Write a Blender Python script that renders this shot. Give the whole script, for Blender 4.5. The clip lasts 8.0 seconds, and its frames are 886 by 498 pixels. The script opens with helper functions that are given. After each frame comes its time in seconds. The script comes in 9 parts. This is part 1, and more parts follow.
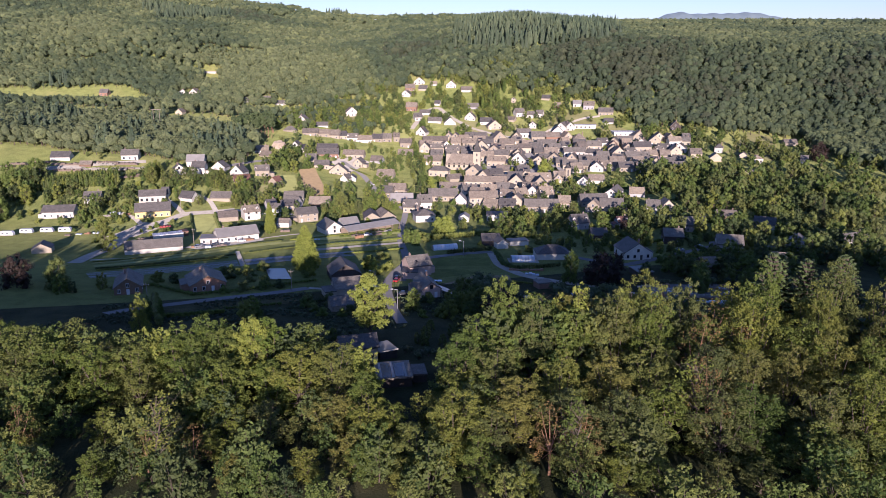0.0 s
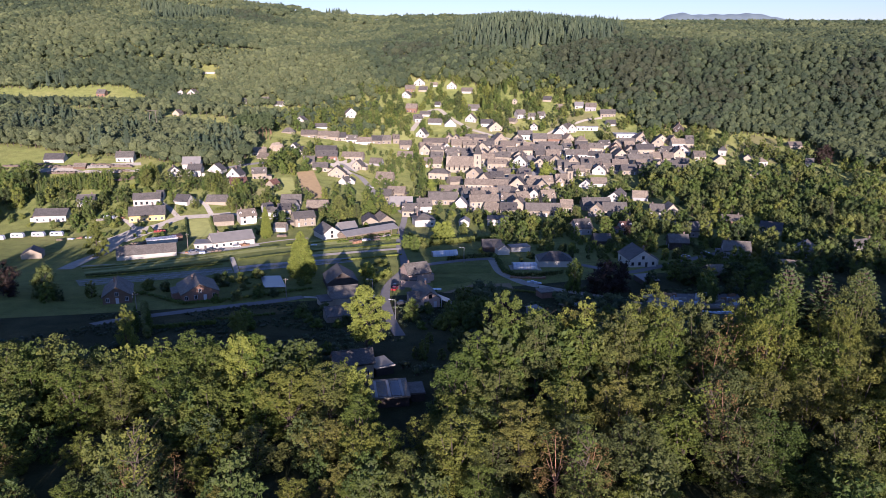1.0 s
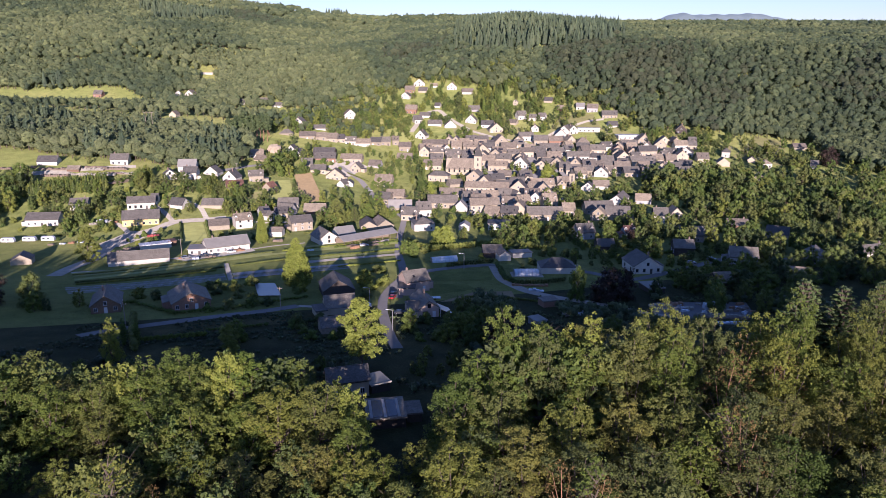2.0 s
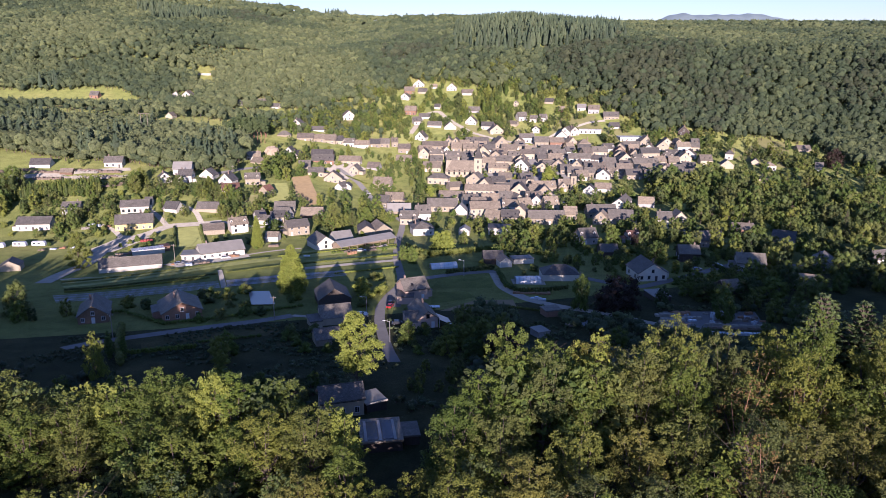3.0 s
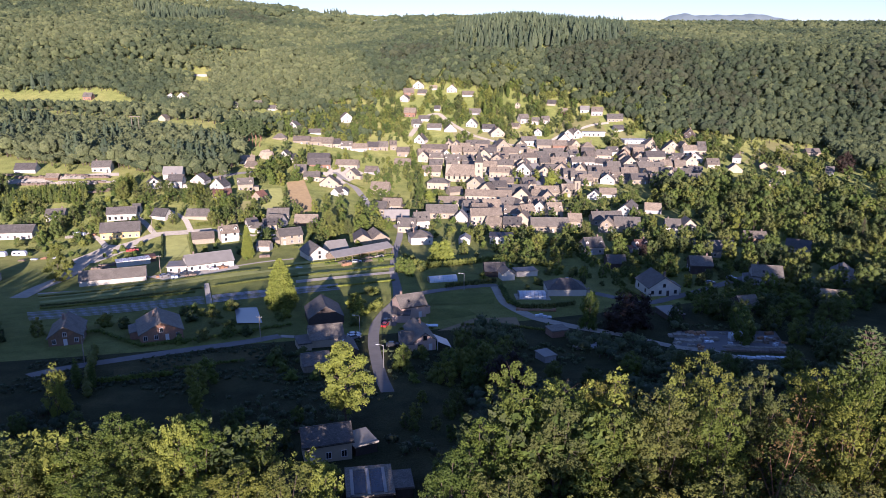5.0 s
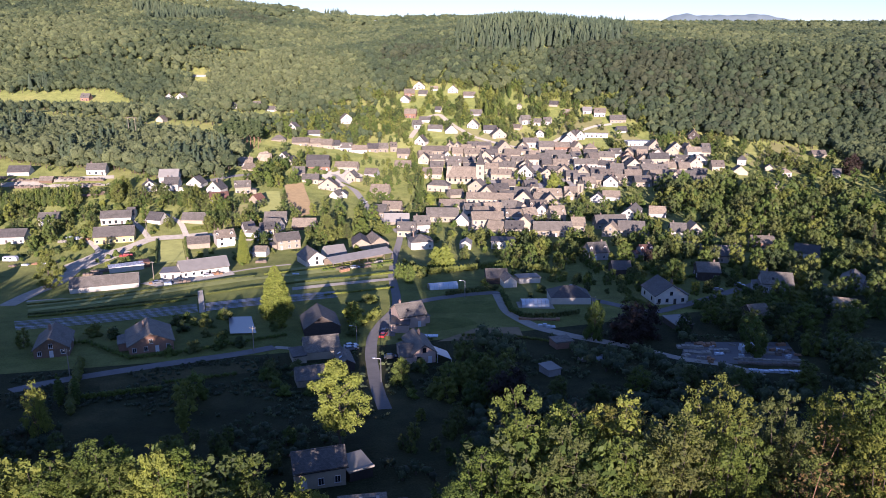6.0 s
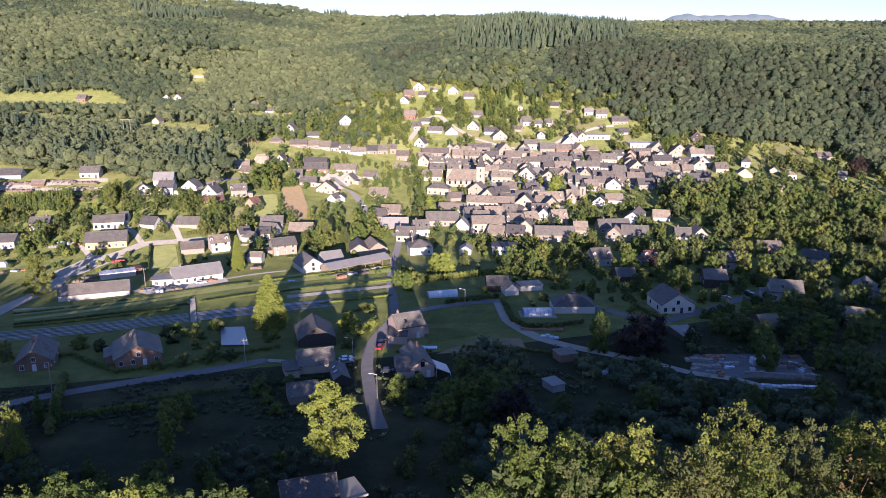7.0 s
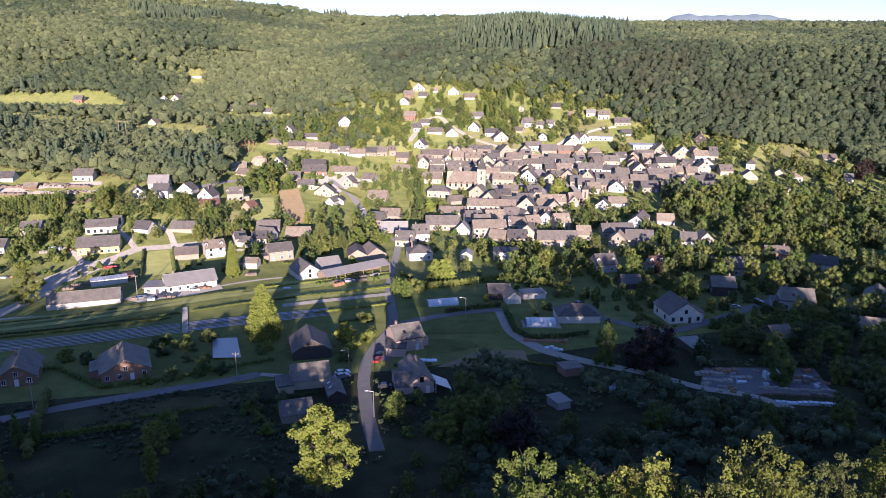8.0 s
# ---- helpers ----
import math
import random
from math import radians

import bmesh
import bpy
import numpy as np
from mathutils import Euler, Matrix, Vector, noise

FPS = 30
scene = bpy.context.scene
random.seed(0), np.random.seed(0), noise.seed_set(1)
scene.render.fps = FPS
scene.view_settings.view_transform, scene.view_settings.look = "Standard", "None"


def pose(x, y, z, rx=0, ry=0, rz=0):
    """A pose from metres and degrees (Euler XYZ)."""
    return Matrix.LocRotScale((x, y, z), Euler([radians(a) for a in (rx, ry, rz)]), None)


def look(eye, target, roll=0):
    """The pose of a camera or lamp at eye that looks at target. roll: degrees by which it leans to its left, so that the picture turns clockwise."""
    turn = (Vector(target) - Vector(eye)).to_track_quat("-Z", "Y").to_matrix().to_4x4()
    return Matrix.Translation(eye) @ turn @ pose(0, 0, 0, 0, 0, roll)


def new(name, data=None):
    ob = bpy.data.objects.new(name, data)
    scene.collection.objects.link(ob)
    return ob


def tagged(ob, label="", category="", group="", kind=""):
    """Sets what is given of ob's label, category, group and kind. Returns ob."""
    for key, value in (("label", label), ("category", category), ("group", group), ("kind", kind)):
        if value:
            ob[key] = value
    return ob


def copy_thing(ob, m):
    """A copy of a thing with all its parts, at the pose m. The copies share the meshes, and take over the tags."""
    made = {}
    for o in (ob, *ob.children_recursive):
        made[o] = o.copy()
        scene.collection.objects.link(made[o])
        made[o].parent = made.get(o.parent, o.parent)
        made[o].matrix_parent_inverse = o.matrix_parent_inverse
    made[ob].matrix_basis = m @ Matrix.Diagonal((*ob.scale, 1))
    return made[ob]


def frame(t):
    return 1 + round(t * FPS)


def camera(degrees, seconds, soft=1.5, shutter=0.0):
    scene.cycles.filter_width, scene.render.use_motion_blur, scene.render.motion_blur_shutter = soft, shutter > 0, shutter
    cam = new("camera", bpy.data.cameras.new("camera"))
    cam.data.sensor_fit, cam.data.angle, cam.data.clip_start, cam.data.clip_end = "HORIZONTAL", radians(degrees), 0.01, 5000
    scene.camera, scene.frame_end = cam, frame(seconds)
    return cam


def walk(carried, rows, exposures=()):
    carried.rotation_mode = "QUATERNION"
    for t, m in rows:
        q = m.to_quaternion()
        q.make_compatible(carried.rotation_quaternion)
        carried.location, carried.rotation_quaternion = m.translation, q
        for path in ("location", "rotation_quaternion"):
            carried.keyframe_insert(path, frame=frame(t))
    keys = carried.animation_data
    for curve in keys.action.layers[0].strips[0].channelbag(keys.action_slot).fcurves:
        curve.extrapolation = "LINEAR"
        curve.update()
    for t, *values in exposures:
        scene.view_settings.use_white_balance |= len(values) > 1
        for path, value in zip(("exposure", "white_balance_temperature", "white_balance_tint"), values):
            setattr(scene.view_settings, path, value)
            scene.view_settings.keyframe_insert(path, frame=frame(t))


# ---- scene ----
cam = camera(62.9, 8.0, soft=0.85)
PATH = [
    (0, (0.577, -0.878, 88.058), (0.488, 1.052, 87.541), 0.1),
    (0.5, (0.552, 3.424, 88.323), (0.463, 5.354, 87.806), 0.2),
    (1, (0.46, 7.592, 88.55), (0.37, 9.522, 88.034), 0.2),
    (1.5, (0.461, 11.773, 88.748), (0.37, 13.703, 88.232), 0.2),
    (3, (0.303, 24.267, 89.308), (0.212, 26.197, 88.793), 0.2),
    (3.5, (0.261, 28.522, 89.448), (0.169, 30.452, 88.933), 0.2),
    (4, (0.269, 32.78, 89.495), (0.177, 34.711, 88.981), 0.2),
    (4.5, (0.228, 36.967, 89.592), (0.136, 38.897, 89.078), 0.2),
    (6, (0.065, 49.352, 90.058), (-0.031, 51.283, 89.544), 0.2),
    (6.5, (0.079, 53.619, 90.169), (-0.018, 55.549, 89.656), 0.2),
    (7, (-0.019, 57.944, 90.386), (-0.116, 59.874, 89.873), 0.2),
    (7.5, (-0.216, 62.303, 90.645), (-0.314, 64.234, 90.131), 0.3),
    (8, (-0.377, 66.639, 90.792), (-0.475, 68.569, 90.279), 0.2),
]
walk(cam, [(t, look(eye, target, roll)) for t, eye, target, roll in PATH],
     [(0, 0.83, 5170, 47), (4, 1.02, 5230, 47), (8, 1.19, 5270, 47)])

# ---- daylight: low sun behind the camera, clear sky ----
SUN_ELEVATION, SUN_AZIMUTH = 9.9, -8.0   # degrees; azimuth of the light's travel from +y towards +x
world = bpy.data.worlds.new("sky")
scene.world = world
world.use_nodes = True
sky = world.node_tree.nodes.new("ShaderNodeTexSky")
sky.sky_type, sky.sun_disc = "NISHITA", False
sky.sun_elevation, sky.sun_rotation = radians(SUN_ELEVATION), radians(180 + SUN_AZIMUTH)
sky.air_density, sky.dust_density, sky.ozone_density = 1.0, 0.1, 2.5
backdrop = world.node_tree.nodes["Background"]
world.node_tree.links.new(sky.outputs[0], backdrop.inputs[0])
backdrop.inputs[1].default_value = 0.084
sun = new("sun", bpy.data.lights.new("sun", "SUN"))
sun.data.energy, sun.data.angle, sun.data.color = 5.0, radians(0.53), (1.0, 0.835, 0.5)
travel = Vector((math.sin(radians(SUN_AZIMUTH)), math.cos(radians(SUN_AZIMUTH)), -math.tan(radians(SUN_ELEVATION))))
sun.rotation_euler = travel.to_track_quat("-Z", "Y").to_euler()


# ---- materials ----
def nodes_of(name):
    m = bpy.data.materials.new(name)
    m.use_nodes = True
    return m, m.node_tree.nodes, m.node_tree.links, m.node_tree.nodes["Principled BSDF"]


def ramp_of(n, l, factor, colours):
    r = n.new("ShaderNodeValToRGB")
    while len(r.color_ramp.elements) < len(colours):
        r.color_ramp.elements.new(0.5)
    for e, (at, c) in zip(r.color_ramp.elements, colours):
        e.position, e.color = at, (*c, 1)
    l.new(factor, r.inputs[0])
    return r.outputs[0]


def noise_of(n, l, scale, detail=4, rough=0.6, vector=None):
    t = n.new("ShaderNodeTexNoise")
    t.inputs["Scale"].default_value, t.inputs["Detail"].default_value, t.inputs["Roughness"].default_value = scale, detail, rough
    if vector is None:
        vector = n.new("ShaderNodeNewGeometry").outputs["Position"]
    l.new(vector, t.inputs["Vector"])
    return t.outputs["Fac"]


def mix_of(n, l, factor, a, b, blend="MIX"):
    m = n.new("ShaderNodeMix")
    m.data_type, m.blend_type = "RGBA", blend
    for socket, v in ((m.inputs[0], factor), (m.inputs[6], a), (m.inputs[7], b)):
        if isinstance(v, (int, float)):
            socket.default_value = v
        elif isinstance(v, tuple):
            socket.default_value = (*v, 1)
        else:
            l.new(v, socket)
    return m.outputs[2]


def bump_of(n, l, bsdf, h, strength, distance):
    b = n.new("ShaderNodeBump")
    b.inputs["Strength"].default_value, b.inputs["Distance"].default_value = strength, distance
    l.new(h, b.inputs["Height"])
    l.new(b.outputs[0], bsdf.inputs["Normal"])


def plain(name, colour, rough=0.8, spread=0.25, scale=0.8, bump=0.02, metal=0.0):
    """A surface with fine grain, broad stains and a small shift from thing to thing."""
    m, n, l, b = nodes_of(name)
    dark, light = tuple(c * (1 - spread) for c in colour), tuple(min(1, c * (1 + spread * 0.6)) for c in colour)
    broad = ramp_of(n, l, noise_of(n, l, scale), [(0.3, dark), (0.7, light)])
    fine = noise_of(n, l, scale * 14)
    c = mix_of(n, l, 0.25, broad, ramp_of(n, l, fine, [(0.3, dark), (0.7, light)]))
    own = n.new("ShaderNodeObjectInfo").outputs["Random"]
    c = mix_of(n, l, 1.0, c, ramp_of(n, l, own, [(0.0, (0.8, 0.8, 0.8)), (1.0, (1.0, 1.0, 1.0))]), "MULTIPLY")
    l.new(c, b.inputs["Base Color"])
    b.inputs["Roughness"].default_value, b.inputs["Metallic"].default_value = rough, metal
    if bump:
        bump_of(n, l, b, fine, 0.5 if bump < 1 else 1.0, bump)
    return m


def courses(name, colour, joint, width, tall, rough=0.7):
    """Slates, tiles or bricks in courses, laid over local coordinates."""
    m, n, l, b = nodes_of(name)
    where = n.new("ShaderNodeUVMap")
    t = n.new("ShaderNodeTexBrick")
    l.new(where.outputs[0], t.inputs["Vector"])
    t.inputs["Scale"].default_value = 1.0
    t.inputs["Brick Width"].default_value, t.inputs["Row Height"].default_value, t.inputs["Mortar Size"].default_value = width, tall, min(width, tall) * 0.06
    t.inputs["Color1"].default_value = (*[c * 0.75 for c in colour], 1)
    t.inputs["Color2"].default_value = (*[min(1, c * 1.3) for c in colour], 1)
    t.inputs["Mortar"].default_value = (*joint, 1)
    stain = ramp_of(n, l, noise_of(n, l, 0.45), [(0.3, (0.72, 0.72, 0.7)), (0.7, (1.1, 1.1, 1.1))])
    own = n.new("ShaderNodeObjectInfo").outputs["Random"]
    c = mix_of(n, l, 1.0, t.outputs["Color"], stain, "MULTIPLY")
    c = mix_of(n, l, 1.0, c, ramp_of(n, l, own, [(0.0, (0.6, 0.6, 0.63)), (0.5, (0.95, 0.93, 0.9)), (1.0, (1.25, 1.2, 1.1))]), "MULTIPLY")
    l.new(c, b.inputs["Base Color"])
    b.inputs["Roughness"].default_value = rough
    bump_of(n, l, b, t.outputs["Fac"], 0.4, -0.02)
    return m


def foliage(name, colours, through_light=0.3, by_tree=False, relief=0.0):
    """Leaves: colour by tree and by patch, part of the light passes through."""
    m, n, l, b = nodes_of(name)
    if by_tree:
        own = n.new("ShaderNodeAttribute")
        own.attribute_name = "tint"
        own = own.outputs["Fac"]
    else:
        own = n.new("ShaderNodeObjectInfo").outputs["Random"]
    base = ramp_of(n, l, own, [(i / (len(colours) - 1), c) for i, c in enumerate(colours)])
    island = n.new("ShaderNodeNewGeometry").outputs["Random Per Island"]
    leaf = ramp_of(n, l, island, [(0.0, (0.7, 0.73, 0.7)), (0.6, (1.0, 1.0, 1.0)), (1.0, (1.28, 1.26, 1.14))])
    patch_tone = ramp_of(n, l, noise_of(n, l, 0.35), [(0.3, (0.8, 0.85, 0.8)), (0.7, (1.15, 1.1, 1.0))])
    c = mix_of(n, l, 1.0, mix_of(n, l, 1.0, base, leaf, "MULTIPLY"), patch_tone, "MULTIPLY")
    l.new(c, b.inputs["Base Color"])
    b.inputs["Roughness"].default_value = 0.6
    b.inputs["Specular IOR Level"].default_value = 0.25
    b.inputs["Diffuse Roughness"].default_value = 1.0
    if relief:
        mottle = ramp_of(n, l, noise_of(n, l, 1.1, 3, 0.75), [(0.35, (0.66, 0.68, 0.66)), (0.5, (0.97, 0.97, 0.97)), (0.65, (1.28, 1.25, 1.18))])
        c = mix_of(n, l, 1.0, c, mottle, "MULTIPLY")
        l.new(c, b.inputs["Base Color"])
        bump_of(n, l, b, noise_of(n, l, 0.9, 3, 0.7), 1.0, relief)
    trans = n.new("ShaderNodeBsdfTranslucent")
    l.new(c, trans.inputs["Color"])
    mixer = n.new("ShaderNodeMixShader")
    mixer.inputs[0].default_value = through_light
    l.new(b.outputs[0], mixer.inputs[1])
    l.new(trans.outputs[0], mixer.inputs[2])
    l.new(mixer.outputs[0], n["Material Output"].inputs["Surface"])
    return m


def fibrous(b, tint, weight=0.2):
    """Blades and leaves throw low light back towards where it came from."""
    b.inputs["Diffuse Roughness"].default_value = 1.0
    b.inputs["Sheen Weight"].default_value, b.inputs["Sheen Roughness"].default_value = weight, 0.5
    b.inputs["Sheen Tint"].default_value = (*tint, 1)


def ground_cover(name, tones, broad_scale, sheen):
    """Grass with broad patches, mid stains and tufts."""
    m, n, l, b = nodes_of(name)
    broad = ramp_of(n, l, noise_of(n, l, broad_scale, 3), [(0.3, tones[0]), (0.5, tones[1]), (0.7, tones[2])])
    mid = ramp_of(n, l, noise_of(n, l, 0.15, 5), [(0.3, (0.6, 0.65, 0.6)), (0.7, (1.2, 1.15, 1.1))])
    tuft = noise_of(n, l, 2.2, 5, 0.7)
    fine = ramp_of(n, l, tuft, [(0.3, (0.65, 0.68, 0.6)), (0.7, (1.25, 1.2, 1.15))])
    c = mix_of(n, l, 1.0, mix_of(n, l, 1.0, broad, mid, "MULTIPLY"), fine, "MULTIPLY")
    l.new(c, b.inputs["Base Color"])
    b.inputs["Roughness"].default_value = 0.95
    b.inputs["Specular IOR Level"].default_value = 0.1
    bump_of(n, l, b, tuft, 1.0, 0.5)
    fibrous(b, (0.6, 0.58, 0.25), sheen)
    return m


GROUND = ground_cover("meadow_ground", ((0.12, 0.158, 0.046), (0.17, 0.205, 0.06), (0.225, 0.235, 0.082)), 0.018, 0.2)
# overgrown slope grass, darkened so that its colour carries the belt's shade
ROUGH_SHADED = ground_cover("slope_grass_shaded", ((0.028, 0.038, 0.02), (0.05, 0.06, 0.03), (0.09, 0.09, 0.045)), 0.06, 0.05)
# dry meadow grass in a darker copy that holds the shade
HAY_SHADED = ground_cover("dry_grass_shaded", ((0.07, 0.075, 0.036), (0.105, 0.1, 0.05), (0.14, 0.125, 0.062)), 0.09, 0.05)
WALLS = {
    "white": plain("white_render", (0.6, 0.575, 0.49), 0.85, 0.14, 0.5),
    "cream": plain("cream_render", (0.46, 0.4, 0.285), 0.85, 0.2, 0.5),
    "stone": plain("rubble_stone", (0.35, 0.305, 0.22), 0.9, 0.3, 1.6, 0.05),
    "brick": plain("red_brick", (0.32, 0.19, 0.125), 0.9, 0.25, 2.0, 0.03),
    "grey": plain("grey_render", (0.4, 0.39, 0.37), 0.85, 0.2, 0.6),
    "dark": plain("dark_timber", (0.07, 0.055, 0.045), 0.8, 0.3, 1.5),
    "brown": plain("brown_timber", (0.2, 0.13, 0.08), 0.85, 0.3, 1.5),
    "yellow": plain("yellow_render", (0.72, 0.55, 0.2), 0.85, 0.1, 0.5),
    "pink": plain("pink_beige_render", (0.55, 0.42, 0.34), 0.85, 0.1, 0.5),
    "tan": plain("tan_render", (0.55, 0.45, 0.3), 0.85, 0.15, 0.5),
}
ROOFS = {
    "slate": courses("grey_slate", (0.165, 0.155, 0.136), (0.065, 0.062, 0.056), 0.3, 0.22, 0.72),
    "brown": courses("weathered_slate", (0.255, 0.22, 0.168), (0.1, 0.09, 0.08), 0.3, 0.25, 0.8),
    "tile": courses("red_clay_tile", (0.24, 0.125, 0.085), (0.08, 0.045, 0.035), 0.25, 0.3, 0.8),
    "grey": plain("fibre_cement", (0.3, 0.288, 0.256), 0.8, 0.18, 0.35),
    "white": courses("white_sheeting", (0.7, 0.72, 0.74), (0.45, 0.46, 0.48), 1.0, 4.0, 0.5),
}
GLASS, _n, _l, _b = nodes_of("window_glass")
_b.inputs["Base Color"].default_value, _b.inputs["Roughness"].default_value = (0.02, 0.025, 0.03, 1), 0.08
FRAME_WHITE = plain("white_frame", (0.75, 0.75, 0.73), 0.5, 0.05, 2, 0)
FRAME_DARK = plain("dark_frame", (0.06, 0.05, 0.045), 0.5, 0.2, 2, 0)
CHIMNEY = plain("chimney_brick", (0.26, 0.19, 0.15), 0.9, 0.3, 3)
BARK = plain("bark", (0.12, 0.095, 0.07), 0.95, 0.4, 2.5, 0.04)
BARK_PALE = plain("pale_bark", (0.32, 0.28, 0.22), 0.95, 0.3, 2.5, 0.04)
ASPHALT = plain("asphalt", (0.14, 0.14, 0.136), 0.9, 0.25, 0.35, 0.01)
GRAVEL = plain("gravel", (0.35, 0.33, 0.27), 0.95, 0.25, 0.5, 0.03)
SOIL = plain("bare_soil", (0.27, 0.205, 0.1), 0.95, 0.25, 0.4, 0.06)
LAWN = plain("mown_lawn", (0.21, 0.222, 0.065), 0.95, 0.3, 0.25, 0.15)
# darker copy of the mown lawn, with shade in its tones
LAWN_SHADED = ground_cover("lawn_shaded", ((0.11, 0.15, 0.042), (0.14, 0.18, 0.05), (0.17, 0.2, 0.06)), 0.1, 0.1)
HAY = plain("dry_meadow", (0.175, 0.175, 0.064), 0.95, 0.3, 0.15, 0.2)
fibrous(ASPHALT.node_tree.nodes["Principled BSDF"], (0.6, 0.57, 0.52), 0.15)
fibrous(GRAVEL.node_tree.nodes["Principled BSDF"], (0.8, 0.72, 0.6), 0.08)
fibrous(SOIL.node_tree.nodes["Principled BSDF"], (0.7, 0.5, 0.3), 0.08)
fibrous(LAWN.node_tree.nodes["Principled BSDF"], (0.5, 0.6, 0.2))
fibrous(HAY.node_tree.nodes["Principled BSDF"], (0.7, 0.66, 0.3), 0.08)
PANEL = plain("sun_panel", (0.02, 0.025, 0.045), 0.25, 0.1, 1.0, 0)
PALE_COVER = plain("blue_grey_cover", (0.2, 0.235, 0.27), 0.3, 0.08, 0.4, 0)
NET = plain("pale_netting", (0.42, 0.43, 0.44), 0.8, 0.5, 1.2, 0.02)
BROAD_TONES = [(0.085, 0.13, 0.036), (0.115, 0.17, 0.041), (0.15, 0.205, 0.045), (0.115, 0.155, 0.052), (0.195, 0.228, 0.052), (0.065, 0.1, 0.04), (0.16, 0.185, 0.06), (0.22, 0.255, 0.05)]
LEAF_BROAD = foliage("broad_leaves", BROAD_TONES, 0.38)
LEAF_MASS = foliage("broad_leaves_massed", BROAD_TONES, 0.38, True)
LEAF_NEAR = foliage("oak_leaves", [(0.095, 0.142, 0.03), (0.147, 0.193, 0.035), (0.205, 0.227, 0.041), (0.124, 0.15, 0.05), (0.215, 0.212, 0.049), (0.13, 0.187, 0.032), (0.17, 0.197, 0.051)], 0.38)
LEAF_BROWN = foliage("withered_leaves", [(0.17, 0.11, 0.04), (0.21, 0.15, 0.06)], 0.3)
LEAF_LIME = foliage("yellow_green_leaves", [(0.2, 0.245, 0.046), (0.25, 0.285, 0.052)])
LEAF_PINE = foliage("conifer_needles", [(0.0455, 0.0715, 0.0338), (0.065, 0.091, 0.039), (0.078, 0.111, 0.0455)], 0.12)
LEAF_SPRUCE = foliage("pale_spruce_needles", [(0.062, 0.096, 0.038), (0.085, 0.122, 0.044), (0.1, 0.14, 0.05)], 0.2)
LEAF_RED = foliage("copper_leaves", [(0.036, 0.028, 0.024), (0.048, 0.032, 0.027)], 0.15)
# aerial haze is mixed into the far leaf tones: paler, with more blue
LEAF_FAR = foliage("woodland_leaves_hazed", [(0.1, 0.12, 0.076), (0.092, 0.13, 0.08), (0.1, 0.14, 0.083), (0.122, 0.162, 0.09), (0.144, 0.184, 0.096), (0.168, 0.207, 0.106), (0.19, 0.227, 0.116)], 0.45, True, 0.5)
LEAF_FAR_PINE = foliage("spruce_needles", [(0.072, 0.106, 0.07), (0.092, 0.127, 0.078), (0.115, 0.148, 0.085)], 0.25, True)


# ---- the land ----
def step(v, a, b):
    s = np.clip((v - a) / (b - a), 0.0, 1.0)
    return s * s * (3 - 2 * s)


def bell(v, middle, width):
    return np.exp(-(((v - middle) / width) ** 2))


KNOT_Y = (-1200, -500, -200, -100, 0, 50, 100, 150, 180, 220, 270, 320, 350, 420, 480, 540, 600, 650, 700, 800)
KNOT_Z = (58, 44, 31, 26.5, 22, 19.5, 17.5, 16, 13, 8, 4, 2, -0.5, -4.5, -6, -5, -1, 4, 11, 28)
# the hills beyond the village: ground height along lines of equal x
HILL_X = (-700, -450, -330, -215, -100, 60, 190, 300, 420)
HILL_Y = (700, 760, 800, 850, 900, 960, 1050, 1300, 1700)
HILL_Z = (
    (45, 40, 40, 48, 62, 85, 118, 180, 214),
    (42, 37, 37, 44, 66, 97, 118, 150, 190),
    (40, 36, 34, 37, 53, 80, 100, 133, 172),
    (31, 31, 36, 57, 76, 92, 93, 122, 167),
    (17, 27, 37, 53, 72, 91, 105, 130, 167),
    (13, 23, 34, 60, 88, 109, 122, 143, 165),
    (13, 30, 56, 85, 98, 106, 114, 134, 158),
    (9, 38, 66, 92, 99, 104, 112, 131, 156),
    (25, 62, 83, 93, 97, 102, 110, 129, 156),
)


def hills(x, y):
    """Height of the hills: a dome and a side valley to the left, a steep wooded face with a plateau behind it to the right."""
    lines = []
    for row in HILL_Z:
        lines.append(sum(np.interp(y + k, HILL_Y, row) for k in (-24, -12, 0, 12, 24)) / 5)
    z = lines[0]
    for i in range(1, len(lines)):
        z = z + (lines[i] - z) * step(x, HILL_X[i - 1], HILL_X[i])
    return z


def height(x, y):
    """Height of the land at (x, y): the wooded near slope, the valley floor and the far hills."""
    x, y = np.asarray(x, float), np.asarray(y, float)
    z = 0.0
    for shift in (-30, -15, 0, 15, 30):
        z = z + np.interp(y + shift * np.clip(np.abs(y - 250) / 250, 0.25, 1.6), KNOT_Y, KNOT_Z) / 5
    spur = step(-x, 30, 250) * (26 + 14 * step(-x, 200, 420))
    z = z + spur * step(y, 365, 500) * (1 - step(y, 640, 860))
    z = z - 3.5 * step(-x, 80, 165) * bell(y, 318, 55)
    z = z - 3 * step(x, 60, 200) * bell(y, 400, 70)
    # knoll outside the view, added to lift trees that shade the valley
    z = z + 11 * step(x, 97, 125) * bell(y, 140, 32)
    return z + (hills(x, y) - z) * step(y, 655, 735) + 3 * np.sin(x / 97 + 1.3) * np.sin(y / 131) * step(np.abs(y - 400), 350, 700)


def part(name, bm, material, parent=None, label=""):
    """Links a bmesh as one mesh object, under parent if one is given."""
    me = bpy.data.meshes.new(name)
    bm.to_mesh(me)
    bm.free()
    if material:
        me.materials.append(material)
    ob = new(name, me)
    ob.parent = parent
    if label:
        ob["label"] = label
    return ob


def share(name, me, parent, m):
    ob = new(name, me)
    ob.parent = parent
    ob.matrix_basis = m
    return ob


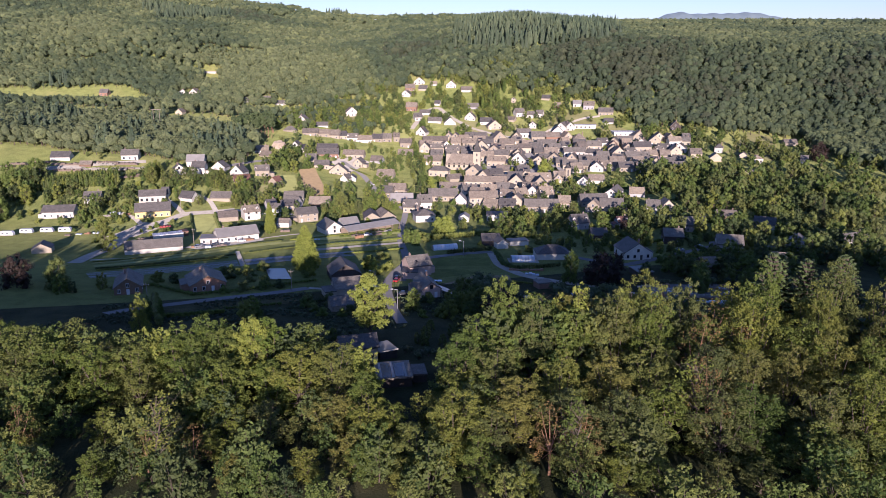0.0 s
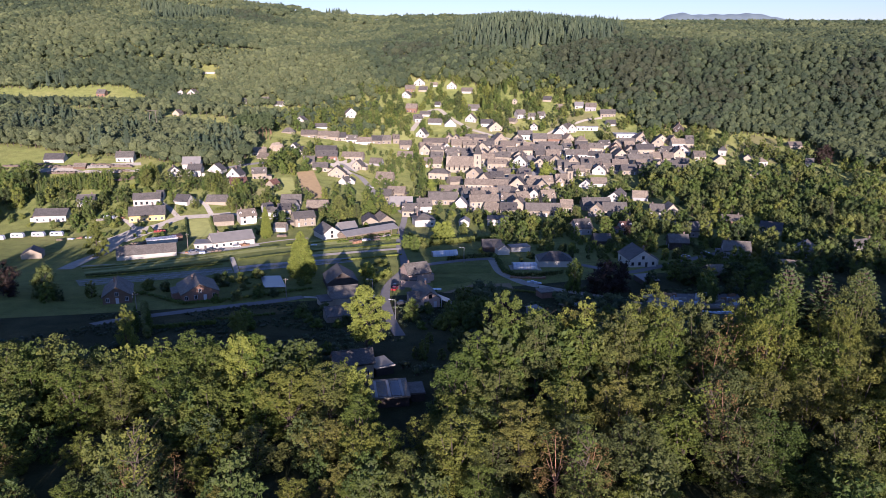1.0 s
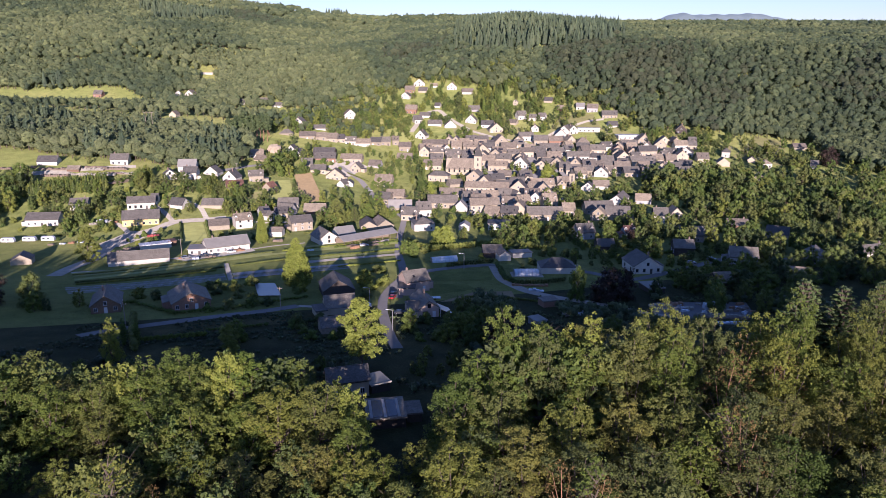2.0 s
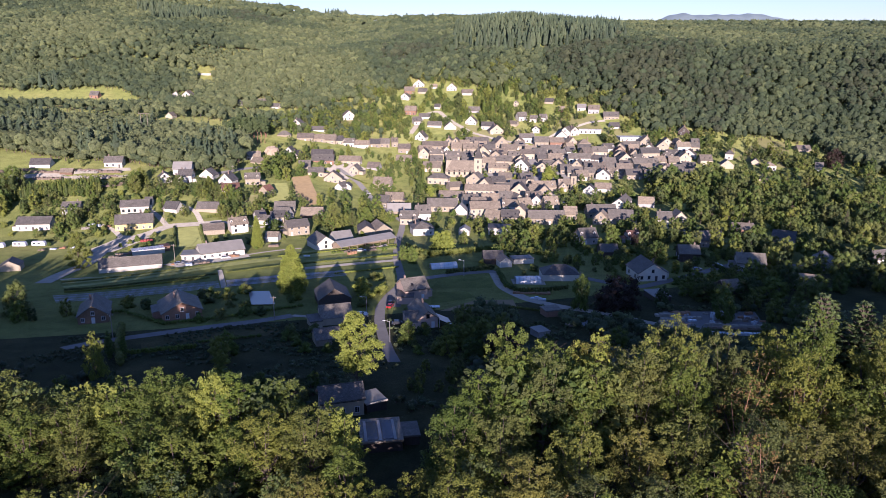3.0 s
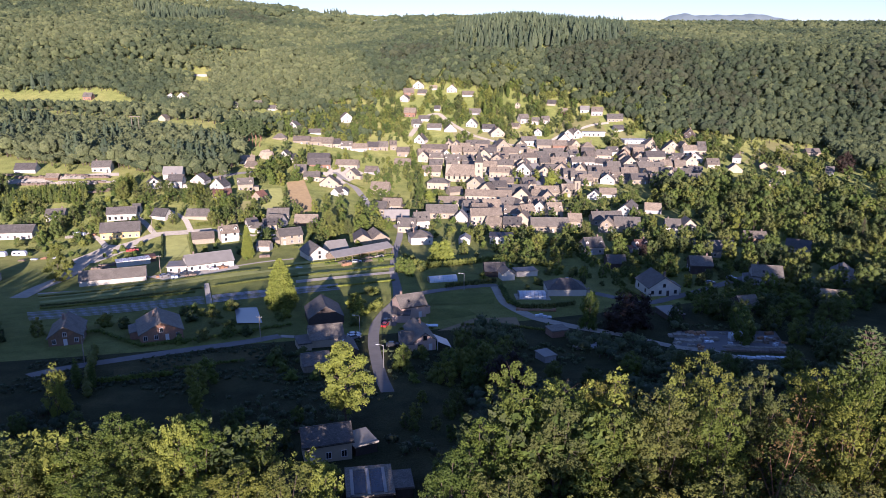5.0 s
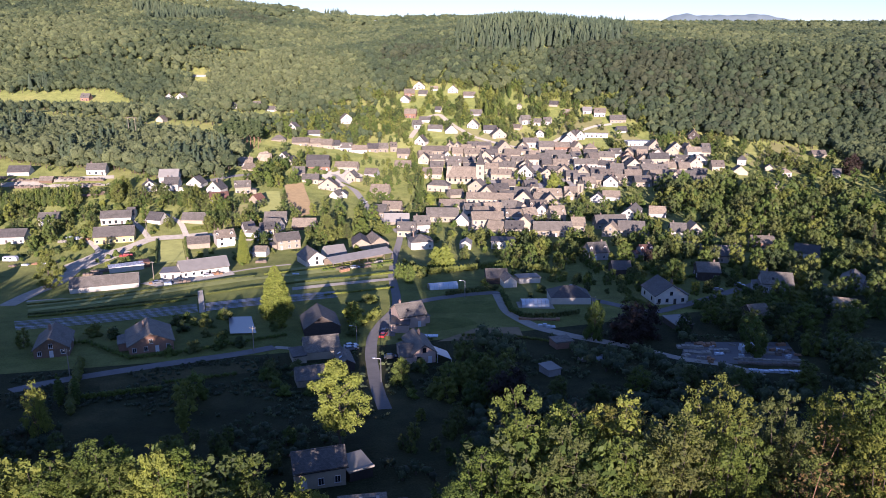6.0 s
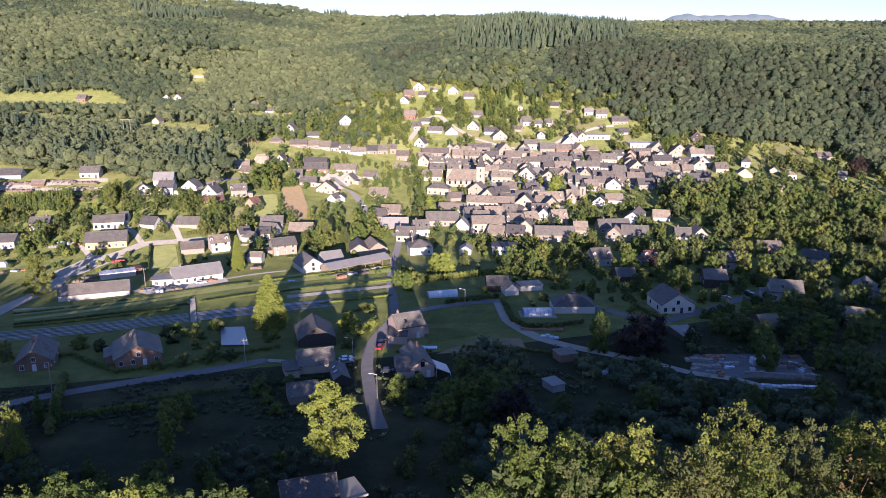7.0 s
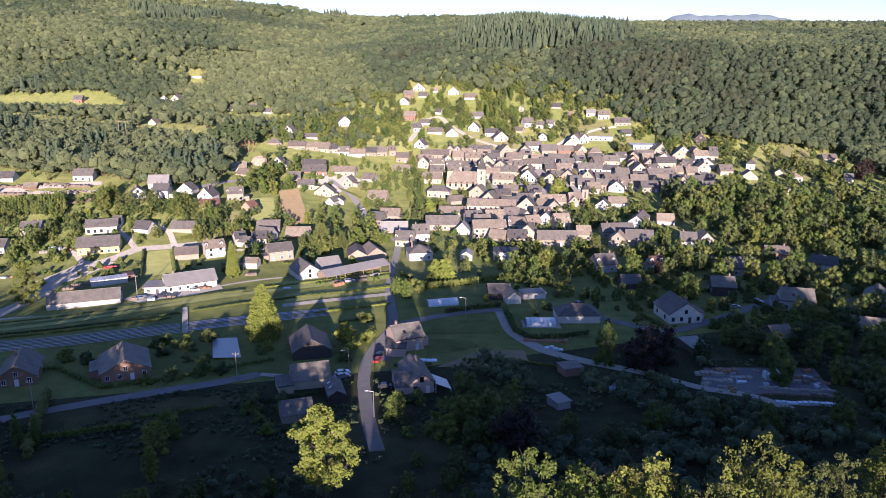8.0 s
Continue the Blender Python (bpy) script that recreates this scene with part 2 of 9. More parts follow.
def block(bm, x0, y0, z0, x1, y1, z1):
    v = [bm.verts.new(p) for p in ((x0, y0, z0), (x1, y0, z0), (x1, y1, z0), (x0, y1, z0), (x0, y0, z1), (x1, y0, z1), (x1, y1, z1), (x0, y1, z1))]
    for f in ((3, 2, 1, 0), (4, 5, 6, 7), (0, 1, 5, 4), (1, 2, 6, 5), (2, 3, 7, 6), (3, 0, 4, 7)):
        bm.faces.new([v[i] for i in f])


def mesh_of(name, verts, faces, material, smooth=False):
    """A mesh from arrays of equal-sided faces."""
    verts, faces = np.asarray(verts, np.float32), np.asarray(faces, np.int32)
    me = bpy.data.meshes.new(name)
    k = faces.shape[1]
    me.vertices.add(len(verts))
    me.vertices.foreach_set("co", verts.ravel())
    me.loops.add(faces.size)
    me.loops.foreach_set("vertex_index", faces.ravel())
    me.polygons.add(len(faces))
    me.polygons.foreach_set("loop_start", np.arange(0, faces.size, k, dtype=np.int32))
    me.update(calc_edges=True)
    if smooth:
        me.polygons.foreach_set("use_smooth", np.ones(len(faces), bool))
    me.materials.append(material)
    return me


def sheet_grid(xs, ys):
    gx, gy = np.meshgrid(xs, ys)
    v = np.stack([gx.ravel(), gy.ravel(), height(gx, gy).ravel()], 1)
    nx, ny = len(xs), len(ys)
    i = (np.arange(ny - 1)[:, None] * nx + np.arange(nx - 1)[None]).ravel()
    return v, np.stack([i, i + 1, i + 1 + nx, i + nx], 1)


xs = np.concatenate([np.linspace(-4900, -1100, 20), np.linspace(-1060, -420, 33), np.arange(-410, 411, 5.0), np.linspace(430, 1070, 33), np.linspace(1100, 4900, 40)])
ys = np.concatenate([np.linspace(-1500, 60, 40), np.arange(70, 780, 5.0), np.arange(790, 1500, 15.0), np.linspace(1520, 4980, 70)])
tagged(new("ground", mesh_of("ground", *sheet_grid(xs, ys), GROUND, True)), "green meadow land of a wooded valley", "ground", kind="structure")

TAKEN = []   # footprints: x, y, radius


def lay(name, corners, material, label, category, kind="structure", up=0.1, cell=4.0):
    """A thin sheet draped over the land between four corners."""
    a, b, c, d = [np.array(p, float) for p in corners]
    nu = max(2, int(max(np.linalg.norm(b - a), np.linalg.norm(c - d)) / cell) + 1)
    nv = max(2, int(max(np.linalg.norm(d - a), np.linalg.norm(c - b)) / cell) + 1)
    u, v = np.meshgrid(np.linspace(0, 1, nu), np.linspace(0, 1, nv))
    u, v = u.ravel()[:, None], v.ravel()[:, None]
    p = (a * (1 - u) + b * u) * (1 - v) + (d * (1 - u) + c * u) * v
    z = height(p[:, 0], p[:, 1]) + up
    i = (np.arange(nv - 1)[:, None] * nu + np.arange(nu - 1)[None]).ravel()
    me = mesh_of(name, np.column_stack([p, z]), np.stack([i, i + 1, i + 1 + nu, i + nu], 1), material, True)
    return tagged(new(name, me), label, category, kind=kind)


def lane(name, points, width, material, label, category="road", up=0.13):
    """A road along a polyline, draped over the land."""
    pts = []
    for (x0, y0), (x1, y1) in zip(points, points[1:]):
        n = max(1, int(math.hypot(x1 - x0, y1 - y0) / 3))
        pts += [(x0 + (x1 - x0) * i / n, y0 + (y1 - y0) * i / n) for i in range(n)]
    pts = np.array(pts + [points[-1]], float)
    for _ in range(3):
        pts[1:-1] = (pts[:-2] + 2 * pts[1:-1] + pts[2:]) / 4
    way = np.gradient(pts, axis=0)
    side = np.stack([way[:, 1], -way[:, 0]], 1) / np.maximum(1e-6, np.linalg.norm(way, axis=1))[:, None]
    rows = np.stack([pts + side * width * f for f in (-0.5, -0.17, 0.17, 0.5)], 1).reshape(-1, 2)
    z = height(rows[:, 0], rows[:, 1]) + up
    i = (np.arange(len(pts) - 1)[:, None] * 4 + np.arange(3)[None]).ravel()
    me = mesh_of(name, np.column_stack([rows, z]), np.stack([i, i + 1, i + 5, i + 4], 1), material, True)
    for x, y in pts:
        TAKEN.append((x, y, width * 0.5 + 1.0))
    return tagged(new(name, me), label, category, kind="structure")


# ---- houses ----
WINDOW_MESHES = {}


def window_meshes(w, h, frame_mat):
    key = (round(w, 2), round(h, 2), frame_mat.name)
    if key not in WINDOW_MESHES:
        bm = bmesh.new()
        t = 0.09
        block(bm, -w / 2, -0.05, 0, -w / 2 + t, 0.02, h)
        block(bm, w / 2 - t, -0.05, 0, w / 2, 0.02, h)
        block(bm, -w / 2 + t, -0.05, h - t, w / 2 - t, 0.02, h)
        block(bm, -w / 2 - 0.08, -0.12, -0.08, w / 2 + 0.08, 0.02, 0)
        block(bm, -0.03, -0.045, 0, 0.03, 0.02, h - t)
        fr = bpy.data.meshes.new("window")
        bm.to_mesh(fr), bm.free()
        fr.materials.append(frame_mat)
        bm = bmesh.new()
        block(bm, -w / 2 + t, -0.02, 0, w / 2 - t, 0.015, h - t)
        pn = bpy.data.meshes.new("pane")
        bm.to_mesh(pn), bm.free()
        pn.materials.append(GLASS)
        WINDOW_MESHES[key] = fr, pn
    return WINDOW_MESHES[key]


DOOR_MESHES = {}


def door_mesh(w, h, material):
    key = (w, h, material.name)
    if key not in DOOR_MESHES:
        bm = bmesh.new()
        block(bm, -w / 2, -0.06, 0, w / 2, 0.02, h)
        for k in range(3):
            block(bm, -w / 2 + 0.12, -0.09, 0.15 + k * h * 0.31, w / 2 - 0.12, -0.061, 0.15 + k * h * 0.31 + h * 0.24)
        me = bpy.data.meshes.new("door")
        bm.to_mesh(me), bm.free()
        me.materials.append(material)
        DOOR_MESHES[key] = me
    return DOOR_MESHES[key]


def roof_uv(me):
    """Coordinates along and up each face, for courses."""
    uv = me.uv_layers.new(name="courses")
    for p in me.polygons:
        n = p.normal
        along = Vector((-n.y, n.x, 0))
        along = along.normalized() if along.length > 0.01 else Vector((1, 0, 0))
        up = n.cross(along)
        for li in p.loop_indices:
            co = me.vertices[me.loops[li].vertex_index].co
            uv.data[li].uv = (co.dot(along), co.dot(up))


def roof_slab(bm, low0, low1, high1, high0, thick):
    """One sloping slab between four upper corners."""
    a, b, c, d = [Vector(p) for p in (low0, low1, high1, high0)]
    n = (b - a).cross(d - a).normalized() * thick
    top, under = [bm.verts.new(p) for p in (a, b, c, d)], [bm.verts.new(p - n) for p in (a, b, c, d)]
    bm.faces.new(top)
    bm.faces.new(under[::-1])
    for i in range(4):
        j = (i + 1) % 4
        bm.faces.new((top[j], top[i], under[i], under[j]))


WALL_WORDS = {"white": "white rendered", "cream": "cream rendered", "stone": "grey-brown stone", "brick": "red brick", "grey": "grey rendered", "dark": "dark timber-clad",
              "brown": "brown timber", "yellow": "yellow rendered", "pink": "pinkish beige rendered", "tan": "tan rendered"}
ROOF_WORDS = {"slate": "dark slate roof", "brown": "weathered brown roof", "tile": "red tiled roof", "grey": "pale grey roof", "white": "white sheet roof"}
WHERE_WORDS = ((300, "near woods"), (420, "by meadows"), (640, "in the village"), (5000, "on the hillside"))


def house(x, y, turn, w, d, eave, rise, form, wall, roof, chimneys=1, windows=True):
    """A house of width w along its front and depth d; form e: eaves to the front, g: gable to the front, h: hipped, f: flat."""
    rng = random.Random(int(x * 31 + y * 57))
    r = radians(turn)
    cs, sn = math.cos(r), math.sin(r)
    around = [(x + cs * i * w / 2 - sn * j * d / 2, y + sn * i * w / 2 + cs * j * d / 2) for i in (-1, 0, 1) for j in (-1, 1)]
    z = min(float(height(*p)) for p in around[::2])
    TAKEN.append((x, y, max(w, d) * 0.62 + 1.2))
    if y > 640 or (y > 570 and x > 190):
        TAKEN.extend([(x * (1 - k / y), y - k, max(w, d) * 0.55) for k in (14, 28)])
    big = eave > 2.6
    thing = new("house" if big else "shed")
    thing.matrix_basis = pose(x, y, z, 0, 0, turn)
    where = next(words for limit, words in WHERE_WORDS if y < limit)
    tagged(thing, f"{WALL_WORDS[wall]} {'house' if big else 'shed'} with {ROOF_WORDS[roof]} {where}", "house" if big else "shed", "houses of the village" if big else "")
    hw, hd = w / 2, d / 2
    wall_mat, roof_mat = WALLS[wall], ROOFS[roof]
    over, thick = (0.45, 0.22) if big else (0.25, 0.14)
    # walls with their gables
    bm = bmesh.new()
    if form == "g":
        outline = [(-hw, -2), (hw, -2), (hw, eave), (0, eave + rise), (-hw, eave)]
        front, back = [bm.verts.new((px, -hd, pz)) for px, pz in outline], [bm.verts.new((px, hd, pz)) for px, pz in outline]
    elif form == "e":
        outline = [(-hd, -2), (hd, -2), (hd, eave), (0, eave + rise), (-hd, eave)]
        front, back = [bm.verts.new((hw, py, pz)) for py, pz in outline], [bm.verts.new((-hw, py, pz)) for py, pz in outline]
    if form in "ge":
        bm.faces.new(front), bm.faces.new(back[::-1])
        for i in range(5):
            j = (i + 1) % 5
            bm.faces.new((front[j], front[i], back[i], back[j]))
    else:
        block(bm, -hw, -hd, -2, hw, hd, eave)
    part("wall", bm, wall_mat, thing)
    # roof
    bm = bmesh.new()
    lift = thick * 1.05
    if form == "g":
        s = rise / hw
        el, top = eave - over * s + lift, eave + rise + lift
        roof_slab(bm, (-hw - over, hd + over, el), (-hw - over, -hd - over, el), (0, -hd - over, top), (0, hd + over, top), thick)
        roof_slab(bm, (hw + over, -hd - over, el), (hw + over, hd + over, el), (0, hd + over, top), (0, -hd - over, top), thick)
        block(bm, -0.12, -hd - over, top - 0.1, 0.12, hd + over, top + 0.06)
    elif form == "e":
        s = rise / hd
        el, top = eave - over * s + lift, eave + rise + lift
        roof_slab(bm, (-hw - over, -hd - over, el), (hw + over, -hd - over, el), (hw + over, 0, top), (-hw - over, 0, top), thick)
        roof_slab(bm, (hw + over, hd + over, el), (-hw - over, hd + over, el), (-hw - over, 0, top), (hw + over, 0, top), thick)
        block(bm, -hw - over, -0.12, top - 0.1, hw + over, 0.12, top + 0.06)
    elif form == "h":
        k = max(0.0, hw - hd) if w >= d else 0.0
        kd = max(0.0, hd - hw)
        lo = [bm.verts.new(p) for p in ((-hw - over, -hd - over, eave), (hw + over, -hd - over, eave), (hw + over, hd + over, eave), (-hw - over, hd + over, eave))]
        k, kd = max(k, 0.15), max(kd, 0.15) if w < d else 0.0
        a, b = (bm.verts.new((-k, 0, eave + rise)), bm.verts.new((k, 0, eave + rise))) if w >= d else (bm.verts.new((0, -kd, eave + rise)), bm.verts.new((0, kd, eave + rise)))
        if w >= d:
            for f in ((lo[0], lo[1], b, a), (lo[1], lo[2], b), (lo[2], lo[3], a, b), (lo[3], lo[0], a)):
                bm.faces.new(f)
        else:
            for f in ((lo[0], lo[1], a), (lo[1], lo[2], b, a), (lo[2], lo[3], b), (lo[3], lo[0], a, b)):
                bm.faces.new(f)
        bm.faces.new(lo[::-1])
    else:
        block(bm, -hw - over, -hd - over, eave + 0.002, hw + over, hd + over, eave + 0.25)
        block(bm, -hw - over, -hd - over, eave + 0.252, hw + over, -hd - over + 0.2, eave + 0.4)
    cover = part("roof", bm, roof_mat, thing)
    roof_uv(cover.data)
    # gutters along the eaves
    if form == "e" and y < 420 and big:
        bm = bmesh.new()
        block(bm, -hw - over, -hd - over - 0.13, eave - over * rise / hd - 0.08, hw + over, -hd - over - 0.004, eave - over * rise / hd + 0.06)
        part("gutter", bm, FRAME_DARK, thing)
    # chimney
    if big and form != "f" and chimneys and rng.random() < 0.65:
        for k in range(chimneys):
            bm = bmesh.new()
            cx, cy = (rng.choice((-1, 1)) * hw * 0.62 if form != "g" else rng.choice((-1, 1)) * hw * 0.22, 0.5 if form != "g" else rng.uniform(-0.5, 0.5) * hd)
            block(bm, cx - 0.32, cy - 0.32, eave + rise * 0.5, cx + 0.32, cy + 0.32, eave + rise + 0.95)
            block(bm, cx - 0.4, cy - 0.4, eave + rise + 0.952, cx + 0.4, cy + 0.4, eave + rise + 1.06)
            block(bm, cx - 0.13, cy - 0.13, eave + rise + 1.062, cx + 0.13, cy + 0.13, eave + rise + 1.4)
            part("chimney", bm, CHIMNEY, thing)
    # roof windows, dormers and sun panels
    if big and form == "e" and d > 6 and w < 17:
        s, slope = rise / hd, math.degrees(math.atan2(rise, hd))
        def on_slope(across, u, out=0.0):
            return pose(across, -hd * (1 - u) - out * math.sin(radians(slope)), eave + rise * u + lift + 0.02 + out, slope - 90, 0, 0)
        luck = rng.random()
        if luck < 0.3:
            fr, pn = window_meshes(0.8, 1.1, FRAME_DARK)
            for k in range(rng.choice((1, 2))):
                win = share("roof_window", fr, thing, on_slope((k * 2 - 0.6) * hw * 0.45, 0.3, 0.05))
                share("pane", pn, win, Matrix())
        elif luck < 0.42 and rise > 2:
            for k in (-0.45, 0.35):
                fy, fz = -hd * 0.7, eave + rise * 0.3
                back_y = fy + 1.5 / s
                bm = bmesh.new()
                outline = [(-0.75, 0), (0.75, 0), (0.75, 1.15), (0, 1.7), (-0.75, 1.15)]
                front, back = [bm.verts.new((k * w + px, fy, fz + pz)) for px, pz in outline], [bm.verts.new((k * w + px, min(-0.2, back_y), fz + pz)) for px, pz in outline]
                bm.faces.new(front)
                for i in (1, 4):
                    j = (i + 1) % 5
                    bm.faces.new((front[j], front[i], back[i], back[j]))
                part("dormer", bm, wall_mat, thing)
                bm = bmesh.new()
                end = min(-0.15, back_y)
                roof_slab(bm, (k * w - 0.95, end, fz + 1.06), (k * w - 0.95, fy - 0.2, fz + 1.06), (k * w, fy - 0.2, fz + 1.82), (k * w, end, fz + 1.82), 0.1)
                roof_slab(bm, (k * w + 0.95, fy - 0.2, fz + 1.06), (k * w + 0.95, end, fz + 1.06), (k * w, end, fz + 1.82), (k * w, fy - 0.2, fz + 1.82), 0.1)
                roof_uv(part("dormer_roof", bm, roof_mat, thing).data)
                fr, pn = window_meshes(0.9, 1.0, FRAME_WHITE)
                win = share("window", fr, thing, pose(k * w, fy - 0.03, fz + 0.1))
                share("pane", pn, win, Matrix())
        elif luck < 0.52 and y < 700:
            for k in range(4):
                bm = bmesh.new()
                block(bm, -0.48, -0.04, 0, 0.48, 0.04, 1.6)
                ob = part("sun_panel", bm, PANEL, thing)
                ob.matrix_basis = on_slope(-hw * 0.1 + k * 1.0, 0.3, 0.1)
    if big and form in "ge" and y < 640 and w < 17 and rng.random() < 0.4:
        side = rng.choice((-1, 1))
        bm = bmesh.new()
        x0, x1 = sorted((side * (hw + 0.004), side * (hw + rng.uniform(2.2, 3.4))))
        y0, y1 = -hd * rng.uniform(0.2, 0.8), hd * 0.7
        block(bm, x0, y0, -2, x1, y1, 2.35)
        part("annex", bm, wall_mat, thing)
        bm = bmesh.new()
        hi, lo = (2.9, 2.42) if side > 0 else (2.42, 2.9)
        a, b = (x0, x1 + 0.2) if side > 0 else (x0 - 0.2, x1)
        roof_slab(bm, (a, y0 - 0.2, hi), (b, y0 - 0.2, lo), (b, y1 + 0.2, lo), (a, y1 + 0.2, hi), 0.12)
        roof_uv(part("annex_roof", bm, roof_mat, thing).data)
    # windows and door
    if windows and big:
        frame_mat = FRAME_DARK if wall in ("white", "pink") and rng.random() < 0.35 else FRAME_WHITE
        floors = max(1, int((eave + 0.3) / 2.6))
        n = max(1, min(9, int(w / (3.0 if y < 560 else 3.6))))
        door_at = rng.randrange(n)
        tall = 1.35 if y < 420 else 1.55
        fr, pn = window_meshes(1.1 if y < 420 else 1.3, tall, frame_mat)
        for f in range(floors):
            for i in range(n):
                px = -hw + (i + 0.5) * w / n
                if f == 0 and i == door_at and n > 1:
                    share("door", door_mesh(1.05, 2.1, FRAME_DARK if rng.random() < 0.6 else FRAME_WHITE), thing, pose(px, -hd - 0.03, 0.05))
                    continue
                win = share("window", fr, thing, pose(px, -hd - 0.03, 0.95 + f * 2.6))
                share("pane", pn, win, Matrix())
        if form == "g" and rise > 1.9:
            win = share("window", fr, thing, pose(0, -hd - 0.03, eave + 0.1))
            share("pane", pn, win, Matrix())
        side = 1 if x < 0 else -1
        if y < 620 and d > 7:
            for f in range(floors):
                for k in (-0.25, 0.25):
                    win = share("window", fr, thing, pose(side * (hw + 0.03), k * d, 0.95 + f * 2.6, 0, 0, 90 * side))
                    share("pane", pn, win, Matrix())
    return thing


def panel_roof(thing, w, d, eave):
    """Two dark glazed bays between pale strips on a flat cabin roof."""
    for k in (-0.22, 0.16):
        bm = bmesh.new()
        block(bm, w * (k - 0.13), -d * 0.42, eave + 0.256, w * (k + 0.13), d * 0.38, eave + 0.32)
        part("glazed_bay", bm, PANEL, thing)
    for k in (-0.39, -0.03, 0.33):
        bm = bmesh.new()
        block(bm, w * (k - 0.035), -d * 0.46, eave + 0.256, w * (k + 0.035), d * 0.42, eave + 0.36)
        part("roof_strip", bm, WALLS["grey"], thing)
    return thing


# ---- trees ----
def leaves(rng, centres, radii, count, size, flat=0.8, heart=None):
    """Leaf sprays: kites on the outside of clumps, facing out and upwards; with a heart they also turn away from it."""
    pick = rng.choice(len(centres), count, p=np.asarray(radii) ** 2 / np.sum(np.asarray(radii) ** 2))
    way = rng.normal(size=(count, 3))
    way[:, 2] = way[:, 2] * 0.9 + 0.25
    way /= np.linalg.norm(way, axis=1)[:, None]
    at = np.asarray(centres)[pick] + way * (np.asarray(radii)[pick] * rng.uniform(0.5, 1.15, count))[:, None] * np.array([1, 1, flat])
    n = way * 0.9 + rng.normal(size=(count, 3)) * 0.55
    if heart is not None:
        out = at - np.asarray(heart)
        n += out / (np.linalg.norm(out, axis=1)[:, None] + 0.1) * 1.3
    n /= np.linalg.norm(n, axis=1)[:, None]
    t = np.cross(n, rng.normal(size=(count, 3)))
    t /= np.linalg.norm(t, axis=1)[:, None]
    b = np.cross(n, t)
    s = (size * rng.uniform(0.6, 1.35, count))[:, None]
    v = np.stack([at - t * s * 0.6, at + b * s * 0.36 + n * s * 0.1, at + t * s * 0.6 - n * s * 0.12, at - b * s * 0.36 + n * s * 0.1], 1)
    return v.reshape(-1, 3), np.arange(count * 4).reshape(-1, 4)


def lumps(centres, radii, flat=0.8, scale=0.8):
    """A faceted lump inside every clump, which the sprays cover."""
    v = np.array([(1, 0, 0), (0, 1, 0), (-1, 0, 0), (0, -1, 0), (0, 0, 1), (0, 0, -1)], float)
    f = np.array([(0, 1, 4), (1, 2, 4), (2, 3, 4), (3, 0, 4), (1, 0, 5), (2, 1, 5), (3, 2, 5), (0, 3, 5)])
    c, r = np.asarray(centres), np.asarray(radii)
    verts = (c[:, None] + v[None] * r[:, None, None] * scale * 1.15 * np.array([1, 1, flat])).reshape(-1, 3)
    faces = (np.arange(len(c))[:, None, None] * 6 + f[None]).reshape(-1, 3)
    return verts, faces


def mixed_mesh(name, verts, quads, tris, material):
    """A mesh of quads and triangles from arrays."""
    verts = np.asarray(verts, np.float32)
    me = bpy.data.meshes.new(name)
    me.vertices.add(len(verts))
    me.vertices.foreach_set("co", verts.ravel())
    loops = np.concatenate([quads.ravel(), tris.ravel()]).astype(np.int32)
    me.loops.add(len(loops))
    me.loops.foreach_set("vertex_index", loops)
    me.polygons.add(len(quads) + len(tris))
    me.polygons.foreach_set("loop_start", np.concatenate([np.arange(len(quads)) * 4, len(quads) * 4 + np.arange(len(tris)) * 3]).astype(np.int32))
    me.update(calc_edges=True)
    me.materials.append(material)
    return me


def limb(bm, a, b, ra, rb, sides=7):
    a, b = Vector(a), Vector(b)
    q = (b - a).to_track_quat("Z", "Y")
    rings = []
    for p, r in ((a, ra), (b, rb)):
        rings.append([bm.verts.new(p + q @ Vector((r * math.cos(2 * math.pi * i / sides), r * math.sin(2 * math.pi * i / sides), 0))) for i in range(sides)])
    for i in range(sides):
        j = (i + 1) % sides
        bm.faces.new((rings[0][i], rings[0][j], rings[1][j], rings[1][i]))
    bm.faces.new(rings[1])
    bm.faces.new(rings[0][::-1])


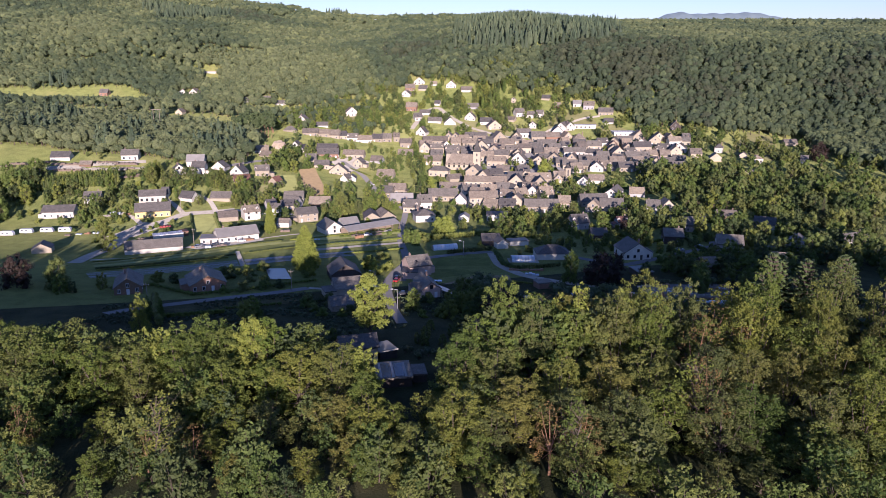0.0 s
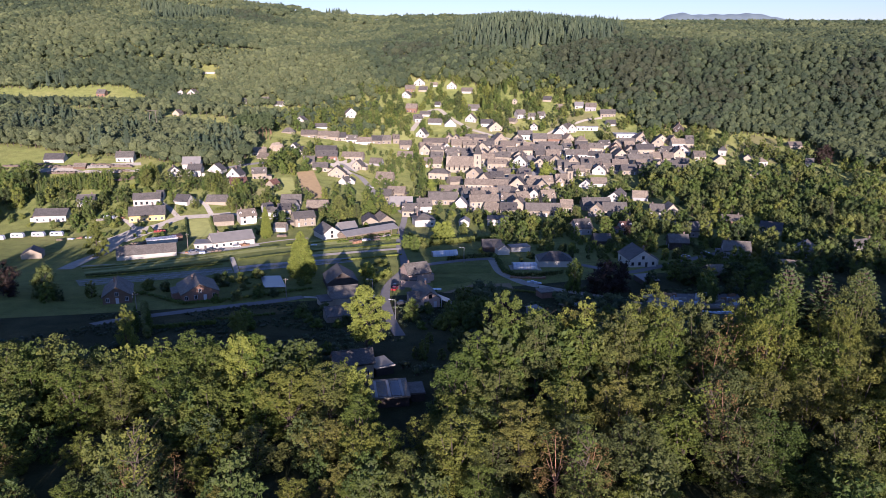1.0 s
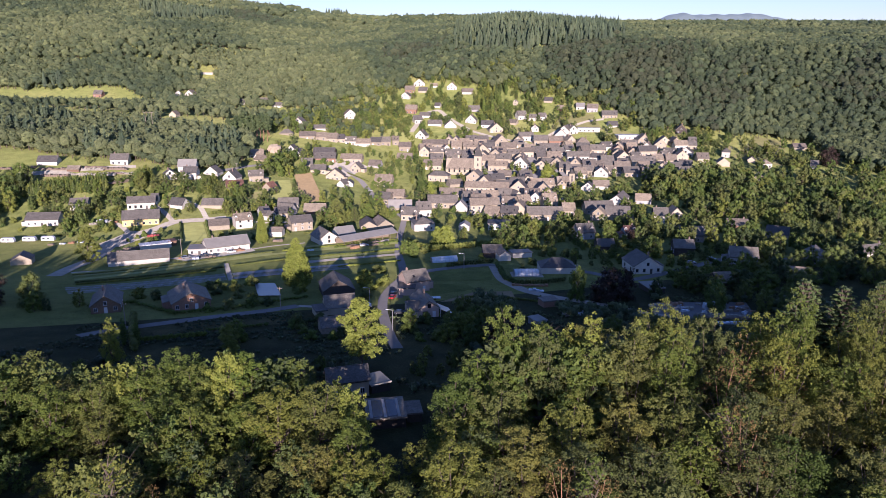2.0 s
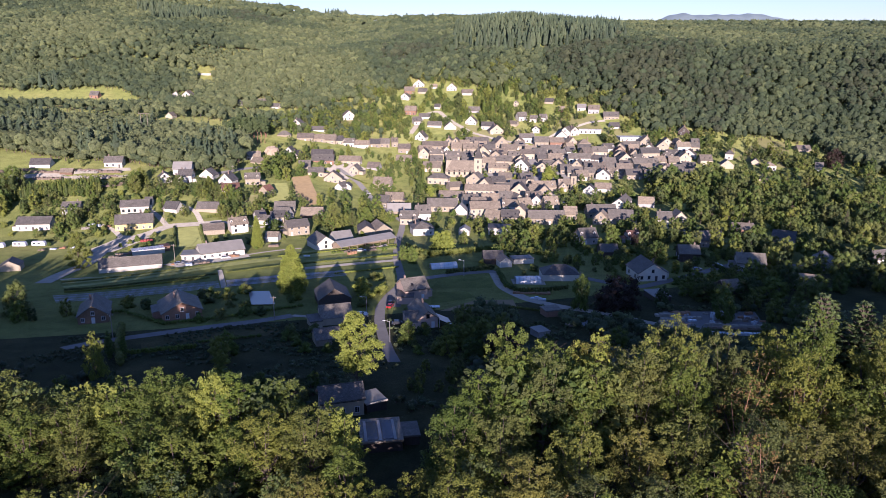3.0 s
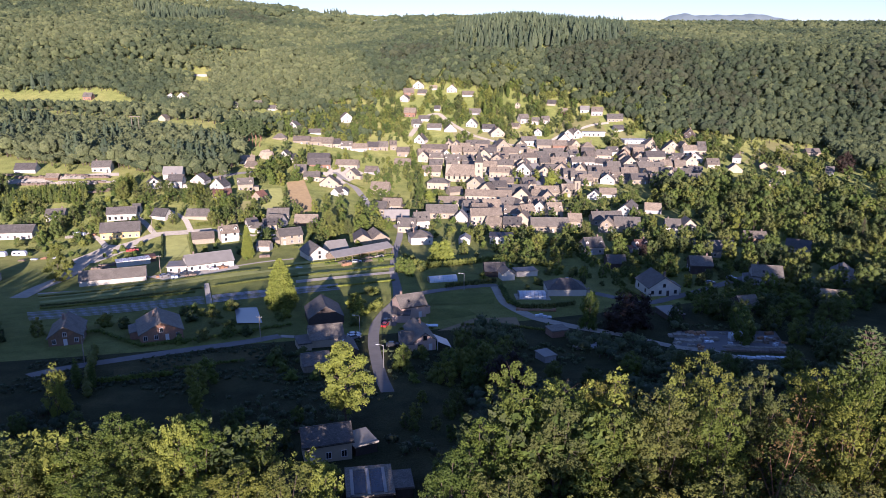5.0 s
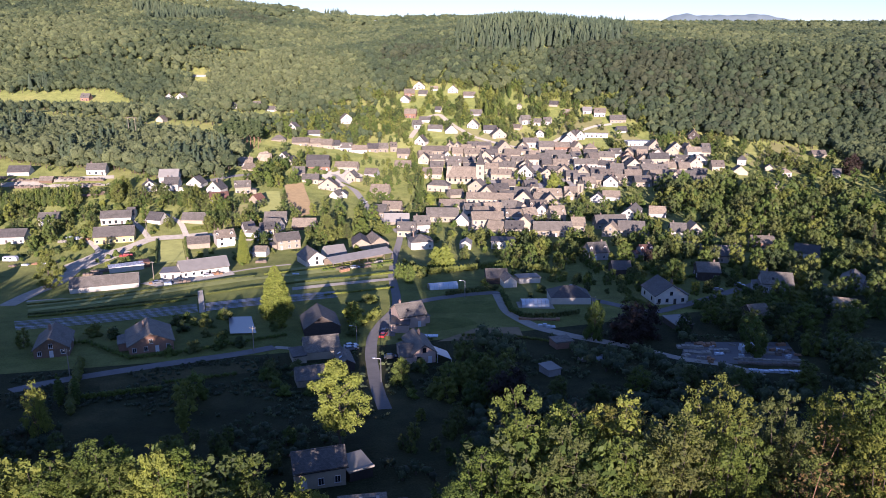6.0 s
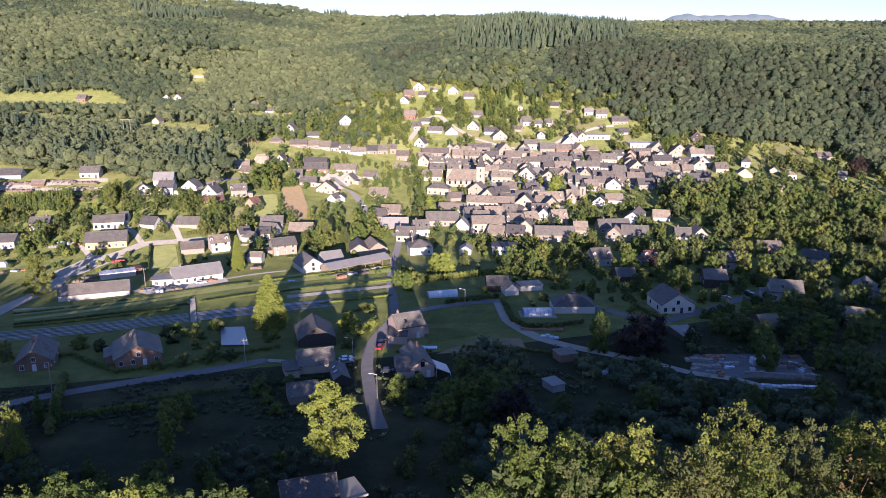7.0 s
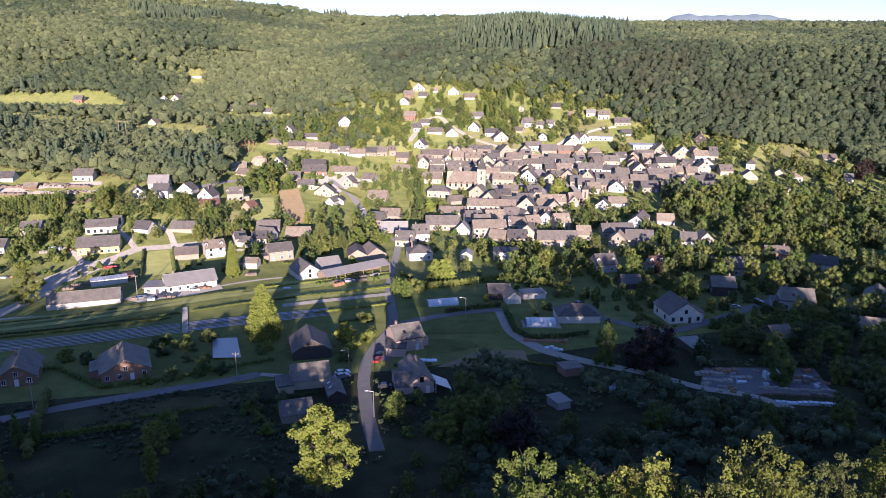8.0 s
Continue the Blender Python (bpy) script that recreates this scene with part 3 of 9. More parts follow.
def grown(seed, tall, wide, clear, shape, count, size, leaf, bark=BARK, clumps=40, label="", bare=0.0):
    """A tree with its foot at the origin: trunk with limbs, and a crown of leaf sprays in clumps."""
    rng = np.random.default_rng(seed)
    centres, radii = [], []
    for i in range(clumps):
        f = (i + rng.uniform(0, 1)) / clumps                     # height in the crown
        h = clear + (tall - clear) * f
        if shape == "round":
            reach = math.sqrt(max(0.02, 1 - (2 * f - 0.85) ** 2 / 1.35))
        elif shape == "column":
            reach = min(1, 2.4 * f + 0.35) * min(1, (1 - f) * 1.9 + 0.12)
        elif shape == "drop":
            reach = min(1, 3 * f + 0.6) * (1 - f) ** 0.7 + 0.03
        else:
            reach = min(1, 5 * f + 0.5) * (1 - 0.55 * f ** 2)
        if shape == "tier":
            break
        out = reach * wide / 2 * math.sqrt(rng.uniform(0.6 if shape == "drop" else 0.12, 1)) * (0.84 if shape == "drop" else 0.86)
        ang = rng.uniform(0, 2 * math.pi) + i * 2.4
        if shape in ("round", "oval"):
            out *= 1 + 0.22 * math.sin(2 * ang + seed + 3 * f) + 0.14 * math.sin(5 * ang + 2 * seed - 4 * f)
        centres.append((out * math.cos(ang), out * math.sin(ang), h))
        radii.append(wide * ((0.62 if clumps > 70 else 0.8) / math.sqrt(clumps) + (0.05 if clumps > 70 else 0.07) * rng.uniform()) * (0.75 if shape in ("cone", "column", "drop") else 1.0) * (0.6 + 0.4 * reach))
    outer = len(centres) if shape in ("round", "oval") else None      # sprays sit on these clumps, the cores stay hidden
    if shape in ("round", "oval") and not bare:
        for f in (0.3, 0.5, 0.7):
            for ang in (0.4, 2.5, 4.6):
                off = wide * 0.14
                centres.append((off * math.cos(ang + f * 3), off * math.sin(ang + f * 3), clear + (tall - clear) * f))
                radii.append(wide * (0.25 - 0.08 * abs(f - 0.45)))
    if shape == "tier":
        for k in range(32):
            f = k / 32
            for j in range(6):
                far = ((1 - f) ** 0.75 * wide / 2 + 0.15) * rng.uniform(0.75, 1.1)
                ang = j * math.pi / 3 + k * 0.7 + rng.uniform(-0.2, 0.2)
                for g in (0.35, 0.68, 1.0):
                    centres.append((far * g * math.cos(ang), far * g * math.sin(ang), clear + (tall - clear) * f - 0.2 * far * g + 0.4 * g * g))
                    radii.append(0.15 + far * (0.17 - 0.08 * g))
    if shape in ("drop", "column"):
        for f in (0.06, 0.16, 0.26, 0.36, 0.46, 0.56, 0.66, 0.76, 0.86):
            full = min(1, 3 * f + 0.6) * (1 - f) ** 0.7 if shape == "drop" else min(1, 2.4 * f + 0.35) * min(1, (1 - f) * 1.9 + 0.12)
            centres.append((0.0, 0.0, clear + (tall - clear) * f))
            radii.append(wide * 0.4 * full)
    tree = new("tree")
    bm = bmesh.new()
    foot = max(0.12, tall * 0.019)
    steps, at, rad = 5, Vector((0, 0, -0.6)), foot
    top = tall * (0.93 if shape in ("column", "drop", "tier") else 0.72)
    for i in range(steps):
        b = Vector((rng.normal() * 0.018 * tall, rng.normal() * 0.018 * tall, top * (i + 1) / steps)) * (1 if i else 0.6) if i else Vector((0, 0, top / steps))
        limb(bm, at, b, rad, rad * 0.78)
        at, rad = b, rad * 0.78
    for c, r in list(zip(centres, radii))[2 if shape == "tier" else 0:len(centres) if shape == "tier" else clumps:3 if shape in ("cone", "column", "tier") else max(2, clumps // 18)]:
        start = Vector((0, 0, max(clear * 0.7, c[2] - 0.35 * wide * rng.uniform(0.5, 1))))
        limb(bm, start, c, foot * 0.3, foot * 0.07, 5)
        if bare:
            for _ in range(4):
                limb(bm, Vector(c) * 0.95 + start * 0.05, Vector(c) + Vector(rng.normal(size=3) * r * 1.2), foot * 0.09, foot * 0.02, 4)
    part("trunk", bm, bark, tree)
    v, f = leaves(rng, centres[:outer], radii[:outer], count, size, 0.55 if shape == "tier" else 0.8)
    inner = outer if clumps >= 100 else None
    cv, cf = lumps(centres[:inner], radii[:inner], 0.5 if shape == "tier" else 0.8, 0.0 if bare else 0.5 if clumps >= 100 else 0.78)
    crown = new("crown", mixed_mesh("crown", np.concatenate([v, cv]), f, cf + len(v), leaf))
    crown.parent = tree
    tree["tall"] = tall
    return tree


def oak(seed, tall, wide, clear, count, size, leaf, boughs=10, twigs=False, spread=1.25, core=0.2):
    """A spreading tree with its foot at the origin: a forked trunk and boughs, each carrying a domed head of leaf clumps."""
    rng = np.random.default_rng(seed)
    heads, centres, radii = [], [], []
    for i in range(boughs):
        f = 0.02 + 0.86 * (i + rng.uniform(0, 0.8)) / boughs
        reach = math.sqrt(max(0.04, 1 - (1.6 * f - 0.62) ** 2)) * rng.uniform(0.42, 0.74)
        ang = i * 2.4 + rng.uniform(-0.5, 0.5)
        r = wide * rng.uniform(0.15, 0.23) * (1.1 - 0.4 * f)
        heads.append((np.array([reach * wide / 2 * math.cos(ang), reach * wide / 2 * math.sin(ang), clear + (tall - clear) * f]), r))
    heads.append((np.array([rng.normal() * 0.05 * wide, rng.normal() * 0.05 * wide, tall - wide * 0.12]), wide * 0.13))
    for c, r in heads:
        for _ in range(13):
            way = rng.normal(size=3)
            way[2] = way[2] * 0.9 + 0.2
            way[:2] += c[:2] / wide * 1.2
            way /= np.linalg.norm(way)
            centres.append(c + way * r * rng.uniform(0.6, spread) * np.array([1, 1, 1.15]))
            radii.append(r * rng.uniform(0.24, 0.46))
    tree = new("tree")
    bm = bmesh.new()
    foot = tall * 0.017
    fork = Vector((rng.normal() * 0.3, rng.normal() * 0.3, clear + (tall - clear) * 0.18))
    limb(bm, (0, 0, -0.8), fork * 0.5, foot * 1.15, foot * 0.9)
    limb(bm, fork * 0.5, fork, foot * 0.9, foot * 0.75)
    coarse = count < 2000
    for c, r in heads:
        if coarse:
            limb(bm, fork, Vector(c), foot * 0.45, foot * 0.12, 3)
            continue
        elbow = fork.lerp(Vector(c), 0.5) + Vector((0, 0, -0.08 * tall * rng.uniform(0, 1)))
        limb(bm, fork, elbow, foot * 0.5, foot * 0.33, 6)
        limb(bm, elbow, Vector(c), foot * 0.33, foot * 0.12, 5)
        for _ in range(7 if twigs else 3):
            limb(bm, Vector(c), Vector(c) + Vector(rng.normal(size=3) * r * (0.9 if twigs else 0.55)), foot * 0.1, foot * 0.025, 4)
    part("trunk", bm, BARK_RED if twigs else BARK, tree)
    v, f = leaves(rng, centres, radii, count, size, 0.85, heart=(0, 0, clear + (tall - clear) * 0.4) if core > 0.5 else None)
    if twigs:
        crown = new("crown", mesh_of("crown", v, f, leaf))
    else:
        # large inner sprays close the heart of the crown
        inner = [(rng.normal() * 0.12 * wide, rng.normal() * 0.12 * wide, clear + (tall - clear) * rng.uniform(0.12, 0.8)) for _ in range(14)]
        iv, jf = leaves(rng, inner, [wide * 0.12] * 14, max(24, count // 14), size * 1.8, 0.9)
        v, f = np.concatenate([v, iv]), np.concatenate([f, jf + len(v)])
        cv, cf = lumps([c for c, r in heads], [r for c, r in heads], 1.1, core)
        crown = new("crown", mixed_mesh("crown", np.concatenate([v, cv]), f, cf + len(v), leaf))
    crown.parent = tree
    tree["tall"] = tall
    return tree


def plant(kind, x, y, tall, label, group="trees", turn=None, slim=1.0):
    """A copy of a grown tree at (x, y), scaled to its height."""
    rng = random.Random(int(x * 91 + y * 37))
    src = rng.choice(GROWN[kind])
    s = tall / src["tall"]
    ob = copy_thing(src, pose(x, y, float(height(x, y)) - 0.1, 0, 0, rng.uniform(0, 360) if turn is None else turn))
    ob.scale = (s * slim * rng.uniform(0.94, 1.08), s * slim * rng.uniform(0.94, 1.08), s)
    tagged(ob, label, "tree", group)
    del ob["tall"]
    return ob


def grow_kind(kind, seeds, tall, *args, **kw):
    made = []
    for s in seeds:
        made.append(grown(s, tall, *args, **kw))
    GROWN[kind] = made


BARK_RED = plain("reddish_pine_bark", (0.3, 0.17, 0.1), 0.95, 0.3, 2.0, 0.04)
GROWN = {}
GROWN["oak"] = [oak(s, 22, w, 1.5, 9600, 0.35, LEAF_NEAR, b) for s, w, b in ((1, 13.5, 18), (2, 12.5, 15), (3, 14.5, 20), (4, 13, 17), (5, 12, 16), (6, 14, 19))]
GROWN["edge"] = [oak(s, 18, 11.5, 0.6, 5200, 0.38, LEAF_NEAR, 14) for s in (11, 12, 13)]
GROWN["under"] = [oak(s, 12, 9, 0.4, 1100, 0.55, LEAF_NEAR, 9) for s in (18, 19)]
GROWN["bright"] = [oak(s, 17, 10.5, 0.6, 5200, 0.36, LEAF_LIME, 15) for s in (13, 14)]
GROWN["withered"] = [oak(s, 15, 8, 3.0, 900, 0.3, LEAF_BROWN, 9, True) for s in (25, 26)]
GROWN["dense"] = [oak(s, 14, 10.5, 0.3, 5600, 0.36, LEAF_BROAD, 22, spread=0.92, core=0.6) for s in (15, 16)]
grow_kind("maple", (21, 22), 17, 11, 5.2, "round", 6500, 0.42, LEAF_LIME, clumps=100)
GROWN["broad"] = [oak(s, 12, w, 0.5, 2900, 0.37, LEAF_BROAD, 19, spread=0.92, core=0.6) for s, w in ((31, 9.5), (32, 8.5), (33, 10), (34, 9))]
GROWN["mid"] = [oak(s, 11, w, 0.3, 760, 0.52, LEAF_BROAD, 18, spread=0.85, core=0.62) for s, w in ((131, 9.5), (132, 8.5), (133, 10))]
GROWN["far"] = [oak(s, 8, w, 0.2, 130, 0.8, LEAF_BROAD, 9, spread=0.85, core=0.66) for s, w in ((135, 6.5), (136, 6), (137, 7), (138, 5.5))]
GROWN["small"] = [oak(s, 8, w, 0.2, 340, 0.48, LEAF_BROAD, 10, spread=0.88, core=0.62) for s, w in ((35, 6.5), (36, 6), (37, 7), (38, 5.5))]
grow_kind("egg", (23, 24), 15, 11, 0.4, "oval", 6000, 0.42, LEAF_BROAD, clumps=150)
grow_kind("bush", (41, 42, 43), 4, 4.6, 0.2, "oval", 150, 0.55, LEAF_BROAD, clumps=8)
grow_kind("lime", (51, 52), 11, 9.5, 1.0, "round", 1700, 0.5, LEAF_LIME, clumps=34)
grow_kind("column", (61, 62), 14, 4.8, 0.8, "column", 900, 0.5, LEAF_BROAD, clumps=44)
grow_kind("nursery", (65, 66), 7, 3.0, 0.3, "column", 130, 0.5, LEAF_BROAD, clumps=12)
grow_kind("sequoia", (71,), 16, 10.5, 0.3, "drop", 11000, 0.46, LEAF_LIME, clumps=210)
grow_kind("pine", (141, 142), 16, 6.5, 8.5, "round", 420, 0.6, LEAF_PINE, BARK_RED, clumps=16)
grow_kind("spruce", (81, 82), 20, 7.0, 1.0, "tier", 6500, 0.33, LEAF_SPRUCE, clumps=80)
GROWN["copper"] = [oak(91, 11, 10, 0.4, 2600, 0.42, LEAF_RED, 20, spread=0.95, core=0.55)]
grow_kind("dead", (101, 102), 15, 6, 4, "round", 500, 0.4, LEAF_NEAR, BARK, clumps=40, bare=1.0)


def free(x, y, r):
    return all((x - a) ** 2 + (y - b) ** 2 > (r + c) ** 2 for a, b, c in TAKEN)


MASSED = {}


def mass(kind, x, y, tall, group):
    """Adds a tree to the joined trees of a group."""
    rng = random.Random(int(x * 91 + y * 37))
    src = rng.choice(GROWN[kind])
    s, q = tall / src["tall"], rng.uniform(0, 2 * math.pi)
    turn = np.array([(math.cos(q), -math.sin(q), 0), (math.sin(q), math.cos(q), 0), (0, 0, 1)]) * s
    MASSED.setdefault(group, []).append((src, turn, np.array([x, y, float(height(x, y)) - 0.1]), rng.random()))


def join_masses(label_of):
    for group, rows in MASSED.items():
        verts, quads, tris, wood_from, tints, base = [], [], [], [], [], 0
        wood_quads = []
        for src, turn, at, tint in rows:
            for child in src.children:
                me = child.data
                if me not in FLAT:
                    co = np.empty(len(me.vertices) * 3, np.float32)
                    me.vertices.foreach_get("co", co)
                    start = np.empty(len(me.polygons), np.int32)
                    me.polygons.foreach_get("loop_start", start)
                    total = np.empty(len(me.polygons), np.int32)
                    me.polygons.foreach_get("loop_total", total)
                    loops = np.empty(len(me.loops), np.int32)
                    me.loops.foreach_get("vertex_index", loops)
                    FLAT[me] = co.reshape(-1, 3), loops[start[total == 4][:, None] + np.arange(4)], loops[start[total == 3][:, None] + np.arange(3)]
                v, q4, q3 = FLAT[me]
                verts.append(v @ turn.T + at)
                if child.name.startswith("trunk"):
                    wood_quads.append(q4 + base)
                else:
                    quads.append(q4 + base), tris.append(q3 + base)
                tints.append(np.full(len(v), tint, np.float32))
                base += len(v)
        name = group.replace(" ", "_")
        leaf_quads, wood = np.concatenate(quads), np.concatenate(wood_quads)
        me = mixed_mesh(name, np.concatenate(verts), np.concatenate([leaf_quads, wood]), np.concatenate(tris), LEAF_MASS)
        me.materials.append(BARK)
        slot = np.zeros(len(me.polygons), np.int32)
        slot[len(leaf_quads):len(leaf_quads) + len(wood)] = 1
        me.polygons.foreach_set("material_index", slot)
        me.attributes.new("tint", "FLOAT", "POINT").data.foreach_set("value", np.concatenate(tints))
        tagged(new(name, me), label_of[group], "trees", kind="stuff")


FLAT = {}
JOINED = ("garden trees", "garden shrubs", "hillside trees", "valley wood", "hedge trees", "shaded shrubs")


def grove(kind, x, y, rx, ry, count, tall, label, group, spread=0.3, gap=0.28, seed=0):
    """Trees of one kind scattered over an ellipse, clear of houses and roads."""
    rng = random.Random(seed + int(x * 7 + y * 3))
    made = 0
    for _ in range(count * 12):
        a, q = rng.uniform(0, 2 * math.pi), math.sqrt(rng.random())
        px, py = x + rx * q * math.cos(a), y + ry * q * math.sin(a)
        h = tall * rng.uniform(1 - spread, 1 + spread)
        if made < count and free(px, py, h * gap * 0.5):
            if py > 560 and kind in ("small", "mid"):
                kind = "far"
            if group in JOINED:
                mass(kind, px, py, h, group)
            elif group == "shaded trees" and (py > 228 or h < 6):
                mass(kind, px, py, h, "valley wood" if py > 228 else "shaded shrubs")
            else:
                plant(kind, px, py, h, label, group)
            TAKEN.append((px, py, h * gap * 0.6))
            made += 1


def far_wood(name, inside, spacing, tall, label, needles, seed, sprays=12, fine=False, leaf_size=1.0, broad=1.25, loose=1.25, tone=None):
    """Woodland as one mesh: every tree a lobed crown with leaf sprays on a short trunk. tone(x, y) shifts the leaf colour."""
    rng = np.random.default_rng(seed)
    x0, x1, y0, y1 = inside[0]
    nx, ny = int((x1 - x0) / spacing), int((y1 - y0) / spacing)
    gx, gy = np.meshgrid(np.arange(nx), np.arange(ny))
    px = (x0 + (gx + 0.5 * (gy % 2) + rng.uniform(-0.7, 0.7, gx.shape)) * spacing).ravel()
    py = (y0 + (gy + rng.uniform(-0.7, 0.7, gx.shape)) * spacing).ravel()
    keep = inside[1](px, py) & (np.abs(px + 0.045 * py) < 0.66 * py + 60)
    taken = np.array([t for t in TAKEN if t[1] > y0 - 60] or [(0, 0, 0)])
    for i in range(0, len(px), 2000):
        d = np.hypot(px[i:i + 2000, None] - taken[None, :, 0], py[i:i + 2000, None] - taken[None, :, 1]) - taken[None, :, 2]
        keep[i:i + 2000] &= d.min(1) > min(2.0, tall * 0.2)
    px, py = px[keep], py[keep]
    n, k = len(px), sprays
    pz = height(px, py)
    h = tall * rng.uniform(0.78, 1.14, n)
    w = h * (rng.uniform(0.4, 0.84, n) * broad if not needles else rng.uniform(0.3, 0.4, n))
    # crown
    if needles:
        tiers = [(0.15, 0.42), (0.42, 0.34), (0.68, 0.2)]
        ring = np.arange(6) * math.pi / 3
        unit = [(r * math.cos(q), r * math.sin(q), lift) for lift, r in tiers for q in ring] + [(0, 0, 1.0)]
        tri = []
        for t in range(2):
            for i in range(6):
                a, c = t * 6 + i, t * 6 + (i + 1) % 6
                tri += [(a, c, a + 6), (c, c + 6, a + 6)]
        tri += [(12 + i, 12 + (i + 1) % 6, 18) for i in range(6)]
        unit, tri = np.array(unit), np.array(tri)
        shake = rng.uniform(0.7, 1.3, (n, len(unit), 1)) * np.array([1, 1, 0]) + np.array([0, 0, 1.0])
        cv = unit[None] * shake * np.stack([w, w, h], 1)[:, None] + np.stack([px, py, pz], 1)[:, None]
    else:
        bm = bmesh.new()
        bmesh.ops.create_icosphere(bm, subdivisions=2 if fine else 1, radius=1.0)
        unit = np.array([v.co[:] for v in bm.verts])
        tri = np.array([[v.index for v in f.verts] for f in bm.faces])
        bm.free()
        lobes = rng.normal(size=(n, 5, 3))
        lobes /= np.linalg.norm(lobes, axis=2)[:, :, None]
        swell = 0.52 + 0.36 * np.clip((unit[None, None] * lobes[:, :, None]).sum(-1) * 2 - 1, 0, 1).max(1) + rng.uniform(-0.18, 0.18, (n, len(unit)))
        cv = unit[None] * swell[:, :, None] * np.stack([w * 0.5, w * 0.5, h * 0.44], 1)[:, None] + np.stack([px, py, pz + h * 0.55], 1)[:, None]
    crown_n = cv.shape[1]
    cv = cv.reshape(-1, 3)
    cf = (np.arange(n)[:, None, None] * crown_n + tri[None]).reshape(-1, 3)
    wide_at = np.repeat(np.arange(n), k)
    # loose sprays round it
    pick = rng.integers(0, crown_n, (n, k)) + np.arange(n)[:, None] * crown_n
    other = rng.integers(0, crown_n, (n, k)) + np.arange(n)[:, None] * crown_n
    mixing = rng.uniform(0, 0.5, (n, k, 1))
    c = (cv[pick] * (1 - mixing) + cv[other] * mixing).reshape(-1, 3)
    mid = np.stack([px, py, pz + h * (0.4 if needles else 0.6)], 1)[wide_at]
    c = mid + (c - mid) * (rng.uniform(0.95, loose, (n * k, 1)) ** (np.array([1, 1, 0.0]) if needles else 1))
    nrm = c - np.repeat(np.stack([px, py, pz + h * 0.5], 1), k, 0)
    nrm = nrm / np.linalg.norm(nrm, axis=1)[:, None] + rng.normal(size=(n * k, 3)) * 1.0
    nrm /= np.linalg.norm(nrm, axis=1)[:, None]
    t = np.cross(nrm, rng.normal(size=(n * k, 3)))
    t /= np.linalg.norm(t, axis=1)[:, None]
    b = np.cross(nrm, t)
    s = (np.repeat(w, k) * rng.uniform(0.13, 0.27, n * k) * leaf_size)[:, None]
    sv = np.stack([c - t * s * 0.75, c + b * s * 0.6 + nrm * s * 0.25, c + t * s * 0.75 - nrm * s * 0.2, c - b * s * 0.6 + nrm * s * 0.25], 1).reshape(-1, 3)
    sf = len(cv) + np.arange(n * k * 4).reshape(-1, 4)
    # trunks
    foot, base = np.stack([px, py, pz - 0.5], 1), len(cv) + len(sv)
    ring = np.array([(math.cos(q), math.sin(q), 0) for q in (0.3, 2.4, 4.5)]) * 0.35
    tv = np.concatenate([foot[:, None] + ring[None], foot[:, None] + ring[None] * 0.5 + np.stack([np.zeros(n), np.zeros(n), h * 0.6], 1)[:, None]], 1).reshape(-1, 3)
    tf = (base + np.arange(n)[:, None, None] * 6 + np.array([(0, 1, 4, 3), (1, 2, 5, 4), (2, 0, 3, 5)])[None]).reshape(-1, 4)
    me = mixed_mesh(name, np.concatenate([cv, sv, tv]), np.concatenate([sf, tf]), cf, LEAF_FAR_PINE if needles else LEAF_FAR)
    me.materials.append(BARK)
    slot = np.zeros(len(me.polygons), np.int32)
    slot[len(sf):len(sf) + len(tf)] = 1
    me.polygons.foreach_set("material_index", slot)
    if not needles:
        smooth = np.zeros(len(me.polygons), bool)
        smooth[len(sf) + len(tf):] = True
        me.polygons.foreach_set("use_smooth", smooth)
    own = np.clip(0.48 + 0.21 * (np.sin(px / 47 + 1) + np.sin(py / 39 + px / 90) + 0.6 * np.sin(px / 19 - py / 23)) + rng.normal(size=n) * 0.19, 0, 1)
    if tone:
        own = np.clip(own + tone(px, py), 0, 1)
    me.attributes.new("tint", "FLOAT", "POINT").data.foreach_set("value", np.concatenate([own.repeat(crown_n), own.repeat(k * 4), np.zeros(len(tv))]).astype(np.float32))
    return tagged(new(name, me), label, "woodland", kind="stuff")


# ---- houses of the valley and the village ----
lane("road", [(-21.0, 202.6), (-24.4, 214.7), (-27.4, 228.3), (-30.6, 243.5), (-32.7, 261.5), (-31.6, 277.7), (-28.4, 291.0), (-29.9, 305.6), (-35.4, 336.3), (-39.4, 376.2), (-40.9, 411.6), (-42.7, 437.7)], 3.4, ASPHALT, "narrow asphalt lane through the valley")
lane("road", [(-27.9, 295.3), (-17.1, 304.7), (-3.4, 312.1), (8.4, 315.7)], 4.2, ASPHALT, "grey asphalt side lane beside a lawn")
lane("track", [(7.8, 315.7), (10.8, 290.3), (19.7, 274.2), (32.1, 265.2), (42.4, 259.5)], 4.5, GRAVEL, "pale gravel track beside a hedge")
lane("road", [(-115.0, 208.2), (-111.2, 214.2), (-102.8, 220.5), (-91.5, 228.3), (-80.0, 235.2), (-70.0, 240.6), (-60.2, 248.4)], 4.5, ASPHALT, "shaded asphalt road along the foot of the slope")
lane("road", [(-174.2, 295.0), (-175.9, 309.6), (-175.1, 328.8), (-181.6, 357.7), (-180.8, 377.0), (-171.7, 388.2), (-167.9, 401.0), (-150.5, 406.4), (-141.2, 412.0)], 6.5, GRAVEL, "pale worn farm road past long sheds")
lane("track", [(-170.8, 301.9), (-157.1, 306.8), (-131.4, 312.4), (-115.9, 334.4), (-104.4, 347.3), (-94.8, 354.5), (-84.2, 359.9)], 2.2, GRAVEL, "pale gravel track beside the nursery fields")
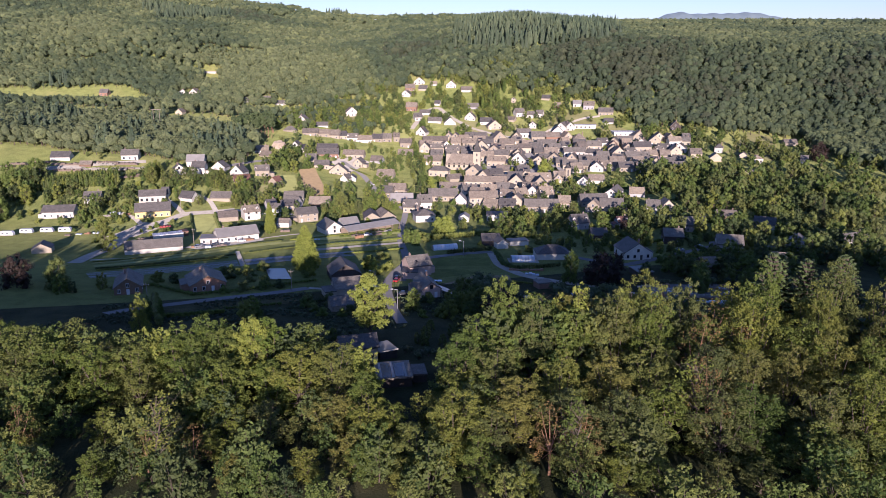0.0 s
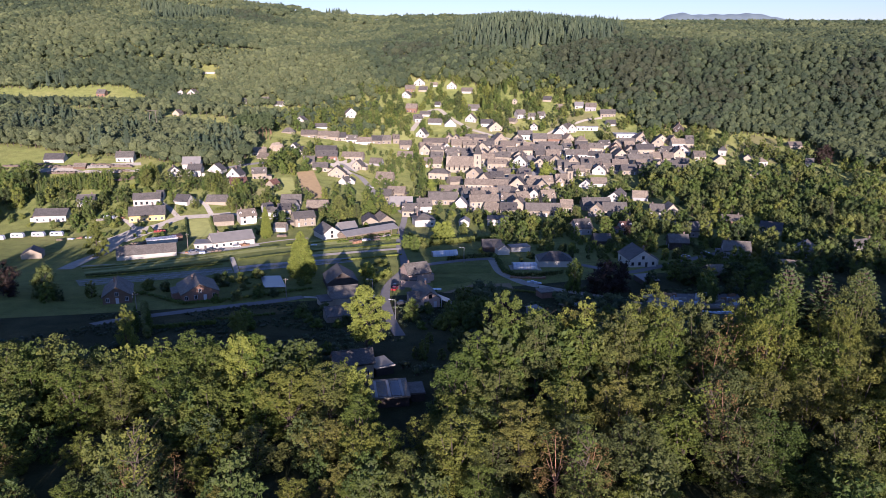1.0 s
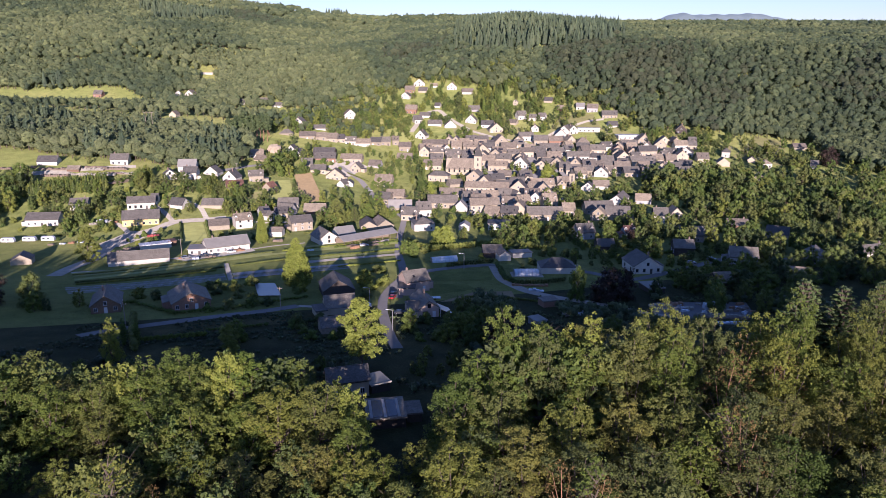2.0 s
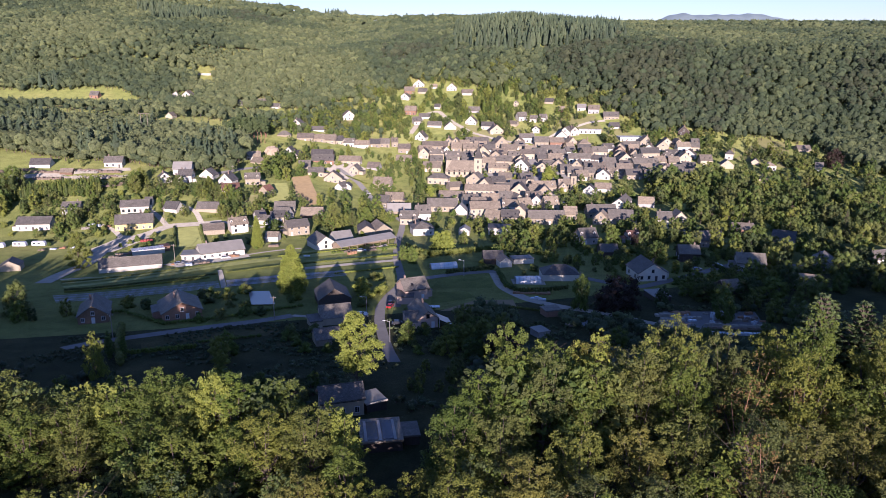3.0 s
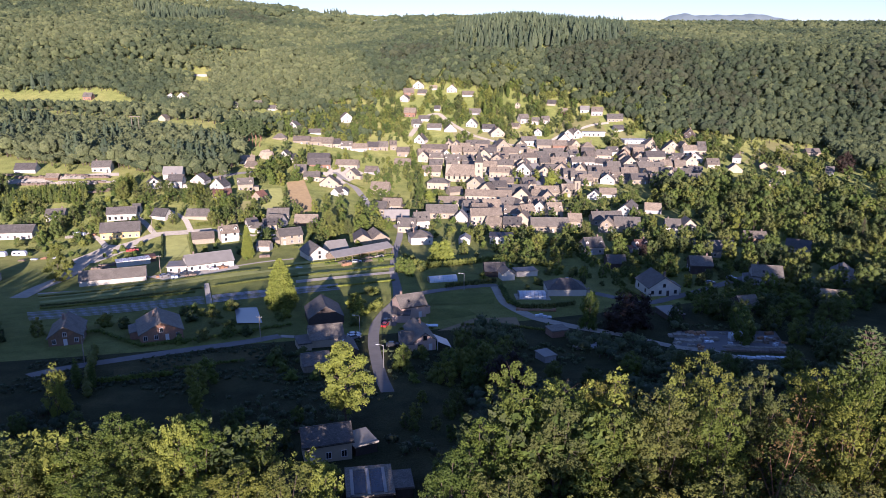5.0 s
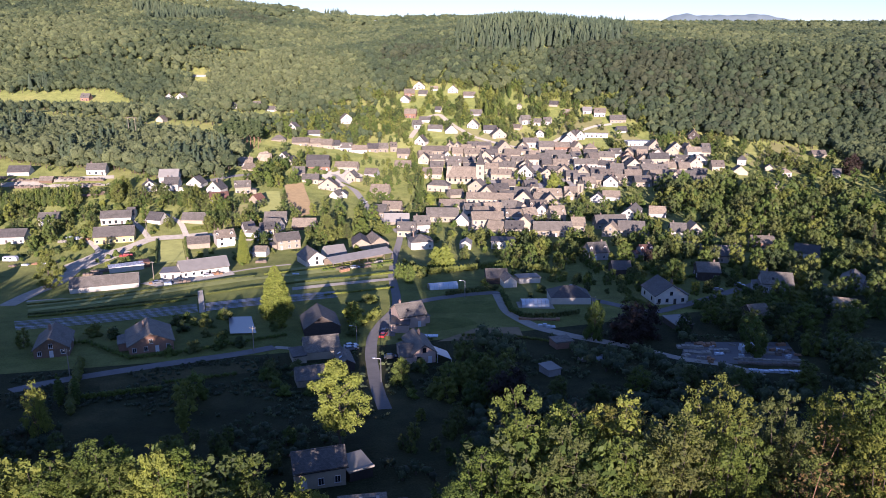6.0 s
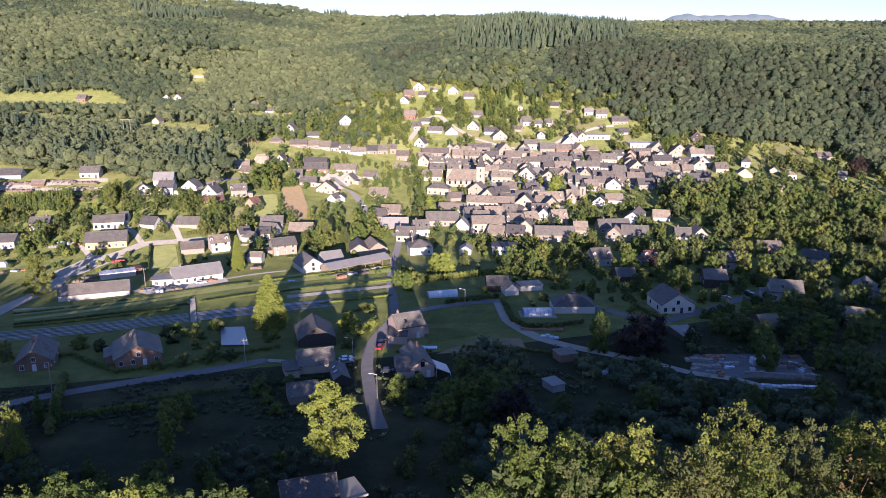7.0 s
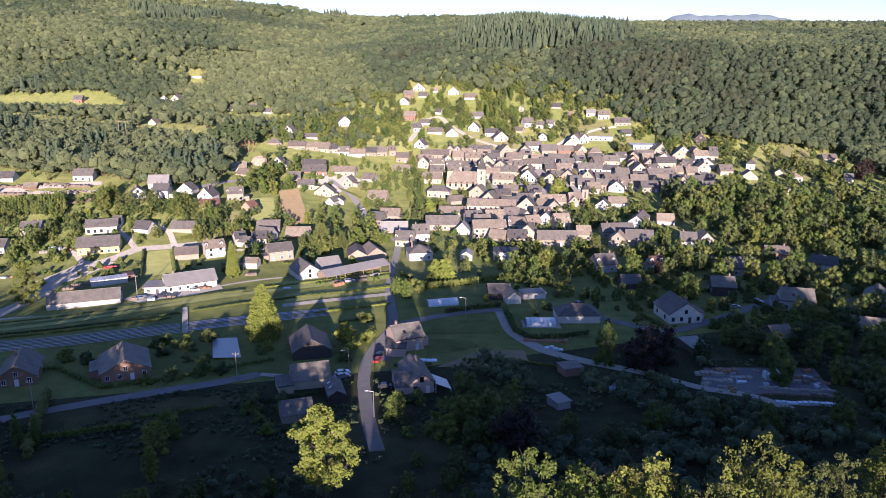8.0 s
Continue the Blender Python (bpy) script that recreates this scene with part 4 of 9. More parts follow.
lane("road", [(-42.7, 437.7), (-58.1, 475.7), (-68.1, 493.6), (-84.7, 540.1), (-98.8, 564.4), (-107.6, 578.6)], 4.5, ASPHALT, "village street lined with houses")
lane("road", [(-63.2, 712.4), (-54.6, 778.2), (-41.0, 790.1), (-27.5, 761.4), (-5.5, 724.1), (19.5, 703.0), (45.5, 688.4)], 5, GRAVEL, "winding pale hillside road")
lane("road", [(49.7, 691.8), (67.1, 713.4), (82.3, 739.2), (110.5, 757.8), (126.3, 758.3)], 4.5, GRAVEL, "pale road up the hillside")
lane("road", [(-154.6, 539.2), (-164.4, 523.2), (-172.8, 496.9)], 4.5, ASPHALT, "small road behind white houses")
lane("track", [(-291.3, 448.6), (-270.7, 456.9), (-247.1, 467.1), (-223.1, 478.7)], 6, GRAVEL, "pale railway yard strip below the wood")
lane("road", [(40.5, 310.4), (61.8, 292.8), (88.8, 314.0), (126.3, 352.5), (155.9, 337.8)], 4, ASPHALT, "shaded lane between gardens")
lane("track", [(-180.8, 377.0), (-193.1, 392.4), (-203.4, 398.4)], 3, GRAVEL, "pale gravel drive to a house")
lane("track", [(-167.9, 401.0), (-178.8, 415.1), (-188.7, 423.8)], 3, GRAVEL, "pale gravel drive to a house")
lane("track", [(-150.5, 406.4), (-161.1, 425.5), (-173.8, 434.3)], 3, GRAVEL, "pale gravel drive to a house")
lane("track", [(-141.2, 412.0), (-128.1, 407.5), (-116.0, 405.1), (-106.0, 409.4)], 3, GRAVEL, "pale gravel lane past garden houses")
lane("track", [(-60.2, 248.4), (-50.3, 247.0), (-41.5, 245.8)], 2.5, GRAVEL, "narrow shaded drive to a house")
lay("village_paving", [(-5.7, 567.4), (139.9, 587.7), (157.5, 669.0), (9.1, 657.8)], ASPHALT, "worn grey paving between the village houses", "square", up=0.09)
lay("village_paving", [(-5.6, 448.2), (51.3, 465.9), (63.2, 568.0), (-7.5, 558.1)], ASPHALT, "worn grey paving between the village houses", "square", up=0.09)
# two dark sheets over the shaded slope; part of the shade is their colour
lay("rough_slope", [(-190.0, 90.0), (-30.0, 90.0), (-30.0, 252.0), (-190.0, 200.0)], ROUGH_SHADED, "overgrown slope grass with the shade put into its dark tone", "rough grass", up=0.07)
lay("rough_slope", [(-30.0, 90.0), (200.0, 90.0), (200.0, 345.0), (-30.0, 252.0)], ROUGH_SHADED, "overgrown slope grass with the shade put into its dark tone", "rough grass", up=0.07)
lay("yard", [(58.1, 243.9), (92.4, 242.4), (96.6, 264.9), (64.8, 262.8)], ASPHALT, "pale rubble-strewn yard in the shade", "yard", up=0.1)
lane("track", [(42.4, 259.5), (50.7, 254.3), (59.0, 245.8), (71.1, 242.6), (77.4, 233.7)], 3.5, GRAVEL, "pale dirt track to a shaded yard")
lay("soil", [(-107.0, 450.9), (-97.6, 467.5), (-121.5, 539.9), (-130.4, 525.1)], SOIL, "bare reddish brown soil plot", "field", up=0.12)
lay("lawn", [(-17.0, 287.6), (6.8, 289.6), (7.4, 304.0), (-14.0, 302.0)], LAWN_SHADED, "mown green lawn by the lane", "lawn", up=0.11)
lay("lawn", [(-15.4, 266.5), (0.6, 276.6), (-3.0, 283.6), (-16.0, 282.2)], LAWN_SHADED, "mown green lawn behind a house", "lawn", up=0.11)
lay("soil", [(-12.0, 257.5), (15.0, 263.5), (14.0, 274.5), (0.0, 272.5)], SOIL, "bare trampled earth bank by the lawn", "field", up=0.12)
lay("pool_cover", [(-77.5, 259.5), (-69.4, 260.6), (-76.6, 278.4), (-84.2, 277.3)], PALE_COVER, "pale blue-grey pond cover beside gardens", "pond cover", up=0.6)
TAKEN.extend([(-76.0, 266.0, 7.5), (-79.0, 273.0, 6.0), (-72.0, 257.0, 5.0)])
lay("meadow", [(-92.0, 207.5), (-58.5, 228.0), (-62.5, 236.5), (-98.5, 219.5)], HAY_SHADED, "dry grass toned dark for the shade below the road", "meadow", up=0.12)
lay("lawn", [(-147.9, 361.8), (-136.0, 368.6), (-151.4, 401.8), (-160.5, 398.2)], LAWN, "green lawn beside the farm road", "lawn", up=0.11)
TAKEN.extend([(-147.0, 371.0, 9.0), (-152.0, 388.0, 9.0), (-165.0, 392.0, 5.0)])
lay("yard", [(-139.7, 328.9), (-124.4, 319.0), (-103.2, 340.6), (-112.8, 357.2)], GRAVEL, "grey gravel yard before a long hall", "yard", up=0.15)
lay("yard", [(-190.0, 352.9), (-175.5, 353.6), (-169.1, 383.0), (-184.5, 384.0)], GRAVEL, "pale gravel yard by the farm road", "yard", up=0.14)
lay("yard", [(-31.5, 261.7), (-25.7, 262.0), (-26.3, 281.1), (-31.1, 278.9)], ASPHALT, "paved forecourt beside a house", "yard", up=0.16)
lay("meadow", [(-20.0, 698.8), (47.7, 683.8), (41.2, 744.0), (-27.0, 749.1)], HAY, "dry yellowish hillside meadow", "meadow", up=0.1)
lay("meadow", [(67.4, 716.9), (121.8, 730.7), (117.9, 772.4), (81.1, 778.7)], HAY, "dry yellowish hillside meadow", "meadow", up=0.1)
lay("meadow", [(115.4, 706.4), (152.1, 665.6), (156.7, 706.4), (129.3, 745.2)], HAY, "dry grass slope by white halls", "meadow", up=0.1)
lay("meadow", [(220.4, 653.2), (252.4, 624.6), (284.7, 702.6), (260.7, 715.2)], HAY, "dry grass clearing below the wood", "meadow", up=0.1)
lay("meadow", [(-129.7, 448.2), (-113.8, 458.8), (-128.8, 505.9), (-140.0, 492.1)], LAWN, "green garden lawn", "lawn", up=0.1)
lay("meadow", [(-136.5, 419.0), (-122.9, 426.6), (-136.8, 465.8), (-146.4, 455.9)], HAY, "sunny garden grass", "lawn", up=0.1)
lay("meadow", [(-134.7, 714.9), (-106.8, 715.7), (-113.5, 758.2), (-141.3, 761.5)], HAY, "sunny hillside grass", "meadow", up=0.1)
lay("meadow", [(-76.0, 671.3), (-57.5, 676.4), (-60.8, 712.8), (-80.7, 709.8)], LAWN, "green hillside grass", "meadow", up=0.1)
lay("soil", [(-96.2, 540.8), (-86.9, 589.3), (-107.5, 610.5), (-115.7, 569.1)], GRAVEL, "sunlit paved village square", "square", up=0.12)
lay("nursery_bed", [(-165.3, 293.8), (-92.3, 332.1), (-96.0, 340.0), (-169.9, 300.6)], LAWN, "green nursery bed", "field", up=0.2)
lay("nursery_bed", [(-160.7, 287.0), (-38.1, 361.3), (-38.7, 366.4), (-163.0, 290.4)], LAWN, "green nursery bed", "field", up=0.16)
lay("nursery_row", [(-149.5, 262.8), (-97.2, 283.9), (-97.4, 284.4), (-149.8, 263.2)], NET, "pale netted nursery row", "nursery row", up=0.25)
lay("nursery_row", [(-150.4, 264.1), (-97.8, 285.3), (-98.1, 285.8), (-150.7, 264.5)], NET, "pale netted nursery row", "nursery row", up=0.25)
lay("nursery_row", [(-151.3, 265.3), (-98.5, 286.7), (-98.7, 287.2), (-151.9, 266.2)], NET, "pale netted nursery row", "nursery row", up=0.25)
lay("nursery_row", [(-152.5, 267.0), (-99.1, 288.2), (-99.3, 288.6), (-152.8, 267.4)], NET, "pale netted nursery row", "nursery row", up=0.25)
lay("nursery_row", [(-153.7, 268.7), (-99.6, 289.2), (-100.0, 290.1), (-154.0, 269.1)], NET, "pale netted nursery row", "nursery row", up=0.25)
lay("nursery_row", [(-154.6, 269.9), (-100.2, 290.6), (-100.4, 291.1), (-155.2, 270.7)], NET, "pale netted nursery row", "nursery row", up=0.25)
lay("nursery_row", [(-155.7, 271.6), (-100.8, 292.0), (-101.1, 292.5), (-156.0, 272.0)], NET, "pale netted nursery row", "nursery row", up=0.25)
lay("nursery_row", [(-156.6, 272.9), (-101.5, 293.4), (-101.7, 293.9), (-157.2, 273.7)], NET, "pale netted nursery row", "nursery row", up=0.25)
lay("nursery_row", [(-94.8, 285.0), (-52.0, 304.6), (-52.2, 305.1), (-95.2, 285.9)], NET, "pale netted nursery row", "nursery row", up=0.25)
lay("nursery_row", [(-95.4, 286.4), (-52.4, 305.6), (-52.5, 306.1), (-95.8, 287.4)], NET, "pale netted nursery row", "nursery row", up=0.25)
lay("nursery_row", [(-96.0, 287.9), (-52.8, 307.1), (-53.0, 307.6), (-96.2, 288.4)], NET, "pale netted nursery row", "nursery row", up=0.25)
lay("nursery_row", [(-96.5, 289.3), (-53.2, 308.1), (-53.3, 308.6), (-96.7, 289.8)], NET, "pale netted nursery row", "nursery row", up=0.25)
lay("nursery_row", [(-97.1, 290.8), (-53.6, 309.6), (-53.8, 310.1), (-97.5, 291.7)], NET, "pale netted nursery row", "nursery row", up=0.25)
lay("nursery_row", [(-97.7, 292.2), (-54.0, 310.6), (-54.3, 311.6), (-98.1, 293.2)], NET, "pale netted nursery row", "nursery row", up=0.25)
lay("nursery_row", [(-98.3, 293.7), (-54.4, 312.1), (-54.6, 312.6), (-98.7, 294.6)], NET, "pale netted nursery row", "nursery row", up=0.25)
lay("nursery_path", [(-96.3, 282.6), (-94.6, 283.9), (-106.8, 313.1), (-108.6, 312.4)], GRAVEL, "pale cross path between nursery beds", "path", up=0.21)
lay("nursery_path", [(-71.3, 312.7), (-34.5, 332.8), (-35.1, 337.4), (-72.5, 317.2)], GRAVEL, "pale path between nursery beds", "path", up=0.16)
lay("lawn", [(-78.1, 337.6), (-39.5, 363.2), (-41.6, 378.0), (-82.0, 351.9)], LAWN, "sunlit green nursery bed", "field", up=0.12)
lay("lawn", [(-72.1, 319.5), (-36.6, 340.8), (-38.1, 352.5), (-75.2, 331.0)], LAWN, "sunlit green nursery bed", "field", up=0.12)

house(-66.6, 856.8, 0, 12.4, 8.5, 3.7, 4.8, "g", "white", "slate")
house(-75.9, 839.7, 7, 10.8, 8.5, 3.7, 4.2, "e", "brick", "brown")
house(-60.9, 839.4, -12, 9.5, 8, 2.4, 3.7, "e", "cream", "slate")
house(-78.5, 822.9, -14, 10.5, 8.5, 3.7, 3.9, "g", "white", "slate")
house(-49.8, 851.1, 11, 7.8, 8, 2.4, 3.1, "e", "white", "brown")
house(-29.1, 844.1, -4, 10.9, 8.5, 3.7, 4.5, "g", "white", "brown")
house(-11.5, 833.1, -2, 12.6, 8.5, 2.4, 3.9, "e", "white", "brown")
house(40.1, 809.3, -5, 6.0, 8.5, 3.7, 2.2, "g", "cream", "slate")
house(-42.3, 798.0, -12, 5.9, 7, 2.4, 3.2, "e", "white", "slate")
house(-69.0, 780.1, -5, 11.4, 8.5, 4.7, 4.2, "e", "brick", "brown")
house(-129.8, 755.5, 23, 11.9, 8.5, 4.7, 4.8, "g", "white", "brown")
house(-3.8, 791.4, 4, 11.5, 8, 2.4, 4.0, "e", "grey", "slate")
house(-53.5, 768.0, -8, 11.1, 8, 2.4, 3.2, "e", "white", "slate")
house(-60.0, 747.0, 22, 8.1, 8, 3.7, 4.0, "e", "white", "slate")
house(-41.9, 740.2, -6, 13.3, 8.5, 2.4, 3.7, "e", "white", "slate")
house(-26.9, 735.3, 8, 11.6, 8.5, 2.4, 5.1, "g", "white", "slate")
house(-6.2, 755.1, -10, 10.8, 8.5, 3.7, 5.2, "g", "white", "slate")
house(9.7, 740.9, -4, 11.6, 8.5, 3.7, 3.8, "e", "white", "slate")
house(17.3, 726.1, 14, 13.4, 8.5, 3.7, 5.3, "g", "cream", "slate")
house(44.4, 772.9, 22, 9.4, 8.5, 4.7, 4.3, "e", "white", "slate")
house(56.5, 769.4, -20, 7.1, 8.5, 3.7, 3.2, "e", "white", "slate")
house(35.3, 755.5, -23, 9.6, 8, 2.4, 3.1, "e", "cream", "brown")
house(-51.7, 697.2, -20, 10.0, 8, 3.7, 5.0, "g", "white", "slate")
house(-148.5, 649.2, 5, 13.7, 8.5, 3.7, 3.4, "e", "stone", "brown")
house(-138.1, 653.1, 12, 10.1, 8.5, 3.7, 3.3, "e", "stone", "brown")
house(-128.0, 655.0, -5, 10.1, 8.5, 3.7, 4.3, "e", "cream", "brown")
house(-121.4, 657.5, 17, 7.4, 8.5, 3.7, 3.7, "e", "cream", "slate")
house(-111.7, 656.6, 1, 9.2, 8, 3.7, 3.6, "e", "white", "slate")
house(-101.2, 657.3, 7, 12.9, 8.5, 3.7, 3.4, "e", "white", "brown")
house(-90.8, 667.2, -1, 9.4, 8.5, 3.7, 3.7, "e", "stone", "slate")
house(-83.1, 670.8, 11, 9.0, 8.5, 3.7, 3.9, "e", "stone", "slate")
house(-74.3, 674.7, 10, 5.7, 8.5, 4.7, 3.3, "e", "stone", "brown")
house(-63.9, 659.9, 0, 10.2, 8.5, 4.7, 3.4, "e", "stone", "brown")
house(-45.3, 647.4, -6, 9.1, 8.5, 4.7, 4.5, "g", "cream", "slate")
house(-37.9, 674.8, 4, 22.4, 8.5, 3.7, 3.6, "e", "stone", "brown")
house(-27.5, 660.3, 11, 8.8, 8.5, 3.7, 3.9, "g", "white", "slate")
house(-20.9, 638.0, 5, 12.5, 8.5, 4.7, 4.1, "e", "cream", "slate")
house(-18.1, 670.6, -4, 9.4, 8.5, 3.7, 4.2, "e", "stone", "brown")
house(-9.4, 644.1, 23, 10.8, 8.5, 3.7, 3.4, "e", "cream", "slate")
house(2.8, 675.6, 1, 10.9, 8.5, 3.7, 4.0, "e", "stone", "brown")
house(11.8, 676.1, 4, 6.6, 8.5, 3.7, 3.3, "e", "white", "slate")
house(19.8, 654.4, -1, 12.3, 8.5, 3.7, 3.6, "e", "stone", "brown")
house(28.4, 668.7, -8, 13.1, 8.5, 3.7, 4.0, "e", "stone", "brown")
house(37.7, 678.4, 11, 8.6, 8.5, 3.7, 3.7, "e", "stone", "slate")
house(46.4, 663.0, -4, 8.8, 8.5, 4.7, 3.3, "e", "cream", "brown")
house(45.2, 699.3, 7, 13.3, 8.5, 4.7, 3.5, "e", "white", "slate")
house(-36.0, 603.6, -2, 13.9, 8.5, 3.7, 4.0, "e", "cream", "brown")
house(-28.3, 563.7, -11, 15.6, 8.5, 4.7, 3.3, "h", "cream", "slate")
house(-67.1, 536.0, -8, 12.3, 8.5, 4.7, 4.0, "e", "cream", "brown")
house(-101.7, 601.3, -4, 17.2, 8.5, 3.7, 3.4, "e", "cream", "brown")
house(-119.3, 590.8, 22, 9.5, 8.5, 3.7, 3.3, "e", "brick", "slate")
house(-92.8, 572.3, -11, 7.6, 8.5, 3.7, 3.5, "g", "cream", "slate")
house(-81.4, 593.3, -13, 9.9, 8, 2.4, 3.9, "e", "grey", "brown")
house(-61.4, 631.1, -2, 12.8, 8, 2.4, 3.4, "e", "stone", "brown")
house(17.1, 600.9, -8, 15.0, 8.5, 4.7, 3.3, "e", "cream", "brown")
house(37.4, 627.6, -19, 9.1, 8.5, 4.7, 4.0, "g", "cream", "slate")
house(24.2, 629.0, -11, 9.2, 8.5, 3.7, 3.9, "e", "cream", "slate")
house(-16.1, 545.2, 23, 10.2, 8, 2.4, 3.1, "e", "stone", "brown")
house(7.4, 517.8, -5, 30.1, 8.5, 6.0, 3.3, "e", "cream", "brown")
house(-17.0, 512.4, -2, 16.9, 8.5, 2.4, 3.4, "e", "cream", "brown")
house(-21.4, 474.7, 2, 18.8, 8.5, 3.7, 4.2, "e", "stone", "slate")
house(-9.5, 464.9, -5, 8.5, 8, 2.4, 4.3, "g", "white", "grey")
house(5.1, 456.7, 8, 17.9, 8.5, 6.0, 3.5, "e", "cream", "brown")
house(8.9, 495.2, 8, 10.8, 8.5, 3.7, 3.7, "e", "stone", "brown")
house(19.1, 498.4, 5, 8.8, 8.5, 4.7, 3.6, "e", "white", "slate")
house(26.3, 495.0, 23, 8.8, 8.5, 3.7, 4.3, "g", "cream", "slate")
house(26.3, 448.2, -13, 10.9, 8.5, 4.7, 4.9, "g", "cream", "brown")
house(20.1, 442.5, -5, 9.8, 8.5, 3.7, 3.5, "e", "stone", "slate")
house(10.4, 445.6, -23, 9.6, 8.5, 2.4, 4.0, "e", "stone", "brown")
house(12.8, 406.9, -2, 11.6, 10, 3.9, 0.0, "f", "white", "slate")
house(-29.0, 403.3, 15, 11.2, 11, 3.9, 3.0, "h", "white", "slate")
house(-31.7, 444.7, 14, 8.4, 8.5, 4.7, 4.2, "e", "white", "slate")
house(-38.7, 432.8, -1, 9.7, 8.5, 3.7, 3.8, "e", "cream", "slate")
house(-47.6, 461.8, 4, 14.5, 8.5, 2.4, 4.3, "e", "stone", "grey")
house(-54.0, 493.6, -2, 11.5, 8.5, 3.7, 3.7, "e", "stone", "brown")
house(-59.5, 479.9, -10, 7.6, 8.5, 3.7, 3.8, "e", "stone", "slate")
house(-59.1, 402.1, 13, 8.8, 14, 2.6, 2.7, "g", "stone", "brown")
house(-51.7, 404.6, 24, 9.5, 14, 2.6, 3.3, "g", "stone", "brown")
house(-6.0, 404.0, -4, 5.7, 8, 2.6, 1.7, "g", "white", "grey")
house(-93.4, 515.5, -19, 6.1, 8, 2.4, 2.9, "g", "white", "slate")
house(-90.1, 521.3, 4, 5.8, 8, 2.4, 2.2, "g", "white", "slate")
house(-102.8, 535.8, 5, 13.0, 8.5, 3.7, 5.0, "g", "cream", "brown")
house(-117.2, 546.0, 5, 11.0, 8, 3.7, 3.1, "e", "cream", "slate")
house(61.3, 543.6, 10, 6.3, 8, 3.7, 3.0, "g", "stone", "slate")
house(80.6, 537.1, -14, 9.6, 8, 2.4, 3.9, "g", "white", "slate")
house(90.6, 543.7, -3, 11.5, 8, 2.4, 3.8, "e", "white", "brown")
house(95.1, 494.2, -22, 8.9, 20, 3.7, 3.5, "g", "white", "slate")
house(98.1, 490.6, -6, 6.3, 8.5, 2.4, 2.8, "g", "stone", "brown")
house(111.3, 497.9, -7, 10.1, 8, 2.4, 3.9, "e", "grey", "brown")
house(40.7, 439.7, 1, 20.6, 8.5, 3.7, 3.8, "e", "stone", "slate")
house(56.4, 454.2, 2, 7.3, 8.5, 3.7, 3.8, "e", "stone", "brown")
house(75.9, 462.6, 9, 17.7, 8.5, 3.7, 3.9, "e", "stone", "slate")
house(73.0, 440.5, -16, 9.1, 8, 3.7, 4.1, "g", "stone", "brown")
house(84.3, 443.8, -5, 13.9, 8.5, 3.7, 4.3, "e", "stone", "slate")
house(56.2, 385.4, 14, 8.6, 10, 3.9, 3.5, "e", "grey", "slate")
house(108.6, 439.6, -5, 7.9, 8.5, 4.7, 3.8, "e", "white", "slate")
house(116.6, 439.5, 5, 9.9, 8.5, 4.7, 4.9, "g", "cream", "slate")
house(106.3, 407.6, 24, 10.0, 9, 2.6, 2.9, "e", "stone", "slate")
house(80.0, 388.9, 8, 5.5, 8, 3.9, 2.2, "e", "grey", "tile")
house(61.8, 354.3, 3, 8.0, 9, 2.6, 2.7, "e", "dark", "slate")
house(96.9, 348.4, -5, 8.8, 10, 3.9, 2.8, "e", "dark", "slate")
house(118.3, 387.7, 0, 11.4, 10, 3.9, 3.6, "e", "grey", "slate")
house(36.8, 555.3, 14, 6.5, 8.5, 3.7, 3.3, "g", "cream", "slate")
house(42.2, 531.2, -19, 9.5, 8.5, 3.7, 3.4, "e", "white", "brown")
house(39.4, 489.3, -10, 10.0, 8.5, 3.7, 4.7, "g", "white", "slate")
house(47.9, 542.1, 7, 16.7, 8.5, 3.7, 3.7, "e", "stone", "brown")
house(47.6, 495.7, 22, 7.4, 8.5, 2.4, 3.6, "e", "stone", "slate")
house(75.9, 813.2, -18, 9.0, 8, 2.4, 3.6, "e", "cream", "slate")
house(86.5, 793.1, 0, 6.9, 8, 2.4, 3.9, "e", "brick", "brown")
house(106.8, 790.1, -4, 8.7, 8.5, 3.7, 3.4, "e", "white", "grey")
house(118.1, 780.6, -13, 10.8, 8.5, 4.7, 3.9, "e", "grey", "brown")
house(132.6, 764.1, -2, 14.9, 8.5, 3.7, 4.1, "e", "stone", "slate")
house(132.1, 740.9, 11, 9.5, 8.5, 2.4, 4.0, "e", "white", "slate")
house(84.7, 722.9, -23, 10.1, 12, 4.7, 4.3, "g", "white", "slate")
house(89.5, 725.6, 24, 9.7, 12, 4.7, 4.0, "g", "white", "slate")
house(107.6, 730.0, -4, 20.6, 8.5, 3.7, 0.0, "f", "white", "white")
house(78.8, 711.7, -4, 11.5, 8.5, 2.4, 5.3, "g", "white", "slate")
house(56.1, 733.4, -4, 7.2, 8.5, 3.7, 2.9, "g", "white", "slate")
house(66.2, 772.2, -19, 7.1, 8.5, 3.7, 3.5, "e", "white", "slate")
house(95.7, 683.6, 5, 10.0, 8.5, 4.7, 3.8, "h", "cream", "brown")
house(58.1, 687.0, -1, 12.5, 8.5, 4.7, 4.3, "e", "stone", "slate")
house(71.6, 686.6, 1, 12.5, 8.5, 4.7, 3.7, "e", "brick", "brown")
house(64.5, 668.9, -2, 16.8, 8.5, 3.7, 3.3, "e", "stone", "slate")
house(81.5, 674.0, 23, 7.0, 8.5, 3.7, 4.1, "e", "cream", "brown")
house(55.1, 638.1, 7, 8.8, 8.5, 3.7, 3.4, "e", "stone", "slate")
house(65.3, 637.0, 5, 11.5, 8.5, 3.7, 4.1, "e", "stone", "brown")
house(69.7, 653.8, 17, 10.9, 8.5, 3.7, 3.8, "e", "stone", "slate")
